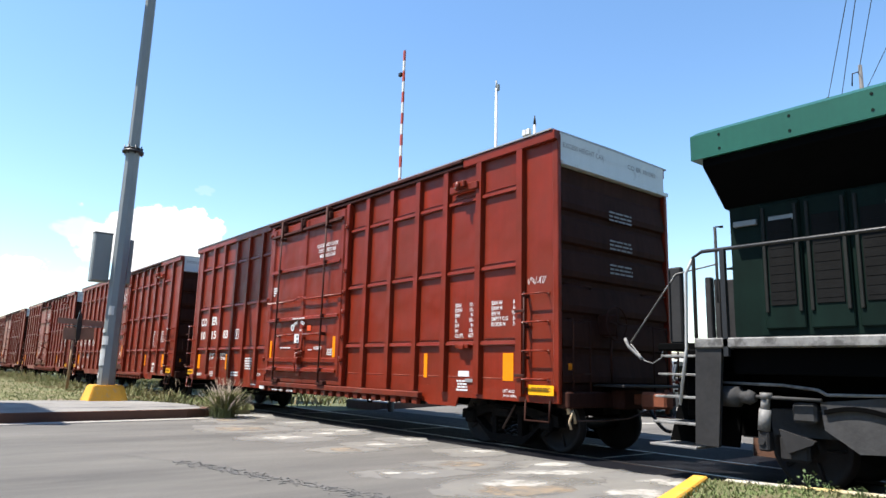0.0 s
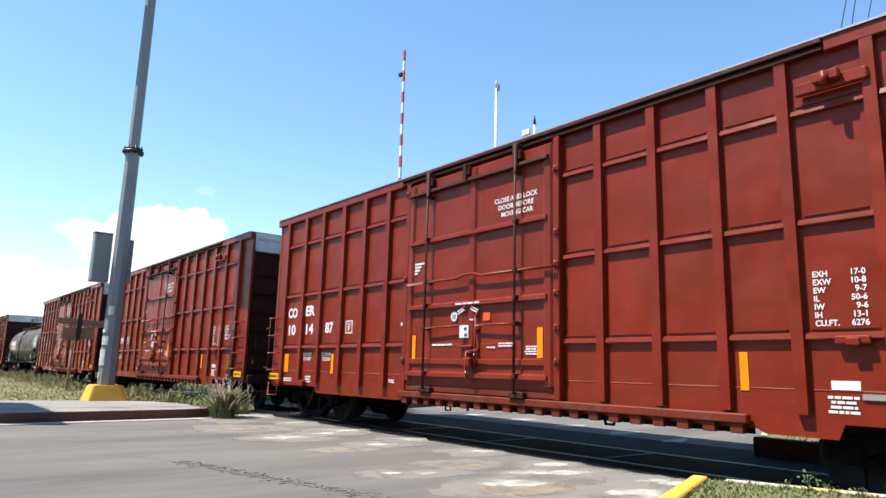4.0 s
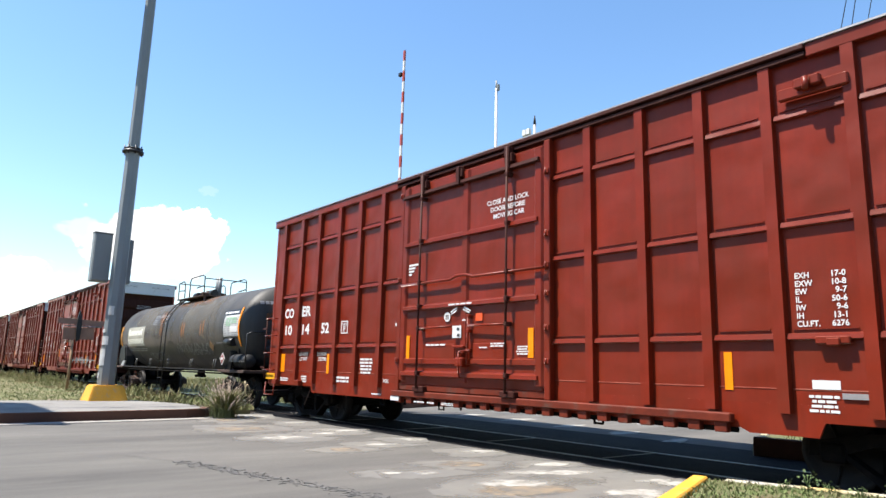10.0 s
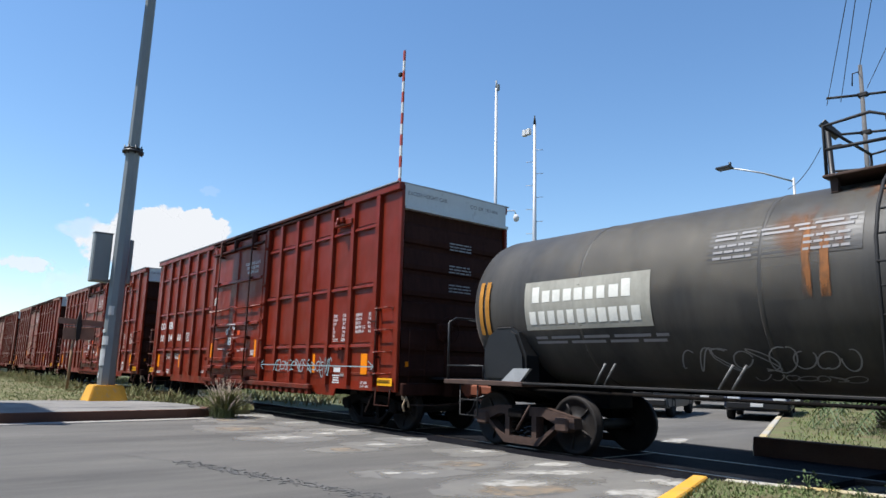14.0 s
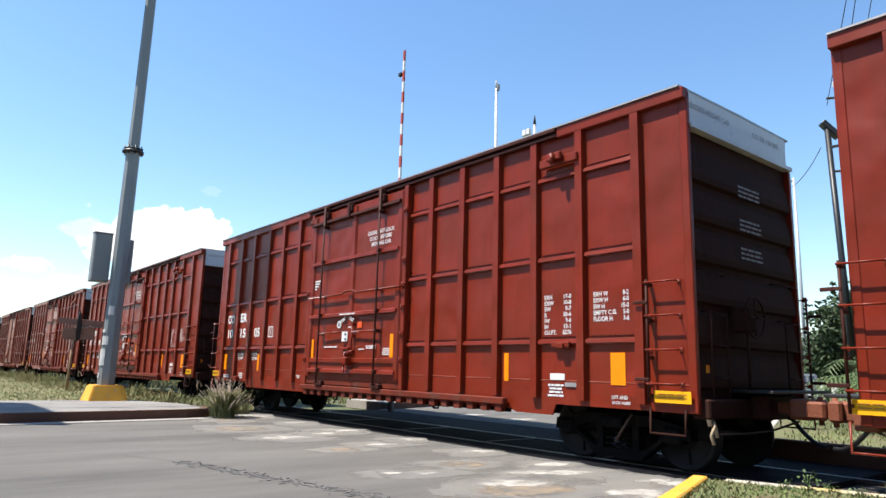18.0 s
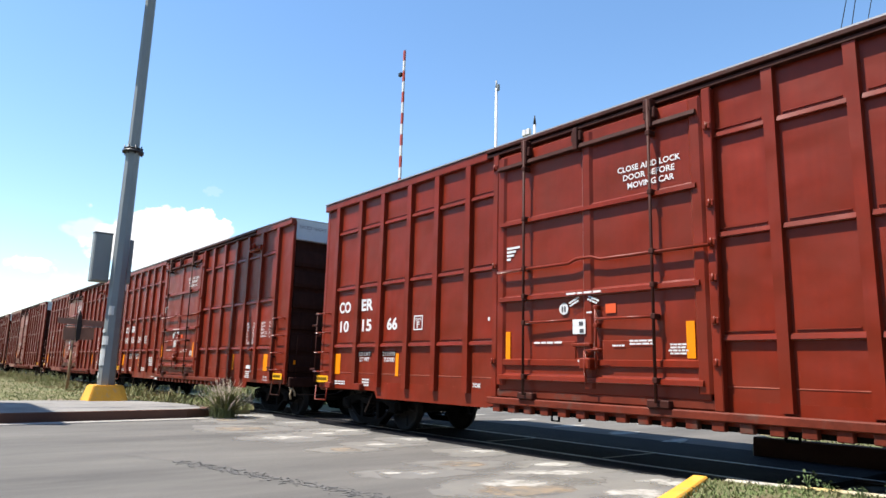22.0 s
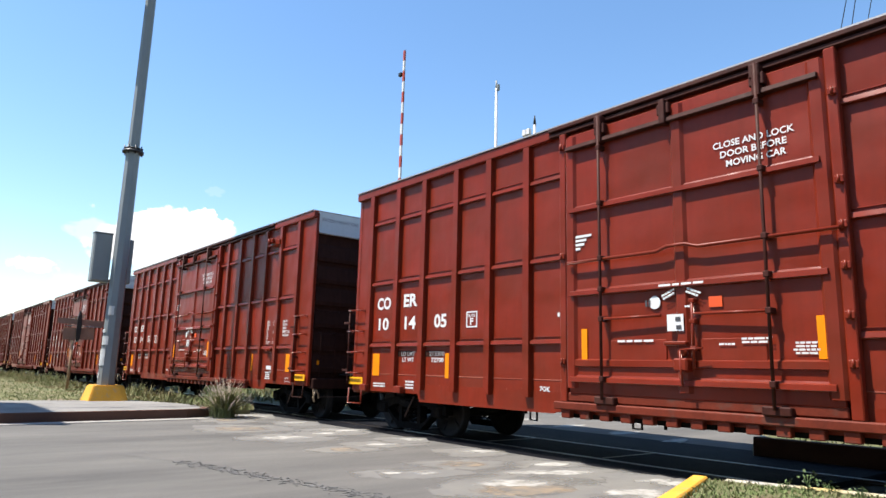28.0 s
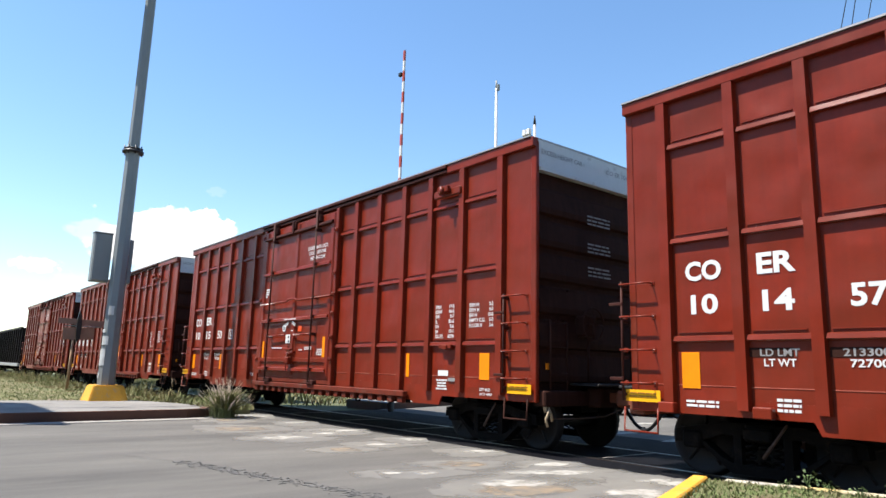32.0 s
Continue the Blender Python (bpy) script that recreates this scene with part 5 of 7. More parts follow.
    put("stain", tank_patch(-6.0, -0.8, -10, 80, TANKDUST, 0.004), car, None, "pale dusty vertical streaks")
    rng = random.Random(41)
    bm = bmesh.new()
    for k in range(22):         # tar spots thrown over the skin
        x, a, q = rng.uniform(3.5, 4.75) + MARK, radians(rng.uniform(14, 44)), rng.uniform(0.010, 0.027)
        ring = []
        for j in range(9):
            u = 2 * math.pi * j / 9
            s = q * rng.uniform(0.7, 1.2)
            b = a + s * math.sin(u) / TANK_R
            ring.append(bm.verts.new((x + s * math.cos(u), -(TANK_R + 0.009) * math.cos(b), TANK_Z + (TANK_R + 0.009) * math.sin(b))))
        bm.faces.new(ring)
    put("tar_spots", mesh_of("tar_spots", bm, RUSTY), car, None, "dark tar spots")
    scribble(car, on_tank(1.9, -26, 0.012), 3.3, 0.34, 14, GRAFFITI_GREY, 8, 0.012)
    scribble(car, on_tank(-2.25, -42, 0.03), 2.2, 0.42, 9, GRAFFITI_GREY, 9, 0.009)
    scribble(car, on_tank(-1.85, -56, 0.024), 1.2, 0.16, 7, GRAFFITI_GREY, 19, 0.008)
    scribble(car, on_tank(2.6, -33, 0.02), 2.2, 0.25, 9, GRAFFITI_GREY, 20, 0.008)
    for x in (-4.03, -2.14, -0.05, 2.4, 4.5):
        for d in (0, 0.17):
            bm = bmesh.new()
            rod(bm, (x + d, -1.27, 1.10), (x + d + 0.21, -1.30, 1.40), 0.017, seg=6)
            part("tank_strap", bm, DECK_GREY, car)
    bm = bmesh.new()
    prism(bm, [(-0.19, 0), (0, 0.19), (0.19, 0), (0, -0.19)], -0.006, 0, "z")
    diamond = mesh_of("placard", bm, WHITE)
    bm = bmesh.new()
    prism(bm, [(-0.15, 0), (0, 0.15), (0.15, 0), (0, -0.15)], -0.006, 0, "z")
    inner = mesh_of("placard_face", bm, RED_SIGN)
    sg = put("placard", diamond, car, pose(5.78, -1.46, 1.42, 90), "diamond hazard placard with a red face")
    put("placard_face", inner, sg, Matrix.Translation((0, 0, 0.005)))
    put("writing", bars(1, 0.2, 0.07, STENCIL, 1.0, 77), sg, Matrix.Translation((0, 0, 0.01)))
    bm = bmesh.new()
    prism(bm, [(-0.19, 0), (0, 0.19), (0.19, 0), (0, -0.19)], -0.006, 0, "z")
    put("placard", mesh_of("placard", bm, material("old_orange_placard", (0.36, 0.2, 0.09), 0.7, vary=0.25, scale=6)), car,
        on_tank(3.62, -24, 0.02), "faded orange diamond placard")
    # small print on the front head, laid on its round
    for y0, y1, z0, z1, rows, mat, sd in ((-0.85, 0.1, 3.05, 3.22, 1, STENCIL_GREY, 81), (-0.7, -0.25, 2.62, 2.86, 4, TANKRUST, 82)):
        rg = random.Random(sd)
        bm = bmesh.new()
        step = (z1 - z0) / rows
        for i in range(rows):
            yy = y0
            while yy < y1 - 0.03:
                w = rg.uniform(0.06, 0.16)
                quad = []
                for py, pz in ((yy, z0 + i * step), (yy + w, z0 + i * step), (yy + w, z0 + (i + 0.6) * step), (yy, z0 + (i + 0.6) * step)):
                    r = min(0.999, math.hypot(py, pz - TANK_Z) / TANK_R)
                    quad.append(bm.verts.new((TANK_HALF - 0.62 + 0.62 * math.sqrt(1 - r * r) + 0.02, py, pz)))
                bm.faces.new(quad)
                yy += w + 0.03
        put("writing", mesh_of("writing", bm, mat), car)
    couplings(car, 7.28)
    for x in (5.70, -5.70):
        add_truck(car, x, RUSTY)
    return car


TANK = build_tank_car()
TANK.matrix_basis = pose(-TANK_AT, TRACK_Y, 0)

# ---------------------------------------------------------------- gondola at the tail
def build_gondola():
    car = thing("gondola", "black open steel gondola with vertical ribs", "gondola", "gondolas of the train")
    bm = bmesh.new()
    for s in (-1, 1):
        box(bm, -7.8, 7.8, s * 1.45 - 0.03, s * 1.45 + 0.03, 0.9, 3.6)
        box(bm, s * 7.8 - 0.03, s * 7.8 + 0.03, -1.42, 1.42, 0.9, 3.6)
    box(bm, -7.77, 7.77, -1.42, 1.42, 0.9, 0.97)
    part("body", bm, GONDOLA, car)
    bm = bmesh.new()
    bevelled(bm, -0.07, 0.07, -0.11, 0, 0, 2.6, 0.02)
    rib = mesh_of("side_post", bm, GONDOLA)
    for s in (0, 1):
        for i in range(14):
            m = (TURN if s else Matrix.Identity(4)) @ Matrix.Translation((-7.4 + i * 1.14, -1.48, 0.95))
            put("side_post", rib, car, m)
        bm = bmesh.new()
        bevelled(bm, -7.9, 7.9, -1.6, -1.44, 3.52, 3.68, 0.02)
        part("top_rail", bm, GONDOLA, car, m=TURN if s else None)
        bm = bmesh.new()
        bevelled(bm, -7.9, 7.9, -1.56, -1.40, 0.72, 0.95, 0.02)
        part("side_sill", bm, SILVER, car, "pale dusty side sill", TURN if s else None)
    bm = bmesh.new()
    box(bm, -7.8, 7.8, -0.25, 0.25, 0.62, 0.92)
    part("underframe", bm, UNDER, car)
    couplings(car, 7.85)
    add_truck(car, 6.3)
    add_truck(car, -6.3)
    return car


GONDOLAS = [build_gondola()]
GONDOLAS.append(copy_thing(GONDOLAS[0], pose(0, 0, 0)))
GONDOLAS.append(copy_thing(GONDOLAS[0], pose(0, 0, 0)))

# ---------------------------------------------------------------- locomotive
def build_locomotive():
    """Local x = 0 is its rear deck edge; it reaches forward to +X."""
    car = thing("locomotive", "dark green diesel locomotive with an overhanging radiator roof", "locomotive")
    LEN = 19.5
    bm = bmesh.new()
    bevelled(bm, 0.14, LEN, -1.53, 1.53, 1.60, 1.72, 0.015)
    part("deck", bm, DECK_GREY, car, "scuffed grey walkway edge")
    bm = bmesh.new()
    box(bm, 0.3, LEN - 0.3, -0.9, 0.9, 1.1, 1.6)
    part("underframe", bm, LOCO_BLACK, car)
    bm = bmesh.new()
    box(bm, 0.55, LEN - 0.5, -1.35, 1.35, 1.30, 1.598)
    part("side_beam", bm, LOCO_BLACK, car)
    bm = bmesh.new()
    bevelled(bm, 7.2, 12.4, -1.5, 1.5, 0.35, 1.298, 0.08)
    part("fuel_tank", bm, LOCO_BLACK, car)
    # Dark box that fills the gap above the trucks with black.
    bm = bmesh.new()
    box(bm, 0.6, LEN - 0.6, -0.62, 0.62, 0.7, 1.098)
    part("draft_sill", bm, LOCO_BLACK, car)
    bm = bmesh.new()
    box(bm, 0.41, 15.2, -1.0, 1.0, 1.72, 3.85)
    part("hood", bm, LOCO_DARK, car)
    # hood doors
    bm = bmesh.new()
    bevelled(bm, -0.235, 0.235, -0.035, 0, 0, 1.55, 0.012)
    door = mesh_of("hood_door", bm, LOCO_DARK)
    bm = bmesh.new()
    bevelled(bm, -0.02, 0.02, -0.06, -0.036, 0.2, 1.5, 0.006)
    stile = mesh_of("door_stile", bm, LOCO_STILE)
    bm = bmesh.new()
    bevelled(bm, -0.15, 0.15, -0.012, 0, 0, 1.05, 0.004)
    for i in range(9):
        box(bm, -0.135, 0.135, -0.016, -0.01, 0.06 + i * 0.105, 0.08 + i * 0.105)
    grille = mesh_of("grille", bm, material("brown_grille", (0.0085, 0.0085, 0.0085), 0.8, vary=0.35, scale=6, streak=0.4, spec=0.1))
    for i in range(27):
        d = put("hood_door", door, car, pose(1.05 + i * 0.52, -1.005, 1.84))
        put("grille", grille, d, pose(0, -0.036, 0.28))
        for k in (-0.195, 0.195):
            put("door_stile", stile, d, pose(k, 0, 0))
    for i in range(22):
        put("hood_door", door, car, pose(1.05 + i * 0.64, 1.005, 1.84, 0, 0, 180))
    # radiator wings and roof
    bm = bmesh.new()
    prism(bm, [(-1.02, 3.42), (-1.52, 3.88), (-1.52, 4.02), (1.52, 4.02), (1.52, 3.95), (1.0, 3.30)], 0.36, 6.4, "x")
    part("radiator", bm, LOCO_BLACK, car)
    bm = bmesh.new()
    prism(bm, [(-1.58, 3.98), (-1.58, 4.30), (-1.4, 4.40), (1.4, 4.40), (1.58, 4.30), (1.58, 3.98)], 0.23, 6.6, "x")
    part("roof", bm, LOCO_GREEN, car, "bright green radiator roof")
    bm = bmesh.new()
    rod(bm, (0, -1.578, 0), (0, -1.586, 0), 0.018, seg=8)
    me_bolt = mesh_of("bolt", bm, LOCO_DARK)
    for i in range(7):
        for z in (4.06, 4.24):
            put("bolt", me_bolt, car, pose(0.62 + i * 0.85, 0, z))
    bm = bmesh.new()
    box(bm, 6.6, 15.2, -0.9, 0.9, 3.85, 4.2)
    part("hood_top", bm, LOCO_GREEN, car)
    bm = bmesh.new()
    bevelled(bm, 15.2, 17.6, -1.5, 1.5, 1.72, 4.4, 0.08)
    part("cab", bm, LOCO_GREEN, car)
    bm = bmesh.new()
    bevelled(bm, 15.6, 16.3, -1.515, -1.49, 2.9, 3.6, 0.02)
    bevelled(bm, 16.5, 17.2, -1.515, -1.49, 2.9, 3.6, 0.02)
    part("cab_window", bm, GLASS, car)
    bm = bmesh.new()
    bevelled(bm, 17.6, 19.2, -0.8, 0.8, 1.72, 3.0, 0.06)
    part("short_hood", bm, LOCO_GREEN, car)
    bm = bmesh.new()
    for y in (-0.5, 0.3):
        bevelled(bm, 0.37, 0.42, y, y + 0.34, 3.1, 3.25, 0.01)
    part("number_board", bm, POLE_GREY, car)
    for x in (0.47, 0.92, 2.2):
        bm = bmesh.new()
        bevelled(bm, x, x + 0.30, -1.05, -1.0, 3.15, 3.22, 0.006)
        part("number_board", bm, POLE_GREY, car)
    # rails along the walkway
    bm = bmesh.new()
    tube(bm, [(0.16, -1.5, 1.72), (0.16, -1.5, 2.74), (0.28, -1.5, 2.80), (14.9, -1.5, 2.80)], 0.024, 8)
    for x in (0.55, 2.6, 4.7, 6.8, 8.9, 11.0, 13.1, 14.9):
        box(bm, x - 0.03, x + 0.03, -1.53, -1.47, 1.5, 2.80)
    tube(bm, [(0.16, 1.5, 1.72), (0.16, 1.5, 2.74), (0.28, 1.5, 2.80), (14.9, 1.5, 2.80)], 0.024, 8)
    part("hand_rail", bm, BLACK, car, "black pipe handrail")
    for run in ([(0.05, -0.6, 1.72), (0.05, -0.6, 2.7), (0.05, -0.3, 2.75)], [(0.05, 0.6, 1.72), (0.05, 0.6, 2.7), (0.05, 0.3, 2.75)],
                [(0.30, -0.98, 2.2), (0.22, -1.04, 2.2), (0.22, -1.04, 3.2), (0.30, -0.98, 3.2)]):
        bm = bmesh.new()
        tube(bm, run, 0.02)
        part("end_rail", bm, LOCO_GREY, car)
    for y in (-0.95, -0.72, 0.72, 0.95):
        bm = bmesh.new()
        bevelled(bm, 0.02, 0.1, y - 0.05, y + 0.05, 1.72, 2.55, 0.01)
        part("end_rail_post", bm, LOCO_GREY, car)
    for y, s in ((-1.5, 1), (1.5, -1)):
        bm = bmesh.new()
        tube(bm, [(-0.1, y, 0.9), (0.02, y, 1.6), (0.05, y, 2.55), (0.16, y, 2.74)], 0.02)
        part("grab_rail", bm, SILVER, car, "pale vertical grab rail")
        bm = bmesh.new()
        a, b = sorted((y, y + s * 0.06))
        prism(bm, [(0.14, 1.6), (0.48, 1.6), (0.39, 0.44), (0.09, 0.44)], a, b, "y")
        part("step_side", bm, LOCO_GREY, car)
        bm = bmesh.new()
        a, b = sorted((y + s * 0.55, y + s * 0.61))
        prism(bm, [(-0.25, 1.6), (0.52, 1.6), (0.34, 0.4), (-0.6, 0.4)], a, b, "y")
        steps = part("step_well", bm, LOCO_BLACK, car)
        a, b = sorted((y, y + s * 0.58))
        for i in range(5):
            z = (0.38, 0.66, 0.98, 1.26, 1.49)[i]
            bm = bmesh.new()
            bevelled(bm, -0.55 + i * 0.05, 0.10 + i * 0.01, a, b, z, z + 0.03, 0.006)
            part("step", bm, DECK_GREY, steps, "worn grey step edge")
    bm = bmesh.new()
    bevelled(bm, -0.1, 0.15, -1.35, 1.35, 0.75, 1.6, 0.03)
    part("pilot_plate", bm, LOCO_BLACK, car)
    # short rear platform with two broad dark posts
    bm = bmesh.new()
    bevelled(bm, -0.78, 0.138, -0.9, 0.9, 1.60, 1.70, 0.015)
    part("rear_platform", bm, LOCO_BLACK, car)
    for x, y, h in ((-0.62, -0.80, 2.76), (-0.62, 0.80, 2.76)):
        bm = bmesh.new()
        bevelled(bm, x, x + 0.20, y - 0.05, y + 0.05, 1.70, h, 0.02)
        bevelled(bm, x + 0.015, x + 0.035, y - 0.075, y + 0.075, 1.75, h - 0.03, 0.006)
        part("end_rail_post", bm, LOCO_GREY, car)
    # drawbar hoses and chain
    bm = bmesh.new()
    tube(bm, [(0.14, -0.85, 2.74), (-0.49, -0.85, 2.66), (-1.26, -0.85, 1.72)], 0.012)
    tube(bm, [(-1.36, -0.85, 1.78), (-1.30, -0.85, 1.66), (-1.12, -0.85, 1.52), (-1.08, -0.85, 1.48)], 0.024)
    tube(bm, [(-1.26, -0.85, 1.70), (-1.05, -0.83, 1.46), (-0.92, -0.82, 1.42), (-0.78, -0.82, 1.50), (-0.72, -0.82, 1.70)], 0.009)
    part("jumper_cable", bm, DECK_GREY, car)
    m = TURN
    put("coupler", ME_COUPLER, car, m)
    put("air_hose", ME_HOSE, car, m)
    # trucks: three axles each
    for cx in (3.0, 15.9):
        bm = bmesh.new()
        outline = [(-1.55, 1.01), (-1.26, 1.04), (-0.9, 1.08), (-0.3, 1.05), (0.3, 1.05), (0.9, 1.08), (1.26, 1.04), (1.55, 1.01),
                   (1.52, 0.71), (1.35, 0.60), (1.19, 0.49), (0.75, 0.52), (0.45, 0.40), (-0.45, 0.40), (-0.75, 0.52), (-1.19, 0.49), (-1.35, 0.60), (-1.52, 0.71)]
        for s in (-1, 1):
            y0, y1 = sorted((s * 1.08, s * 1.24))
            prism(bm, [(cx + a, b) for a, b in outline], y0, y1, "y")
        box(bm, cx - 2.2, cx + 2.2, -1.0, 1.0, 0.6, 0.9)
        truck = part("truck", bm, TRUCK_GREY, car)
        bm = bmesh.new()
        wave = [(cx - 1.5 + k * 0.1, 0.93 + 0.05 * math.cos((k * 0.1 - 0.30) * 5.2)) for k in range(31)]
        prism(bm, wave + [(a, b - 0.05) for a, b in wave[::-1]], -1.28, -1.24, "y")
        part("frame_flange", bm, LOCO_BLACK, truck)
        for k in (-1, 1):
            bm = bmesh.new()
            bevelled(bm, cx + k * 1.73 - 0.13, cx + k * 1.73 + 0.13, -1.24, -1.12, 0.77, 0.99, 0.03)
            part("pedestal_plate", bm, TRUCK_GREY, truck)
            bm = bmesh.new()
            x = cx + k * 2.71
            lathe(bm, [(x, 0.0001), (x, 0.115), (x + k * 0.02, 0.125), (x - k * 0.28, 0.125), (x - k * 0.30, 0.07), (x - k * 0.38, 0.08), (x - k * 0.40, 0.09), (x - k * 0.48, 0.05)],
                  (0, -1.3, 1.03), 18, "x")
            tube(bm, [(x - k * 0.45, -1.3, 1.04), (x - k * 1.2, -1.29, 1.03)], 0.022, 6)
            part("brake_cylinder", bm, TRUCK_GREY, truck)
            bm = bmesh.new()
            x = cx + k * 2.11
            rod(bm, (x, -1.3, 1.07), (x + k * 0.03, -1.3, 0.86), 0.05, seg=10)
            rod(bm, (x + k * 0.02, -1.3, 0.90), (x + k * 0.05, -1.3, 0.66), 0.068, seg=12)
            rod(bm, (x, -1.3, 1.02), (x, -1.3, 1.09), 0.07, seg=10)
            part("damper", bm, DECK_GREY, truck)
            bm = bmesh.new()
            bevelled(bm, x - 0.06 + k * 0.05, x + 0.07 + k * 0.05, -1.34, -1.2, 0.43, 0.66, 0.02)
            rod(bm, (x + k * 0.06, -1.36, 0.54), (x + k * 0.06, -1.2, 0.54), 0.04, seg=10)
            part("damper_bracket", bm, LOCO_GREY, truck)
            bm = bmesh.new()
            prism(bm, [(cx + k * 1.97, 0.69), (cx + k * 1.59, 0.59), (cx + k * 1.62, 0.55), (cx + k * 1.89, 0.43)], -1.34, -1.28, "y")
            part("brake_shoe", bm, LOCO_GREY, truck)
        bm = bmesh.new()
        tube(bm, [(cx - 2.71, -1.25, 1.19), (cx - 1.94, -1.25, 1.18), (cx - 1.56, -1.25, 1.14), (cx - 1.47, -1.25, 1.09), (cx, -1.25, 1.12), (cx + 2, -1.25, 1.12)], 0.02)
        part("sand_pipe", bm, DECK_GREY, truck)
        for k in (-1.85, 0, 1.85):
            put("wheelset", ME_WHEELSET, truck, pose(cx + k, 0, R_WHEEL))
            bm = bmesh.new()
            bevelled(bm, cx + k - 0.16, cx + k + 0.16, -1.27, -1.18, 0.34, 0.62, 0.03)
            part("axle_box", bm, LOCO_GREY, truck)
    return car


LOCO = build_locomotive()
LOCO.matrix_basis = pose(-LOCO_AT, TRACK_Y, 0)

# ---------------------------------------------------------------- ground, road, pavement, track
def slab(name, outline, z0, z1, mat, label, category, kind="structure"):
    bm = bmesh.new()
    prism(bm, outline, z0, z1, "z")
    return setting(name, bm, mat, label, category, kind)


bm = bmesh.new()
R = 2500
vs = [bm.verts.new(p) for p in ((-R, -R, -0.12), (R, -R, -0.12), (R, R, -0.12), (-R, R, -0.12))]
bm.faces.new(vs)
setting("ground", bm, DIRT, "dry open ground with sparse grass reaching the horizon", "ground")
# the road crosses the track at a slant; its left and right edges
LEFT = [(-15.2, -60.0), (-15.75, 1.9), (-16.2, 6.0), (-17.6, 12.2), (-24.0, 29.0), (-62.0, 125.0)]
RIGHT = [(-1.6, -60.0), (-3.0, 4.0), (-4.0, 7.05), (-5.35, 11.3), (-11.0, 25.0), (-50.0, 121.0)]


def edge_x(line, y):
    return float(np.interp(y, [p[1] for p in line], [p[0] for p in line]))


def strip(bm, ys, z, pad=0.0, cols=10):
    rows = []
    for y in ys:
        a, b = edge_x(LEFT, y) - pad, edge_x(RIGHT, y) + pad
        rows.append([bm.verts.new((a + (b - a) * i / cols, y, z)) for i in range(cols + 1)])
    for p, q in zip(rows, rows[1:]):
        for i in range(cols):
            bm.faces.new((p[i], p[i + 1], q[i + 1], q[i]))


bm = bmesh.new()
strip(bm, list(np.arange(-60, 7.7, 2.0)) + [7.75], 0.0, 0.25)
setting("road", bm, ASPHALT, "worn grey asphalt road up to the level crossing", "road")
bm = bmesh.new()
strip(bm, list(np.arange(12, 122, 3.0)), 0.0, 0.25)
setting("road", bm, ASPHALT, "worn grey asphalt road beyond the crossing", "road")
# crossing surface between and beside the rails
# The far strip runs on to y 12 to darken the shadow there.
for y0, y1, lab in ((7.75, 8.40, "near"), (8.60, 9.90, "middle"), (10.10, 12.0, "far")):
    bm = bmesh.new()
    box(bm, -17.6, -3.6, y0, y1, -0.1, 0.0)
    setting("crossing_panel", bm, ASPHALT_SHADED, "level crossing asphalt strip, darkened for the shade under the train", "road")
bm = bmesh.new()
for x in np.arange(-17.0, -4.0, 2.6):
    box(bm, x - 0.02, x + 0.02, 8.62, 9.88, 0.0, 0.006)
setting("crossing_joint", bm, CONCRETE, "pale joints between crossing panels", "road")
# rails
for y in (8.50, 10.0):
    bm = bmesh.new()
    prism(bm, [(y - 0.07, -0.16), (y - 0.07, -0.145), (y - 0.01, -0.12), (y - 0.01, -0.04), (y - 0.036, -0.03), (y - 0.036, 0.0), (y + 0.036, 0.0),
               (y + 0.036, -0.03), (y + 0.01, -0.04), (y + 0.01, -0.12), (y + 0.07, -0.145), (y + 0.07, -0.16)], -420, 160, "x")
    rail = setting("rail", bm, RAIL, "brown rail with a polished head", "rail")
    bm = bmesh.new()
    box(bm, -420, 160, y - 0.03, y + 0.03, 0.0, 0.004)
    part("rail_head", bm, TREAD, rail, "polished running surface")
bm = bmesh.new()
for x0, x1 in ((-420, -17.6), (-3.6, 160)):
    prism(bm, [(7.4, -0.13), (8.0, -0.08), (10.5, -0.08), (11.1, -0.13)], x0, x1, "x")
setting("track_bed", bm, BALLAST, "grey-brown ballast of the railway track", "ballast")
bm = bmesh.new()
bevelled(bm, -0.12, 0.12, 8.0, 10.5, -0.16, -0.055, 0.015)
me_sleeper = mesh_of("sleeper", bm, SLEEPER)
sleepers = thing("sleepers", "old dark timber sleepers under the rails", "sleepers", kind="structure")
for i in range(90):
    put("sleeper", me_sleeper, sleepers, pose(-3.3 + i * 0.6, 0, 0))
for i in range(120):
    put("sleeper", me_sleeper, sleepers, pose(-17.9 - i * 0.6, 0, 0))
# pavement with kerb on the far side of the near road
slab("pavement", [(-16.0, -40), (-16.0, 1.9), (-16.35, 5.55), (-16.6, 6.05), (-17.2, 6.35), (-18.6, 6.4), (-20.6, 5.6), (-21.0, 2.0), (-21.0, -40)], -0.1, 0.185,
     PAVING, "pale sunlit concrete pavement", "pavement")
bm = bmesh.new()
line = [(-15.9, -40), (-15.86, 1.9), (-16.2, 5.6), (-16.45, 6.12), (-17.2, 6.5)]
for a, b in zip(line, line[1:]):
    d = (Vector(b) - Vector(a)).normalized()
    n = Vector((-d.y, d.x)) * 0.16
    prism(bm, [a, b, (b[0] + n.x, b[1] + n.y), (a[0] + n.x, a[1] + n.y)], -0.1, 0.195, "z")
setting("kerb", bm, KERB, "dark brown concrete kerb of the pavement", "kerb")
bm = bmesh.new()
prism(bm, [(-15.78, -40), (-15.74, 1.9), (-16.08, 5.9), (-15.7, 6.1), (-15.36, 1.9), (-15.4, -40)], -0.05, 0.012, "z")
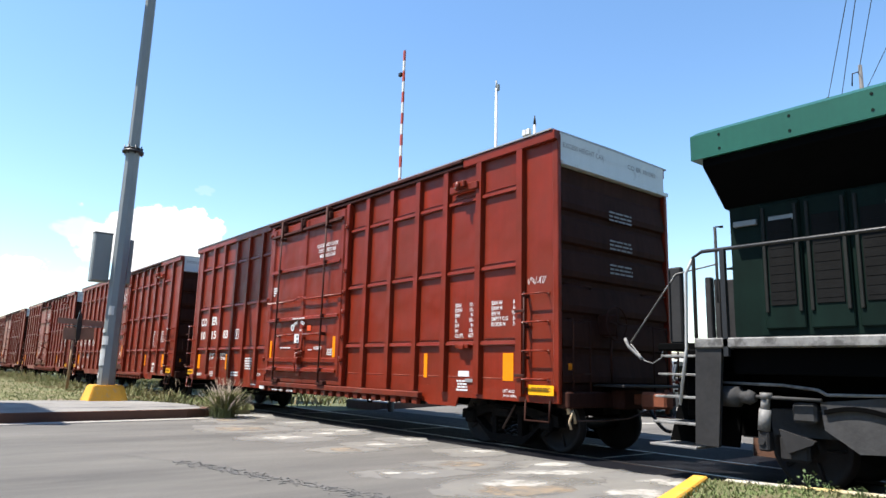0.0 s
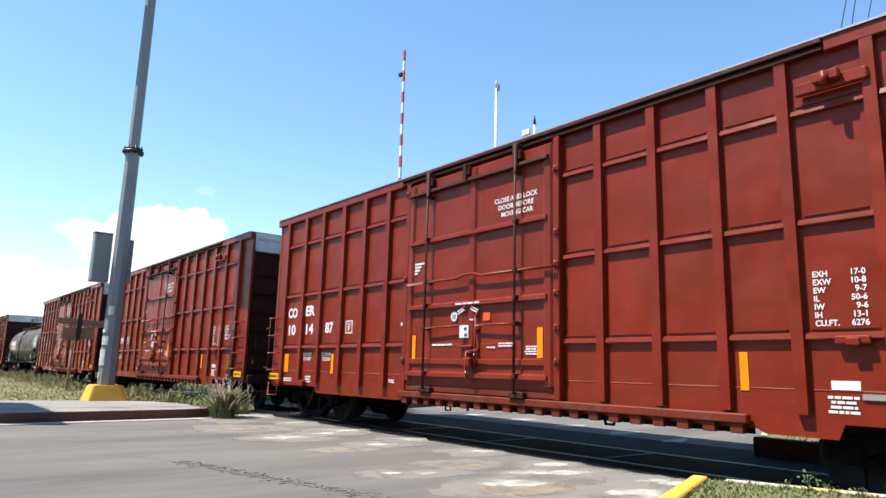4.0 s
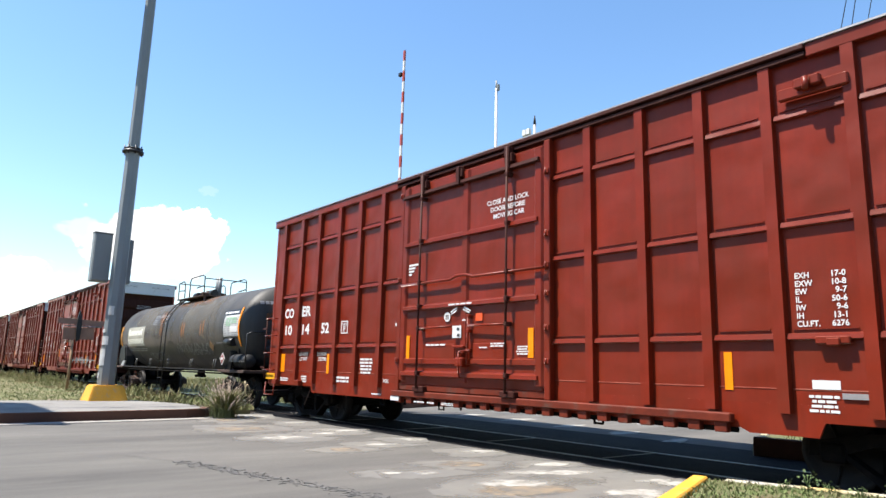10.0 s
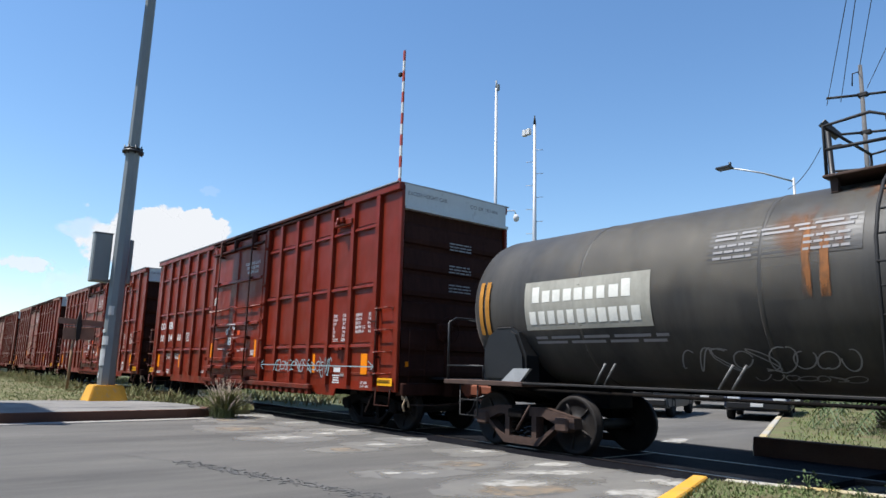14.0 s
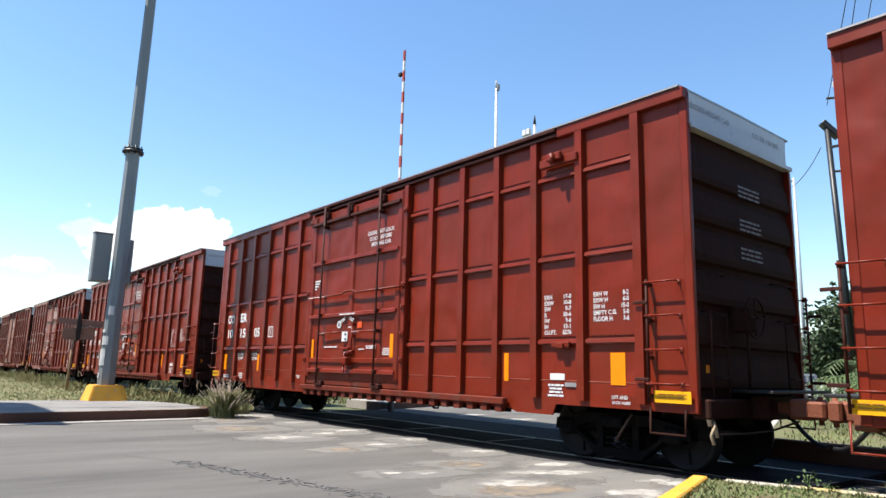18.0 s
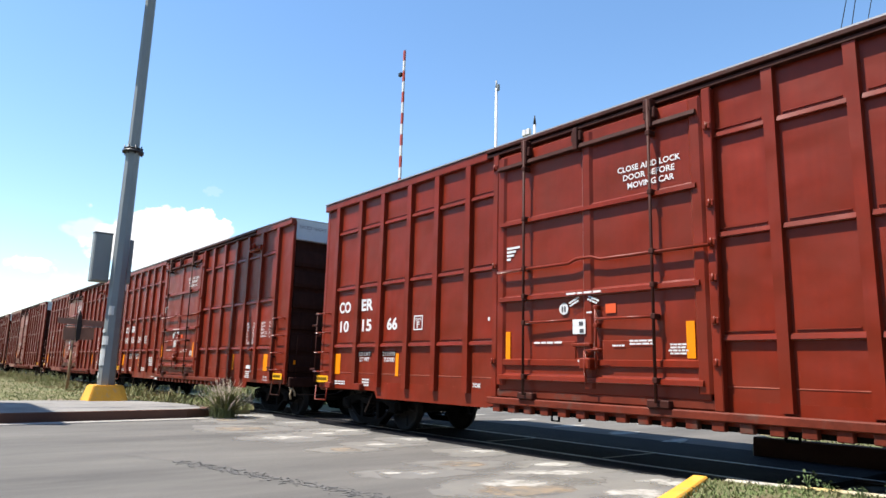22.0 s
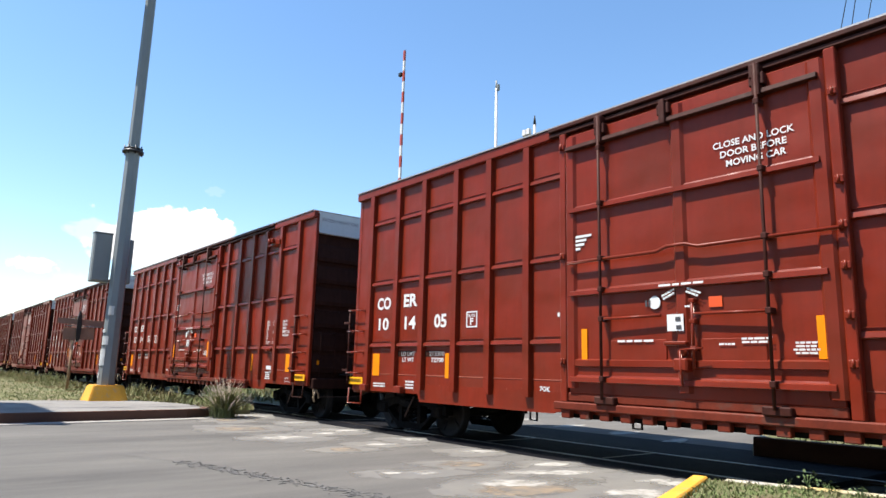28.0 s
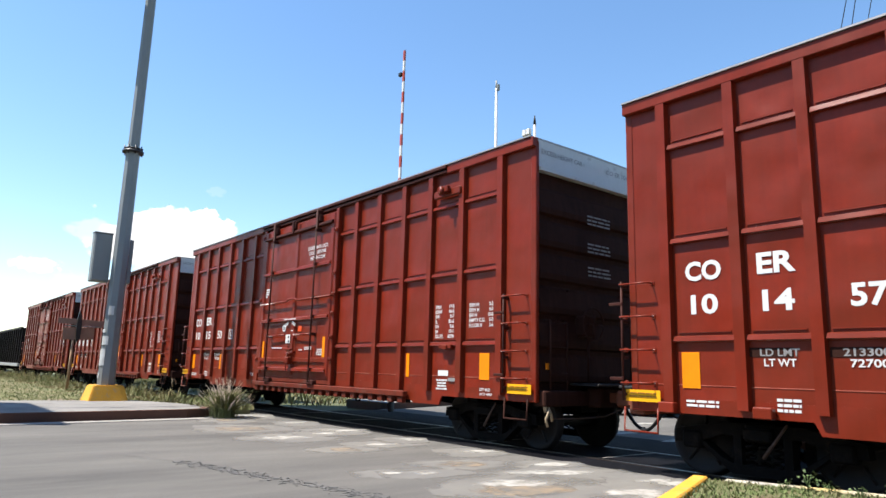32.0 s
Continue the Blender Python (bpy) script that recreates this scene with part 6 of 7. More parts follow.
setting("gutter", bm, CONCRETE, "pale concrete gutter strip along the kerb", "gutter")
slab("verge", [(-21.0, -40), (-20.95, 2.0), (-20.55, 5.6), (-18.6, 6.42), (-17.0, 6.7), (-17.0, 7.5), (-420, 7.5), (-420, -40)], -0.1, 0.10, VERGE_TURF,
     "green and dry grass verge between pavement and track", "verge")
# median with the yellow kerb, near side
MEDIAN = [(-3.96, 7.0), (-3.55, 5.95), (-2.9, 4.0), (-1.5, -60), (2.0, -60), (2.5, 8.3), (-2.4, 7.5)]
slab("median", MEDIAN, -0.1, 0.17, TURF, "grassy median of the road", "median")


def kerb_run(pts, w, z, mat, label):
    bm = bmesh.new()
    for a, b in zip(pts, pts[1:]):
        d = (Vector(b) - Vector(a)).normalized()
        n = Vector((-d.y, d.x)) * w
        sub = bmesh.new()
        prism(sub, [a, b, (b[0] + n.x, b[1] + n.y), (a[0] + n.x, a[1] + n.y)], -0.1, z, "z")
        bmesh.ops.bevel(sub, geom=sub.edges[:], offset=0.015, segments=1, affect="EDGES")
        join(bm, sub)
    return setting("kerb", bm, mat, label, "kerb")


kerb_run([(-1.5, -60), (-2.9, 4.0), (-3.6, 5.95), (-4.0, 7.02)], 0.16, 0.20, CONC_YELLOW, "yellow painted concrete kerb of the median")
kerb_run([(-3.85, 7.08), (-2.4, 7.58), (2.5, 8.4)], 0.10, 0.18, CONC_FADED, "faded yellow kerb beside the track")
# far median
FAR = [(-5.0, 11.35), (-5.5, 11.35), (-6.6, 13.9), (-11.2, 24.8), (-50, 120), (-44, 120), (-6.0, 25), (2.0, 11.35)]
slab("median_far", FAR, -0.1, 0.16, TURF, "grassy median beyond the track", "median")
kerb_run([(-5.62, 11.3), (-6.7, 13.9), (-11.2, 24.8), (-30, 71)], -0.14, 0.19, CONC_FADED, "worn yellowish kerb of the far median")
kerb_run([(-5.6, 11.28), (2.0, 11.28)], 0.16, 0.30, KERB, "weathered concrete face of the far median")
# far pavement, left of the road beyond the track
slab("pavement_far", [(-17.9, 12.6), (-24.3, 29.0), (-62.5, 125), (-65.5, 125), (-27.2, 29), (-20.6, 12.6)], -0.1, 0.17, CONCRETE, "pale concrete pavement beyond the track", "pavement")
kerb_run([(-17.75, 12.5), (-24.15, 29.0), (-62.3, 125)], 0.16, 0.19, KERB, "dark brown kerb beyond the track")
# second carriageway behind the viewpoint
slab("road_east", [(2.0, -60), (14.0, -60), (14.0, 7.75), (2.4, 7.75)], -0.1, -0.005, ASPHALT, "asphalt of the other carriageway", "road")

# unseen walls behind the viewpoint, added to cut low sky light on the train
for name, x0, x1, y0, y1, h in (("wall_west", -130, -26, -10.5, -10.0, 6.0), ("wall_south", -26, 18, -30.5, -30.0, 9.0), ("wall_east", 18, 18.5, -30, 2.0, 7.5)):
    bm = bmesh.new()
    box(bm, x0, x1, y0, y1, -0.12, h)
    setting(name, bm, WALL_GREY, "unseen plain grey wall that blocks low sky light", "wall")

# worn road paint: ragged spindles from x, y to x, y with a width
def paint_patch(x0, y0, x1, y1, w, mat, seed, z=0.004, dust=False):
    rng = random.Random(seed)
    bm = bmesh.new()
    a, b = Vector((x0, y0, z)), Vector((x1, y1, z))
    side = Vector((-(b - a).y, (b - a).x, 0)).normalized()
    n = 16
    left, right = [], []
    for i in range(n + 1):
        c = a.lerp(b, i / n)
        k = 0.4 + 0.6 * math.sin(math.pi * min(max(i / n, 0.10), 0.90))
        left.append(bm.verts.new(c + side * w * k * rng.uniform(0.35, 0.6)))
        right.append(bm.verts.new(c - side * w * k * rng.uniform(0.35, 0.6)))
    for i in range(n):
        bm.faces.new((left[i], left[i + 1], right[i + 1], right[i]))
    setting("road_dust" if dust else "road_mark", bm, mat, "pale dusty smear on the asphalt" if dust else "worn remains of road paint", "road marking")


MARKS_WHITE = [(-12.25, 6.93, -11.83, 7.74, 0.68), (-11.44, 5.23, -11.01, 6.17, 0.7), (-11.68, 6.47, -11.43, 7.05, 0.5), (-9.72, 6.36, -9.47, 6.89, 0.46),
               (-6.99, 4.85, -6.87, 5.06, 0.32), (-6.82, 5.15, -6.63, 5.5, 0.33), (-8.22, 7.13, -7.92, 7.74, 0.54), (-6.63, 7.1, -6.33, 7.74, 0.43),
               (-6.25, 6.26, -5.6, 7.43, 0.45), (-5.88, 5.31, -5.31, 6.29, 0.5), (-4.86, 7.15, -4.55, 7.72, 0.58), (-4.62, 6.2, -4.28, 6.85, 0.6),
               (-16.45, 6.95, -16.25, 7.74, 1.2), (-14.09, 7.12, -13.91, 7.6, 0.7), (-10.17, 7.32, -9.95, 7.74, 0.54)]
MARKS_TAN = [(-9.36, 5.49, -9.14, 5.95, 0.4), (-7.32, 5.89, -6.95, 6.58, 0.4), (-5.49, 4.92, -5.07, 5.63, 0.37), (-13.36, 5.19, -12.95, 6.19, 0.9),
             (-15.4, 6.0, -15.25, 6.42, 0.9), (-5.53, 5.18, -5.02, 6.06, 0.79)]
MARKS_FAR = [(-14.5, 12.4, -15.2, 14.2, 0.35), (-12.6, 12.2, -13.3, 14.4, 0.35), (-10.6, 12.0, -11.3, 14.0, 0.35), (-8.8, 11.8, -9.5, 13.6, 0.35),
             (-7.4, 11.6, -7.9, 13.0, 0.3), (-13.2, 15.3, -13.7, 16.6, 0.25), (-10.4, 15.0, -10.9, 16.4, 0.25)]
for i, (x0, y0, x1, y1, w) in enumerate(MARKS_WHITE):
    paint_patch(x0 * 1.2 - x1 * 0.2, y0 * 1.2 - y1 * 0.2, x1, y1, w * 0.9, WORN_WHITE, i + 1, 0.0050 + 0.00004 * i)
for i, (x0, y0, x1, y1, w) in enumerate(MARKS_TAN):
    paint_patch(x0, y0, x1, y1, w * 1.3, WORN_TAN, i + 40, 0.0040 + 0.00004 * i)
for i, (x0, y0, x1, y1, w) in enumerate(MARKS_FAR):
    paint_patch(x0, y0, x1, y1, w * 1.6, WORN_WHITE, i + 60, 0.0050 + 0.00004 * i)
for i, (x0, y0, x1, y1, w) in enumerate(MARKS_WHITE + MARKS_TAN):       # traffic has smeared the paint into the road
    paint_patch(x0 - 0.15, y0 - 0.4, x1 + 0.15, min(7.74, y1 + 0.4), w * 2.6, ROAD_DUST, i + 101, 0.0015 + 0.00003 * i, True)
# broken seam of rough asphalt lumps
rng = random.Random(12)
bm = bmesh.new()
for i in range(420):
    t = rng.random()
    c = Vector((-9.15, 3.1, 0)).lerp(Vector((-5.6, 3.95, 0)), t)
    c += Vector((rng.gauss(0, 0.05), rng.gauss(0, 0.075), 0))
    s = rng.uniform(0.008, 0.03)
    pts = [(c.x + s * math.cos(a) * rng.uniform(0.6, 1.2), c.y + s * 1.3 * math.sin(a) * rng.uniform(0.6, 1.2)) for a in (0.3, 1.3, 2.4, 3.6, 4.7, 5.6)]
    prism(bm, pts, -0.01, rng.uniform(0.002, 0.009), "z")
setting("broken_seam", bm, CRACK, "crumbling rough seam across the asphalt", "road crack")
bm = bmesh.new()
for a, b in (((-10.2, 2.6), (-9.2, 3.0)), ((-6.4, 2.2), (-6.1, 2.55)), ((-10.6, 3.05), (-10.1, 3.0))):
    pts = [Vector((*a, 0.003)).lerp(Vector((*b, 0.003)), k / 8) + Vector((rng.gauss(0, 0.02), rng.gauss(0, 0.02), 0)) for k in range(9)]
    for p, q in zip(pts, pts[1:]):
        d = (q - p).normalized() * 0.012
        s = Vector((-d.y, d.x, 0))
        bm.faces.new([bm.verts.new(c) for c in (p - s, q - s, q + s, p + s)])
setting("asphalt_crack", bm, CRACK, "thin dark cracks in the asphalt", "road crack")


# ---------------------------------------------------------------- vegetation
def blades(name, spots, mat, label, category, width=0.012):
    """Bent three-sided blades: spots of x, y, z, height, lean."""
    rs = np.random.RandomState(len(name) + len(spots))
    verts, faces = [], []
    for x, y, z, h, lean in spots:
        a = rs.uniform(0, 2 * math.pi)
        c, s = math.cos(a), math.sin(a)
        b = rs.uniform(0, 2 * math.pi)
        ox, oy = math.cos(b) * lean * h, math.sin(b) * lean * h
        n = len(verts)
        w = width * rs.uniform(0.7, 1.4)
        verts += [(x - c * w, y - s * w, z), (x + c * w, y + s * w, z),
                  (x + c * w * 0.7 + ox * 0.4, y + s * w * 0.7 + oy * 0.4, z + h * 0.6), (x - c * w * 0.7 + ox * 0.4, y - s * w * 0.7 + oy * 0.4, z + h * 0.6),
                  (x + ox, y + oy, z + h)]
        faces += [(n, n + 1, n + 2, n + 3), (n + 3, n + 2, n + 4)]
    me = bpy.data.meshes.new(name)
    me.from_pydata(verts, [], faces)
    me.materials.append(mat)
    return tagged(new(name, me), label, category, kind="stuff")


rs = np.random.RandomState(4)
spots = []
while len(spots) < 24000:
    x = -17.0 - 60 * rs.rand() ** 1.8
    y = rs.uniform(0.0, 7.6)
    if x > -20.8 and y < 6.3 + (x + 17) * 0.05:
        continue
    if (x + 20.8) ** 2 + (y - 4.9) ** 2 < 0.7:
        continue
    near_track = max(0.0, min(1.0, (y - 5.2) / 2.0))
    clump = 0.5 + noise.noise(Vector((x * 0.35, y * 0.35, 0.0)))
    if rs.rand() > 0.35 + clump * 0.8:
        continue
    spots.append((x, y, 0.10, rs.uniform(0.012, 0.035) + (0.50 * near_track ** 1.5 * rs.rand() ** 1.3 + 0.06 * near_track) * max(0.3, clump + 0.1), 0.6))
blades("verge_grass", [s for s in spots if s[1] > 5.3], GRASS, "straw-coloured and green weeds along the track", "grass", 0.020)
blades("verge_lawn", [s for s in spots if s[1] <= 5.3], VERGE_BLADE, "green and dry grass behind the pavement", "grass", 0.016)
spots = [(x, y, 0.17, rs.uniform(0.012, 0.045), 0.8) for x, y in zip(rs.uniform(-4.0, 2.2, 20000), rs.uniform(4.0, 7.9, 20000))
         if x > -3.97 + (7.0 - y) * 0.36 and y < 7.0 + (x + 3.9) * 0.34]
blades("median_grass", spots, GRASS_GREEN, "short dry and green grass on the median", "grass", 0.008)
spots = [(x, y, 0.16, rs.uniform(0.03, 0.09), 0.6) for x, y in zip(rs.uniform(-11, 2.0, 9000), rs.uniform(11.5, 26, 9000))
         if x > -5.25 - (y - 11.3) * 0.40 and x < 1.5 - (y - 11.3) * 0.4]
blades("far_median_grass", spots, GRASS_GREEN, "patchy grass on the far median", "grass", 0.012)
spots = [(rs.uniform(-60, -18), rs.uniform(11.2, 30), -0.1, rs.uniform(0.1, 0.35), 0.6) for _ in range(9000)]
spots = [s for s in spots if s[0] < edge_x(LEFT, s[1]) - 3.6]
blades("far_verge_grass", spots, GRASS, "rough grass beyond the track", "grass", 0.03)
# weeds at the tip of the median
for x, y, h, n in ((-3.05, 7.22, 0.17, 34), (-2.87, 7.26, 0.09, 26), (-2.62, 7.32, 0.08, 22), (-2.35, 7.40, 0.12, 30), (-3.25, 7.14, 0.08, 20)):
    weed = thing("weed", "small leafy weed growing at the kerb", "weed", "weeds at the kerb", m=pose(x, y, 0.17))
    bm = bmesh.new()
    rg = random.Random(int(abs(x) * 100))
    for k in range(4):
        tube(bm, [(0, 0, 0), (rg.uniform(-0.06, 0.06), rg.uniform(-0.06, 0.06), h * rg.uniform(0.6, 1.0))], 0.004, 4)
    part("stem", bm, LEAF_LIGHT, weed)
    bm = bmesh.new()
    for k in range(n):
        c = Vector((rg.gauss(0, 0.05), rg.gauss(0, 0.05), h * rg.uniform(0.1, 1.05)))
        d = Vector((rg.uniform(-1, 1), rg.uniform(-1, 1), rg.uniform(-0.3, 0.8))).normalized() * 0.04
        s = d.cross(Vector((0, 0, 1))).normalized() * 0.016
        bm.faces.new([bm.verts.new(p) for p in (c, c + d * 0.5 + s, c + d, c + d * 0.5 - s)])
    part("leaf_tuft", bm, LEAF_LIGHT, weed)


def fountain_grass(x, y, z, h, n, seed):
    t = thing("fountain_grass", "bushy fountain grass with pale feathery plumes at the kerb", "ornamental grass", m=pose(x, y, z))
    rg = random.Random(seed)
    bm = bmesh.new()
    for i in range(n):
        a, out = rg.uniform(0, 6.283), rg.uniform(0.2, 1.15)
        hh = h * rg.uniform(0.35, 0.8)
        b0 = Vector((rg.gauss(0, 0.10), rg.gauss(0, 0.10), 0))
        side = Vector((-math.sin(a), math.cos(a), 0)) * rg.uniform(0.007, 0.014)
        prev = None
        for k in range(6):
            s = k / 5
            p = b0 + Vector((math.cos(a) * out * h * 0.68 * s * s, math.sin(a) * out * h * 0.68 * s * s, hh * (s * 1.5 - 0.6 * s * s)))
            w = side * (1 - s * 0.85)
            cur = (bm.verts.new(p - w), bm.verts.new(p + w))
            if prev:
                bm.faces.new((prev[0], prev[1], cur[1], cur[0]))
            prev = cur
    part("blades", bm, BLADE, t)
    bm = bmesh.new()
    for i in range(n // 9):
        a, out = rg.uniform(0, 6.283), rg.uniform(0.1, 1.05)
        top = Vector((math.cos(a) * out * h * 0.62, math.sin(a) * out * h * 0.62, h * (0.92 - 0.45 * out * out) * rg.uniform(0.6, 1.0)))
        d = Vector((math.cos(a) * out, math.sin(a) * out, 0.9)).normalized()
        tube(bm, [(rg.gauss(0, 0.06), rg.gauss(0, 0.06), 0.1), top - d * 0.02], 0.003, 3)
        for k in range(16):
            c = top + d * (0.14 * k / 16)
            for j in range(3):
                r = Vector((rg.uniform(-1, 1), rg.uniform(-1, 1), rg.uniform(-0.2, 1))).normalized() * 0.032 * math.sin(math.pi * (k + 2) / 19)
                s = r.cross(d).normalized() * 0.006
                bm.faces.new([bm.verts.new(p) for p in (c - s, c + s, c + r)])
    part("plumes", bm, PLUME, t, "pale pinkish feathery plumes")
    return t


fountain_grass(-16.05, 6.42, 0.0, 0.95, 1150, 7)


def leafy_tree(x, y, height, spread, seed, label, count=2600, leaf=0.16):
    t = thing("tree", label, "tree", "trees beyond the track", m=pose(x, y, -0.12))
    rg = random.Random(seed)
    bm = bmesh.new()
    rod(bm, (0, 0, 0), (0.1, 0, height * 0.42), 0.16, 0.11, 9)
    tips = []
    for i in range(8):
        a = i * 0.785 + rg.uniform(-0.3, 0.3)
        tip = Vector((math.cos(a) * spread * rg.uniform(0.35, 0.8), math.sin(a) * spread * rg.uniform(0.35, 0.8), height * rg.uniform(0.55, 0.9)))
        midp = Vector((tip.x * 0.4, tip.y * 0.4, height * 0.52))
        rod(bm, (0.1, 0, height * rg.uniform(0.3, 0.42)), midp, 0.08, 0.05, 6)
        rod(bm, midp, tip, 0.05, 0.015, 5)
        tips += [tip, midp.lerp(tip, 0.6), tip + Vector((rg.uniform(-1, 1), rg.uniform(-1, 1), rg.uniform(0, 0.8))) * spread * 0.22]
    tips.append(Vector((0, 0, height * 0.92)))
    part("trunk", bm, BARK, t)
    verts, faces = [], []
    for i in range(count):
        c = rg.choice(tips)
        r = spread * 0.36 * rg.random() ** 0.45
        u = Vector((rg.gauss(0, 1), rg.gauss(0, 1), rg.gauss(0, 0.75))).normalized() * r
        p = c + u
        d = Vector((rg.gauss(0, 1), rg.gauss(0, 1), rg.gauss(0, 0.6))).normalized() * leaf
        s = d.cross(Vector((rg.gauss(0, 1), rg.gauss(0, 1), rg.gauss(0, 1)))).normalized() * leaf * 0.45
        k = len(verts)
        verts += [p - d, p + s, p + d, p - s]
        faces.append((k, k + 1, k + 2, k + 3))
    me = bpy.data.meshes.new("crown")
    me.from_pydata([tuple(v) for v in verts], [], faces)
    me.materials.append(LEAF)
    put("crown", me, t)
    return t


def palm(x, y, height, seed, fronds=22, length=2.2):
    t = thing("palm", "squat palm with arching green fronds beyond the track", "palm", "palms on the far median", m=pose(x, y, 0.05))
    rg = random.Random(seed)
    bm = bmesh.new()
    for i in range(8):
        z = height * i / 8
        rod(bm, (0, 0, z), (0, 0, z + height / 8), 0.20, 0.16, 10)
    part("trunk", bm, BARK, t)
    for f in range(fronds):
        bm = bmesh.new()
        a, up = f * 2.4 + rg.uniform(-0.2, 0.2), rg.uniform(0.1, 1.2)
        pts = []
        for k in range(10):
            s = k / 9
            out = length * s * (1 - 0.15 * s)
            pts.append(Vector((math.cos(a) * out, math.sin(a) * out, height + length * (up * s - (0.55 + 0.35 * up) * s * s))))
        tube(bm, pts, 0.014, 3)
        side = Vector((-math.sin(a), math.cos(a), 0))
        for p, q in zip(pts[1:], pts[2:]):
            for j in (0.0, 0.5):
                c = p.lerp(q, j)
                for sd in (-1, 1):
                    d = (side * sd * 0.8 + (q - p).normalized() * 0.5 + Vector((0, 0, -0.35))).normalized() * rg.uniform(0.32, 0.46)
                    w = (q - p).normalized() * 0.022
                    bm.faces.new([bm.verts.new(v) for v in (c - w, c + w, c + d)])
        part("frond", bm, LEAF_LIGHT, t)
    return t


for k, (x, y, h, s) in enumerate(((-14.2, 36.5, 2.9, 1.5), (-11.9, 35.0, 4.7, 2.4), (-9.3, 33.0, 5.6, 2.6), (-17.5, 47.0, 4.6, 3.0), (-7.0, 29.0, 5.4, 2.8),
                                  (-13.5, 44.0, 5.6, 3.6), (-5.0, 31.0, 6.0, 3.4), (-2.0, 33.0, 6.0, 3.6), (-21.0, 62.0, 4.4, 3.4), (2.0, 30.0, 6.0, 4.0))):
    leafy_tree(x, y, h, s, k + 1, "dense dark green broadleaf tree beyond the track", 5200, 0.15)
for x, y, h, sd in ((-6.0, 18.6, 0.9, 4), (-5.2, 17.0, 0.7, 5), (-7.0, 22.0, 1.2, 9)):
    palm(x, y, h, sd)

# ---------------------------------------------------------------- poles, signs and wires
def lamp_pole():
    t = thing("signal_mast", "tall tapered grey steel mast on a yellow concrete plinth", "mast", m=pose(-20.8, 4.86, 0.185))
    bm = bmesh.new()
    lo = [bm.verts.new((math.cos(math.pi / 4 + k * math.pi / 2) * 0.73, math.sin(math.pi / 4 + k * math.pi / 2) * 0.73, -0.05)) for k in range(4)]
    hi = [bm.verts.new((math.cos(math.pi / 4 + k * math.pi / 2) * 0.55, math.sin(math.pi / 4 + k * math.pi / 2) * 0.55, 0.42)) for k in range(4)]
    bm.faces.new(lo[::-1])
    bm.faces.new(hi)
    for k in range(4):
        bm.faces.new((lo[k], lo[(k + 1) % 4], hi[(k + 1) % 4], hi[k]))
    bmesh.ops.bevel(bm, geom=bm.edges[:], offset=0.03, segments=2, affect="EDGES")
    part("plinth", bm, CONC_YELLOW, t, "yellow painted concrete plinth")
    lean = 0.018
    bm = bmesh.new()
    rod(bm, (0, 0, 0.42), (lean * 7.2, 0, 7.2), 0.235, 0.195, 8, False)
    part("pole", bm, POLE_GREY, t)
    bm = bmesh.new()
    rod(bm, (lean * 7.2, 0, 7.2), (lean * 13, 0, 13.8), 0.165, 0.145, 8, False)
    part("upper_pole", bm, POLE_GREY, t)
    bm = bmesh.new()
    rod(bm, (lean * 7.2, 0, 7.16), (lean * 7.2, 0, 7.22), 0.30, 0.30, 12)
    rod(bm, (lean * 7.2, 0, 7.26), (lean * 7.2, 0, 7.30), 0.25, 0.25, 12)
    flange = part("flange", bm, BLACK, t, "dark bolted flange")
    bm = bmesh.new()
    rod(bm, (0, 0, -0.13), (0, 0, 0.13), 0.02, seg=6)
    me_bolt = mesh_of("bolt", bm, BLACK)
    for k in range(8):
        a = k * math.pi / 4
        put("bolt", me_bolt, flange, pose(lean * 7.2 + 0.25 * math.cos(a), 0.25 * math.sin(a), 7.23))
    bm = bmesh.new()
    bevelled(bm, -0.40, -0.10, -0.70, -0.22, 3.30, 4.70, 0.02)
    cab = part("control_box", bm, BOX_GREY, t, "pale grey control cabinet")
    bm = bmesh.new()
    bevelled(bm, -0.10, -0.07, -0.68, -0.24, 3.34, 4.66, 0.01)
    bevelled(bm, -0.42, -0.08, -0.72, -0.20, 4.70, 4.73, 0.008)
    part("box_door", bm, BOX_GREY, cab)
    bm = bmesh.new()
    bevelled(bm, -0.3, 0.0, 0.10, 0.34, 3.3, 4.6, 0.02)
    part("control_box", bm, BOX_GREY, t, "grey control cabinet")
    bm = bmesh.new()
    for z, a0, a1, h in ((0.95, 262, 318, 0.46), (1.52, 275, 330, 0.24), (0.60, 255, 285, 0.15), (1.86, 262, 300, 0.10), (2.35, 305, 345, 0.26)):
        r = 0.236
        for k in range(4):
            p, q = radians(a0 + (a1 - a0) * k / 4), radians(a0 + (a1 - a0) * (k + 1) / 4)
            bm.faces.new([bm.verts.new((r * math.cos(b) + lean * z, r * math.sin(b), zz)) for b, zz in ((p, z), (q, z), (q, z + h), (p, z + h))])
    part("poster_scrap", bm, PAPER, t, "torn pale poster remains")
    # unseen sign panels on upper mast and arm, placed to shade cars and pavement
    bm = bmesh.new()
    bevelled(bm, -0.90, 1.50, -1.82, -1.76, 12.87, 15.4, 0.01)
    part("sign_panel", bm, SIGN_BACK, t, "back of a large sign panel out of view")
    bm = bmesh.new()
    rod(bm, (0.2, 0, 13.0), (0.0, -8.7, 13.4), 0.10, 0.07, 8)
    part("mast_arm", bm, POLE_GREY, t)
    bm = bmesh.new()
    bevelled(bm, -2.4, 2.2, -8.60, -8.54, 12.2, 14.3, 0.01)
    part("sign_panel", bm, SIGN_BACK, t, "back of a large sign panel out of view")
    return t


lamp_pole()


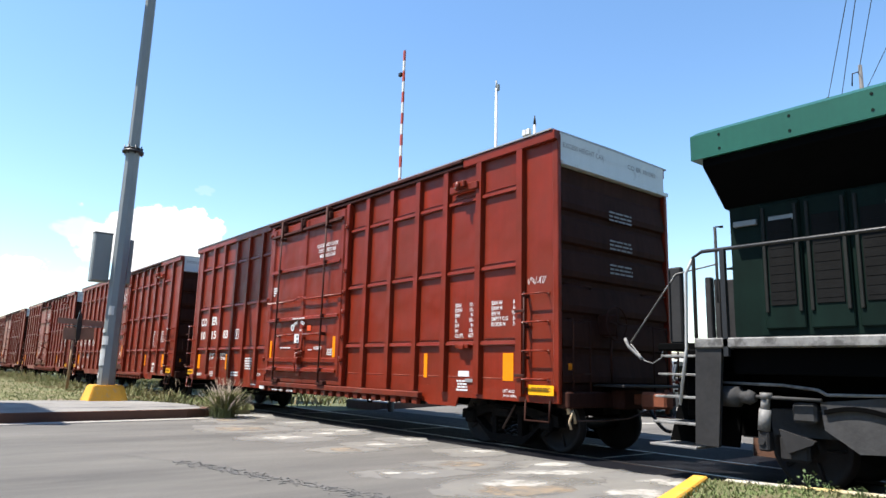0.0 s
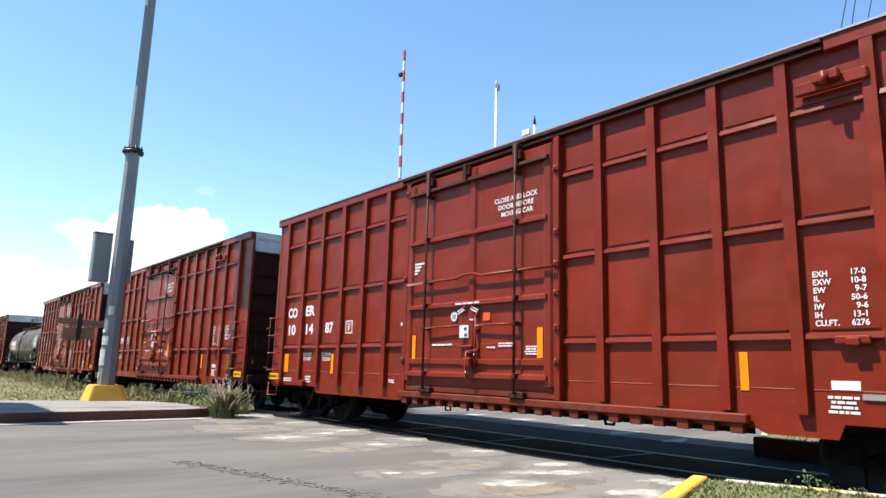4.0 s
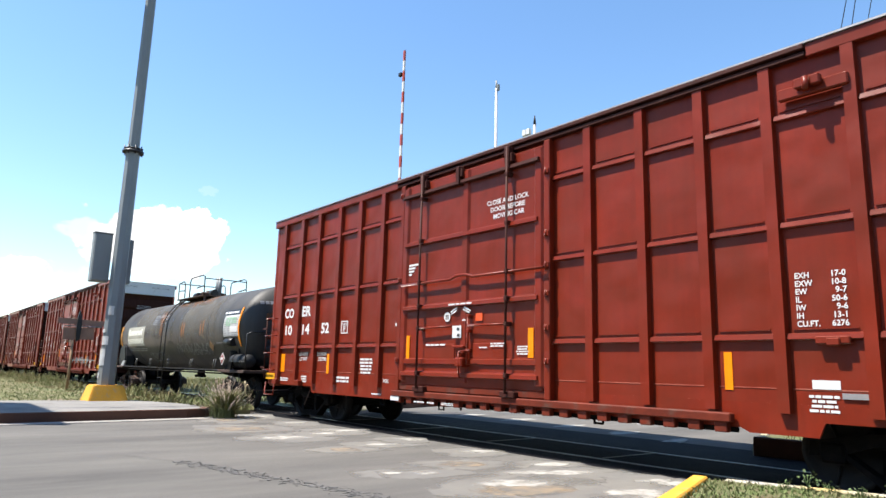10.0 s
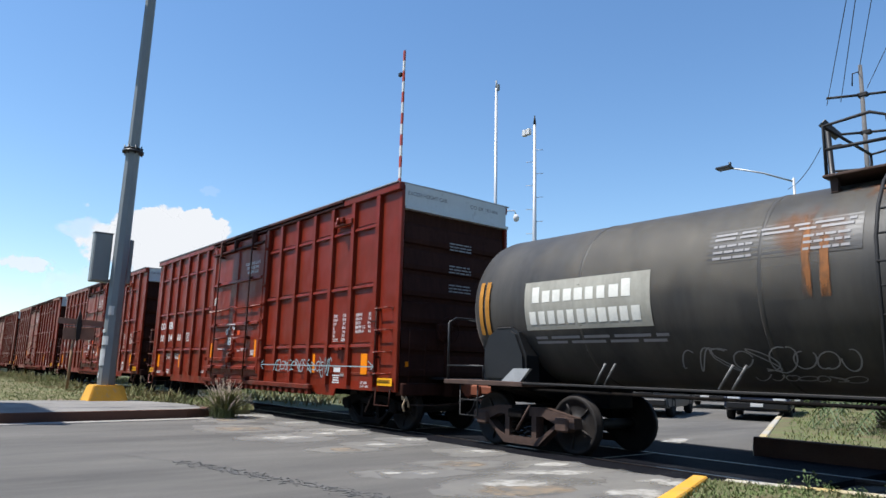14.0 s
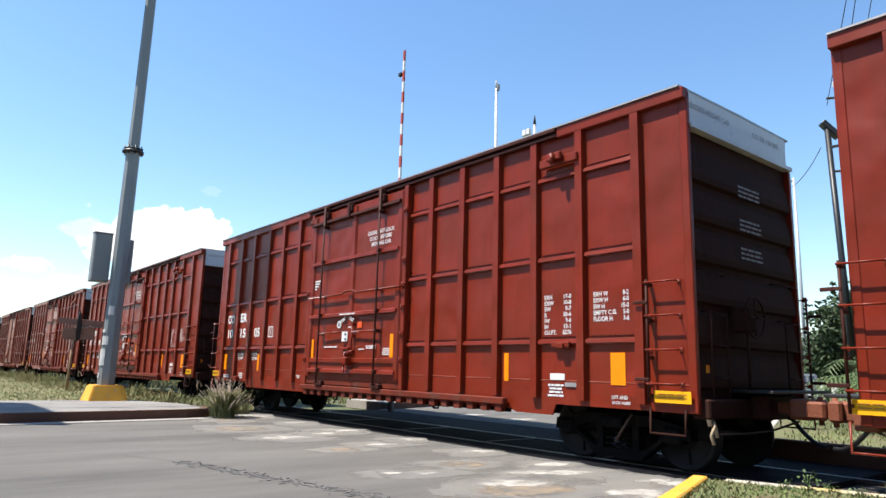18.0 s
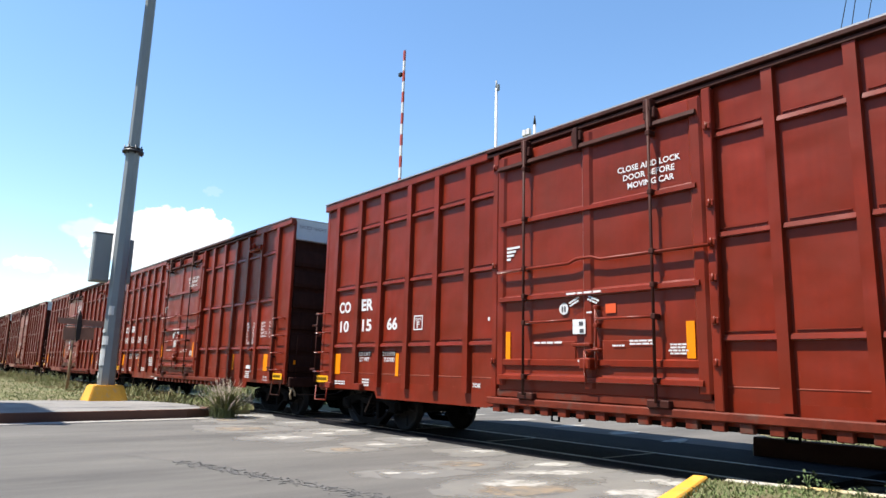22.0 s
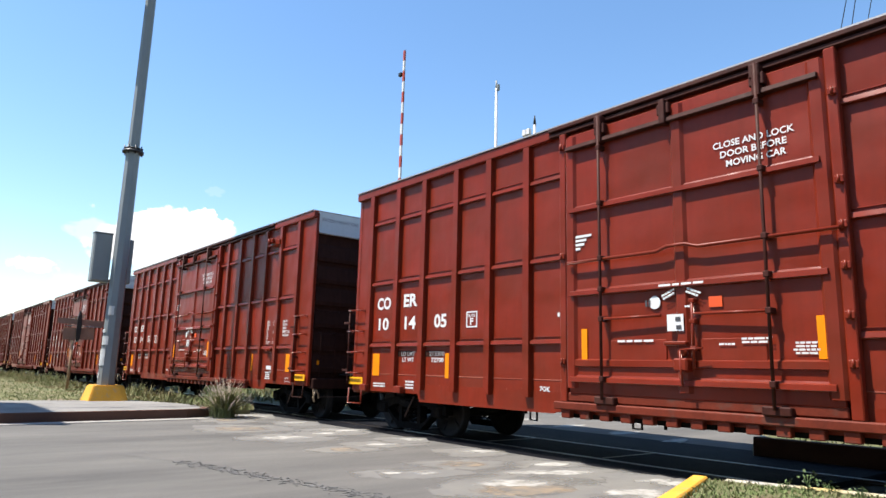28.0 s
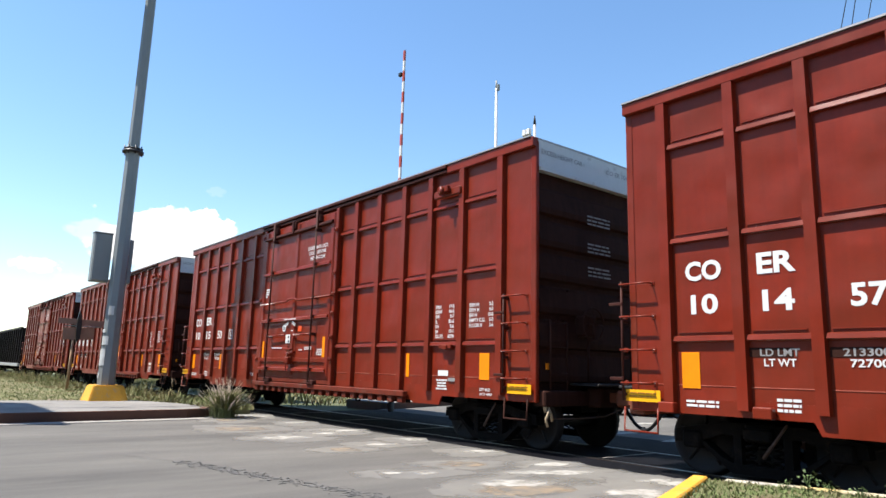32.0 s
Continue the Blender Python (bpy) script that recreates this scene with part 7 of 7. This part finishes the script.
def crossing_sign():
    t = thing("railway_sign", "two brown sign boards seen from behind on a leaning sun-bleached post", "railway sign", m=pose(-31.0, 5.95, 0.08))
    bm = bmesh.new()
    rod(bm, (0, -0.14, -0.1), (0, -0.14, 2.0), 0.055, 0.05, 8)
    part("post", bm, TIMBER, t, "sun-bleached timber post")
    bm = bmesh.new()
    prism(bm, [(-0.02, 1.9), (0.10, 2.05), (0.13, 2.6), (0.09, 3.0), (0.0, 3.22), (-0.05, 2.9), (-0.06, 2.4)], -0.05, 0.05, "x")
    part("post_stay", bm, BLACK, t, "black upper end of the post")
    for y0, y1, z0, z1, tilt in ((-0.76, 1.02, 2.62, 2.86, -2.0), (-0.52, 0.64, 2.02, 2.52, 2.0)):
        bm = bmesh.new()
        bevelled(bm, -0.012, 0.012, (y0 - y1) / 2, (y1 - y0) / 2, (z0 - z1) / 2, (z1 - z0) / 2, 0.004)
        part("sign_board", bm, SIGN_BROWN, t, "dull brown back of the sign board", pose(-0.07, (y0 + y1) / 2, (z0 + z1) / 2, tilt, 0, 0))
    bm = bmesh.new()
    bevelled(bm, -0.05, 0.0, -0.5, 0.9, 2.55, 2.59, 0.006)
    part("sign_bracket", bm, POLE_GREY, t)
    return t


crossing_sign()


def gate_arm():
    t = thing("crossing_gate", "raised red and white striped barrier arm of the level crossing", "crossing gate", m=pose(-16.68, 11.74, 0))
    bm = bmesh.new()
    rod(bm, (0, 0, 0), (0, 0, 2.2), 0.09, seg=12)
    part("mast", bm, POLE_LIGHT, t)
    bm = bmesh.new()
    bevelled(bm, -0.25, 0.25, -0.2, 0.2, 0.8, 1.4, 0.03)
    bevelled(bm, -0.1, 0.12, -0.3, -0.1, 3.3, 4.6, 0.03)
    part("mechanism", bm, BLACK, t)
    bm = bmesh.new()
    tube(bm, [(-0.2, -0.15, 3.9), (0.9, 0.1, 4.1)], 0.02)
    part("stay", bm, SILVER, t)
    z, i = 1.4, 0
    while z < 11.3:
        bm = bmesh.new()
        h = 0.36
        w = 0.07 - 0.003 * (z - 1.4)
        bevelled(bm, -w, w, -0.03, 0.03, z, z + h - 0.002, 0.008)
        part("arm_band", bm, (WHITE, RED)[i % 2], t, ("white band", "red band")[i % 2])
        z += h
        i += 1
    for zz in (6.4, 10.6):
        bm = bmesh.new()
        bevelled(bm, -0.2, -0.06, -0.09, 0.02, zz, zz + 0.13, 0.02)
        part("arm_lamp", bm, BLACK, t, "small dark lamp housing")
    return t


gate_arm()


def camera_mast():
    t = thing("camera_mast", "slim white mast with a small head and a curved side arm", "mast", m=pose(-20.2, 19.3, 0))
    bm = bmesh.new()
    rod(bm, (0, 0, 0), (-0.08, 0, 13.6), 0.085, 0.06, 10)
    part("pole", bm, POLE_LIGHT, t)
    bm = bmesh.new()
    bevelled(bm, -0.02, 0.10, -0.07, 0.07, 13.45, 13.75, 0.03)
    rod(bm, (-0.08, 0, 13.5), (-0.08, 0, 13.95), 0.04, seg=8)
    part("head", bm, BOX_GREY, t)
    bm = bmesh.new()
    tube(bm, [(0, 0, 7.6), (0.3, 0.25, 8.0), (0.6, 0.5, 8.0), (0.66, 0.55, 7.8)], 0.03)
    lathe(bm, [(7.5, 0.0001), (7.56, 0.10), (7.7, 0.13), (7.82, 0.08)], (0.66, 0.55, 0), 14, "z")
    part("dome", bm, WHITE, t)
    bm = bmesh.new()
    bevelled(bm, -0.35, -0.1, -0.2, 0.1, 5.9, 6.5, 0.02)
    part("box", bm, BOX_GREY, t)
    return t


camera_mast()


def peg_mast():
    t = thing("peg_mast", "tall grey mast with climbing pegs and two small floodlights", "mast", m=pose(-27.2, 29.2, 0))
    bm = bmesh.new()
    rod(bm, (0, 0, 0), (0, 0, 16.4), 0.17, 0.09, 10)
    part("pole", bm, POLE_LIGHT, t)
    for k in range(16):
        bm = bmesh.new()
        z = 3.5 + k * 0.75
        s = 1 if k % 2 else -1
        rod(bm, (0, 0, z), (s * 0.42, s * 0.3, z), 0.02, seg=5)
        part("peg", bm, SILVER, t)
    for dx in (-0.62, -0.3):
        bm = bmesh.new()
        bevelled(bm, dx - 0.15, dx + 0.15, -0.35, -0.1, 15.75, 16.15, 0.03)
        part("floodlight", bm, WHITE, t)
    bm = bmesh.new()
    rod(bm, (0, 0, 16.4), (0, 0, 17.0), 0.1, 0.03, 8)
    part("tip", bm, LOCO_GREY, t)
    return t


peg_mast()


def street_light():
    t = thing("street_lamp", "grey street lamp with a long arm and flat head", "street lamp", m=pose(-15.27, 36.9, 0.55))
    bm = bmesh.new()
    rod(bm, (0, 0, -0.45), (0, 0, 11.5), 0.11, 0.07, 10)
    part("pole", bm, POLE_LIGHT, t)
    bm = bmesh.new()
    tube(bm, [(0, 0, 11.3), (-1.3, -0.8, 11.9), (-2.6, -1.5, 12.3)], 0.05, 7)
    part("arm", bm, POLE_LIGHT, t)
    bm = bmesh.new()
    bevelled(bm, -3.35, -2.55, -2.05, -1.5, 12.25, 12.4, 0.03)
    rod(bm, (-2.7, -1.6, 12.4), (-2.7, -1.6, 12.65), 0.08)
    part("lamp_head", bm, BLACK, t)
    return t


street_light()


def dark_lamp_post():
    t = thing("floodlight_post", "black post with a slanted floodlight head", "street lamp", m=pose(-10.38, 28.6, 0.25))
    bm = bmesh.new()
    rod(bm, (0.25, 0.2, -0.3), (0, 0, 11.2), 0.13, 0.11, 10)
    part("post", bm, BLACK, t)
    bm = bmesh.new()
    sub = bmesh.new()
    bevelled(sub, -0.15, 0.75, -0.2, 0.2, -0.1, 0.12, 0.03)
    join(bm, sub, pose(-0.1, 0, 11.35, 0, 48, 40))
    bevelled(bm, 0, 0.5, -0.05, 0.05, 10.3, 10.4, 0.02)
    part("lamp_head", bm, BLACK, t)
    return t


dark_lamp_post()


def utility_pole():
    t = thing("utility_pole", "grey concrete utility pole with three crossarms", "utility pole", m=pose(-10.5, 33.4, 0))
    bm = bmesh.new()
    rod(bm, (-0.16, -0.19, 0), (0, 0, 15.8), 0.15, 0.085, 10)
    part("pole", bm, material("weathered_concrete_pole", (0.13, 0.125, 0.122), 0.8, vary=0.15, scale=3), t)
    for z in (14.33, 12.5, 10.75):
        bm = bmesh.new()
        for s in (-1, 1):
            tube(bm, [(0.05, 0, z), (s * 1.3, s * 0.7, z + 0.02)], 0.06, 6)
        bevelled(bm, -0.2, 0.22, -0.14, 0.14, z - 0.1, z + 0.1, 0.03)
        part("crossarm", bm, LOCO_GREY, t)
    bm = bmesh.new()
    tube(bm, [(0, 0, 15.5), (-0.35, 0, 15.5), (-0.4, 0, 14.9)], 0.03)
    part("bracket", bm, LOCO_GREY, t)
    return t


utility_pole()


def h_pole(x, y, h):
    t = thing("power_pole", "dark power pole with stacked crossarms", "power pole", "power poles behind the track", m=pose(x, y, 0))
    bm = bmesh.new()
    rod(bm, (0, 0, 0), (0, 0, h), 0.18, 0.13, 8)
    part("pole", bm, LOCO_GREY, t)
    for z, w in ((h - 1.6, 1.5), (h - 2.6, 1.2), (h - 3.3, 1.4)):
        bm = bmesh.new()
        bevelled(bm, -0.08, 0.08, -w, w, z - 0.08, z + 0.08, 0.02)
        part("crossarm", bm, LOCO_GREY, t)
    bm = bmesh.new()
    bevelled(bm, 0.0, 0.5, -0.9, -0.3, h - 3.2, h - 2.4, 0.05)
    bevelled(bm, 0.0, 0.5, 0.3, 0.9, h - 3.2, h - 2.4, 0.05)
    part("transformer", bm, LOCO_GREY, t)


h_pole(-53.0, 28.4, 12.6)


def post_black():
    t = thing("bollard_lamp", "short black lamp post near the crossing gate", "lamp post", m=pose(-20.9, 14.1, 0))
    bm = bmesh.new()
    rod(bm, (0, 0, 0), (0, 0, 5.2), 0.08, 0.07, 8)
    rod(bm, (0, 0, 4.6), (0, 0, 6.0), 0.11, 0.10, 8)
    part("post", bm, BLACK, t)


post_black()


def wire(a, b, sag, r, label):
    a, b = Vector(a), Vector(b)
    bm = bmesh.new()
    pts = []
    for k in range(25):
        s = k / 24
        p = a.lerp(b, s)
        p.z -= sag * 4 * s * (1 - s)
        pts.append(p)
    tube(bm, pts, r, 5)
    tagged(new("overhead_wire", mesh_of("overhead_wire", bm, WIRE)), label, "cable", "overhead wires")


for a, b, sag in (((-11.8, 32.7, 14.0), (-0.25, 8.2, 15.5), 0.0), ((-11.3, 33.0, 14.1), (-0.6, 8.25, 15.3), 0.0), ((-10.6, 33.4, 15.4), (0.04, 8.2, 15.8), 0.0),
                  ((-10.3, 33.4, 14.6), (1.8, 9.9, 14.0), 0.0), ((-10.6, 28.4, 10.6), (-15.5, 36.6, 11.4), 0.3), ((-11.8, 32.7, 12.2), (-11.8, 32.75, 10.4), 0.0)):
    wire(a, b, sag, 0.016, "thin dark overhead wire")


# ---------------------------------------------------------------- vehicles that wait beyond the track
def build_car(x, y, yaw, paint, label, length=4.5, width=1.8, height=1.7, nose=1.05):
    t = thing("car", label, "car", "cars waiting beyond the crossing", m=pose(x, y, 0, 0, 0, yaw))
    L2, W2 = length / 2, width / 2
    bm = bmesh.new()
    sub = bmesh.new()
    prism(sub, [(-L2, 0.42), (-L2, 0.95), (-L2 + 0.1, 1.05), (L2 - 1.1, 1.08), (L2 - 0.15, nose - 0.12), (L2, nose - 0.3), (L2, 0.36), (L2 - 0.2, 0.28), (-L2 + 0.2, 0.28)], -W2, W2, "y")
    bmesh.ops.bevel(sub, geom=sub.edges[:], offset=0.05, segments=2, affect="EDGES")
    join(bm, sub)
    sub = bmesh.new()
    prism(sub, [(-L2 + 0.12, 1.0), (-L2 + 0.35, height - 0.06), (-L2 + 0.6, height), (L2 - 2.2, height), (L2 - 1.95, height - 0.06), (L2 - 1.15, 1.04)], -W2 + 0.1, W2 - 0.1, "y")
    bmesh.ops.bevel(sub, geom=sub.edges[:], offset=0.05, segments=2, affect="EDGES")
    join(bm, sub)
    body = part("body", bm, paint, t)
    bm = bmesh.new()
    n = Vector((L2 - 1.15 - (L2 - 1.95), 0, 1.04 - height + 0.06))
    a, b = Vector((L2 - 1.90, 0, height - 0.12)), Vector((L2 - 1.22, 0, 1.12))
    off = Vector((0.03, 0, 0.03))
    bm.faces.new([bm.verts.new(p + off) for p in (a + Vector((0, -W2 + 0.2, 0)), b + Vector((0, -W2 + 0.16, 0)), b + Vector((0, W2 - 0.16, 0)), a + Vector((0, W2 - 0.2, 0)))])
    part("windscreen", bm, GLASS, t)
    for s in (-1, 1):
        bm = bmesh.new()
        yy = s * (W2 - 0.09)
        prism(bm, [(-L2 + 0.42, 1.12), (-L2 + 0.55, height - 0.14), (L2 - 2.15, height - 0.14), (L2 - 1.45, 1.12)], yy - 0.006, yy + 0.006, "y")
        part("side_window", bm, GLASS, t)
        bm = bmesh.new()
        bevelled(bm, L2 - 0.12, L2 + 0.02, s * (W2 - 0.28) - 0.18, s * (W2 - 0.28) + 0.18, nose - 0.38, nose - 0.2, 0.03)
        part("headlight", bm, LAMP_GLASS, t)
        bm = bmesh.new()
        bevelled(bm, L2 - 1.35, L2 - 1.2, s * (W2 + 0.08) - 0.09, s * (W2 + 0.08) + 0.09, 1.08, 1.22, 0.03)
        part("mirror", bm, BLACK, t)
        for wx in (-L2 + 0.85, L2 - 0.85):
            bm = bmesh.new()
            lathe(bm, [(-0.10, 0.2), (-0.11, 0.30), (-0.08, 0.33), (0.08, 0.33), (0.11, 0.30), (0.10, 0.2)], (0, 0, 0), 20, "y")
            wheel = part("wheel", bm, TYRE, t, m=pose(wx, s * (W2 - 0.10), 0.33))
            bm = bmesh.new()
            lathe(bm, [(-0.08, 0.0001), (-0.09, 0.2), (0.09, 0.2), (0.08, 0.0001)], (0, 0, 0), 16, "y")
            part("rim", bm, SILVER, wheel)
    bm = bmesh.new()
    bevelled(bm, L2 - 0.06, L2 + 0.06, -W2 + 0.06, W2 - 0.06, 0.34, 0.56, 0.04)
    bevelled(bm, L2 - 0.04, L2 + 0.01, -0.5, 0.5, 0.62, nose - 0.34, 0.02)
    part("bumper", bm, BLACK, t)
    bm = bmesh.new()
    bevelled(bm, L2 + 0.06, L2 + 0.075, -0.17, 0.17, 0.42, 0.52, 0.005)
    part("plate_blank", bm, WHITE, t)
    return t


build_car(-13.4, 20.3, -69, CAR_GREY, "dark grey estate car waiting beyond the track", 4.7, 1.85, 1.75, 1.1)
build_car(-10.7, 22.3, -68, CAR_BLUE, "dark blue car waiting beyond the track", 4.5, 1.8, 1.55, 0.95)
build_car(-17.3, 23.2, -69, CAR_WHITE, "white van waiting beyond the track", 4.9, 1.9, 2.0, 1.2)
build_car(-15.6, 28.0, -68, CAR_WHITE, "white car waiting further back", 4.5, 1.8, 1.5, 0.95)
build_car(-12.9, 30.0, -68, CAR_GREY, "grey car waiting further back", 4.5, 1.8, 1.5, 0.95)
build_car(-27.5, 19.5, 20, CAR_WHITE, "white van parked beside the far pavement", 5.2, 1.95, 2.1, 1.2)

# low pale wall and houses beyond the road
bm = bmesh.new()
box(bm, -62, -28, 33.0, 33.3, -0.1, 2.3)
setting("wall_far", bm, PLASTER, "long sunlit white plaster wall", "wall")


def house(x, y, w, d, h, mat, label):
    t = thing("house", label, "house", "low houses in the distance", m=pose(x, y, -0.12))
    bm = bmesh.new()
    box(bm, -w / 2, w / 2, -d / 2, d / 2, 0, h)
    part("wall", bm, mat, t)
    bm = bmesh.new()
    bevelled(bm, -w / 2 - 0.15, w / 2 + 0.15, -d / 2 - 0.15, d / 2 + 0.15, h, h + 0.3, 0.03)
    part("roof", bm, CONCRETE, t)
    for k in range(3):
        bm = bmesh.new()
        bevelled(bm, -w / 3 + k * w / 3 - 0.6, -w / 3 + k * w / 3 + 0.6, -d / 2 - 0.04, -d / 2 + 0.02, h * 0.35, h * 0.75, 0.02)
        part("window", bm, GLASS, t)


house(-27.5, 66.0, 9, 7, 3.2, PLASTER, "low white flat-roofed house")
house(-44.0, 80.0, 12, 8, 4.0, PLASTER, "low white flat-roofed house")
house(-36.0, 96.0, 10, 8, 3.0, CONCRETE, "low grey flat-roofed house")

# ---------------------------------------------------------------- clouds: soft backdrop sheets far away
def cloud_sheet(az, el, wide, tall, seed, dens, soft, dist=2200.0):
    """az: degrees left of +Y; el: degrees up."""
    a, e = radians(az), radians(el)
    c = Vector((-math.sin(a) * math.cos(e), math.cos(a) * math.cos(e), math.sin(e))) * dist
    w, h = dist * math.tan(radians(wide / 2)), dist * math.tan(radians(tall / 2))
    bm = bmesh.new()
    v = [bm.verts.new(p) for p in ((-w, -h, 0), (w, -h, 0), (w, h, 0), (-w, h, 0))]
    bm.faces.new(v)
    m = bpy.data.materials.new("cloud")
    m.use_nodes = True
    nt = m.node_tree
    N, K = nt.nodes.new, nt.links.new
    nt.nodes.remove(nt.nodes["Principled BSDF"])
    out = nt.nodes["Material Output"]
    tc, mp, n1 = N("ShaderNodeTexCoord"), N("ShaderNodeMapping"), N("ShaderNodeTexNoise")
    mp.inputs["Scale"].default_value = (1 / h, 1 / h, 1)
    mp.inputs["Location"].default_value = (seed * 3.7, seed * 1.3, 0)
    n1.inputs["Scale"].default_value, n1.inputs["Detail"].default_value, n1.inputs["Roughness"].default_value = 1.7, 8, 0.52
    K(tc.outputs["Object"], mp.inputs[0])
    K(mp.outputs[0], n1.inputs["Vector"])
    # body of the cloud: an ellipse with a flat foot, broken up by the noise
    sc = N("ShaderNodeMapping")
    sc.inputs["Scale"].default_value = (1 / w, 1 / h, 0)
    K(tc.outputs["Object"], sc.inputs[0])
    ln = N("ShaderNodeVectorMath")
    ln.operation = "LENGTH"
    K(sc.outputs[0], ln.inputs[0])
    inv = N("ShaderNodeMath")
    inv.operation, inv.inputs[1].default_value, inv.inputs[2].default_value = "MULTIPLY_ADD", -1.5, 1.3
    K(ln.outputs["Value"], inv.inputs[0])
    ad = N("ShaderNodeMath")
    ad.operation = "MULTIPLY_ADD"
    ad.inputs[1].default_value = 1.5
    K(n1.outputs["Fac"], ad.inputs[0])
    K(inv.outputs[0], ad.inputs[2])
    rp = N("ShaderNodeMapRange")
    rp.interpolation_type = "SMOOTHSTEP"
    rp.inputs[1].default_value, rp.inputs[2].default_value = 1.15 - soft, 1.15 + soft
    rp.inputs[4].default_value = dens
    K(ad.outputs[0], rp.inputs[0])
    em, tr, mx = N("ShaderNodeEmission"), N("ShaderNodeBsdfTransparent"), N("ShaderNodeMixShader")
    em.inputs[0].default_value, em.inputs[1].default_value = (1.0, 1.0, 1.0, 1), 0.58
    K(rp.outputs[0], mx.inputs[0])
    K(tr.outputs[0], mx.inputs[1])
    K(em.outputs[0], mx.inputs[2])
    K(mx.outputs[0], out.inputs["Surface"])
    ob = tagged(new("cloud", mesh_of("cloud", bm, m)), "white cumulus cloud low in the sky", "cloud", kind="structure")
    ob.matrix_basis = look(c, (0, 0, 0))
    return ob


def sky_at(px, py):
    """Azimuth and height of a place in the view, from the camera's own lens and turn."""
    f = 784 / math.tan(radians(66.97 / 2))
    d = EYE.to_3x3() @ Vector(((px - 784) / f, (441 - py) / f, -1))
    return math.degrees(math.atan2(-d.x, d.y)), math.degrees(math.atan2(d.z, math.hypot(d.x, d.y)))


CLOUDS = []
for px, py, w, h, s, dn, soft in ((285, 432, 17.0, 9.5, 1, 1.0, 0.05), (262, 405, 7.5, 5.6, 21, 1.0, 0.03), (352, 402, 6.5, 5.0, 1, 1.0, 0.03), (310, 415, 8.0, 5.2, 12, 1.0, 0.04),
                                  (215, 425, 8.0, 4.6, 11, 0.9, 0.12), (165, 408, 7.0, 2.6, 7, 0.4, 0.2), (50, 466, 5.0, 1.9, 2, 0.75, 0.13), (10, 530, 8.0, 3.0, 3, 0.12, 0.16),
                                  (190, 505, 13.0, 4.0, 4, 0.22, 0.16), (650, 505, 15.0, 7.0, 5, 1.0, 0.06), (372, 338, 2.2, 1.3, 6, 0.12, 0.14)):
    az, el = sky_at(px, py)
    CLOUDS.append((cloud_sheet(az, el, w, h, s, dn, soft), az, el))


# ---------------------------------------------------------------- what moves
def motions():
    times = TRAVEL_T
    trains = [(c, BOXCAR_AT[n]) for n, c in enumerate(BOXCARS)]
    trains += [(TANK, TANK_AT), (LOCO, LOCO_AT)] + [(g, GONDOLA_AT + 16.9 * i) for i, g in enumerate(GONDOLAS)]
    for cloud, az, el in CLOUDS:        # the wind carries the clouds slowly to the right
        rows = []
        for t, drift in ((0.0, 0.4), (32.0, -0.5)):
            a, e = radians(az + drift), radians(el)
            rows.append((t, look(Vector((-math.sin(a) * math.cos(e), math.cos(a) * math.cos(e), math.sin(e))) * 2200.0, (0, 0, 0))))
        walk(cloud, rows)
    turns = [i * 0.1 for i in range(321)]
    for vehicle, back in trains:
        walk(vehicle, [(t, pose(travelled(t) - back, TRACK_Y, 0)) for t in times])
        for ob in vehicle.children_recursive:
            if ob.name.startswith("wheelset"):
                x, z = ob.location.x, ob.location.z
                walk(ob, [(t, pose(x, 0, z, 0, math.degrees(travelled(t) / R_WHEEL) % 360.0, 0)) for t in turns])


motions()
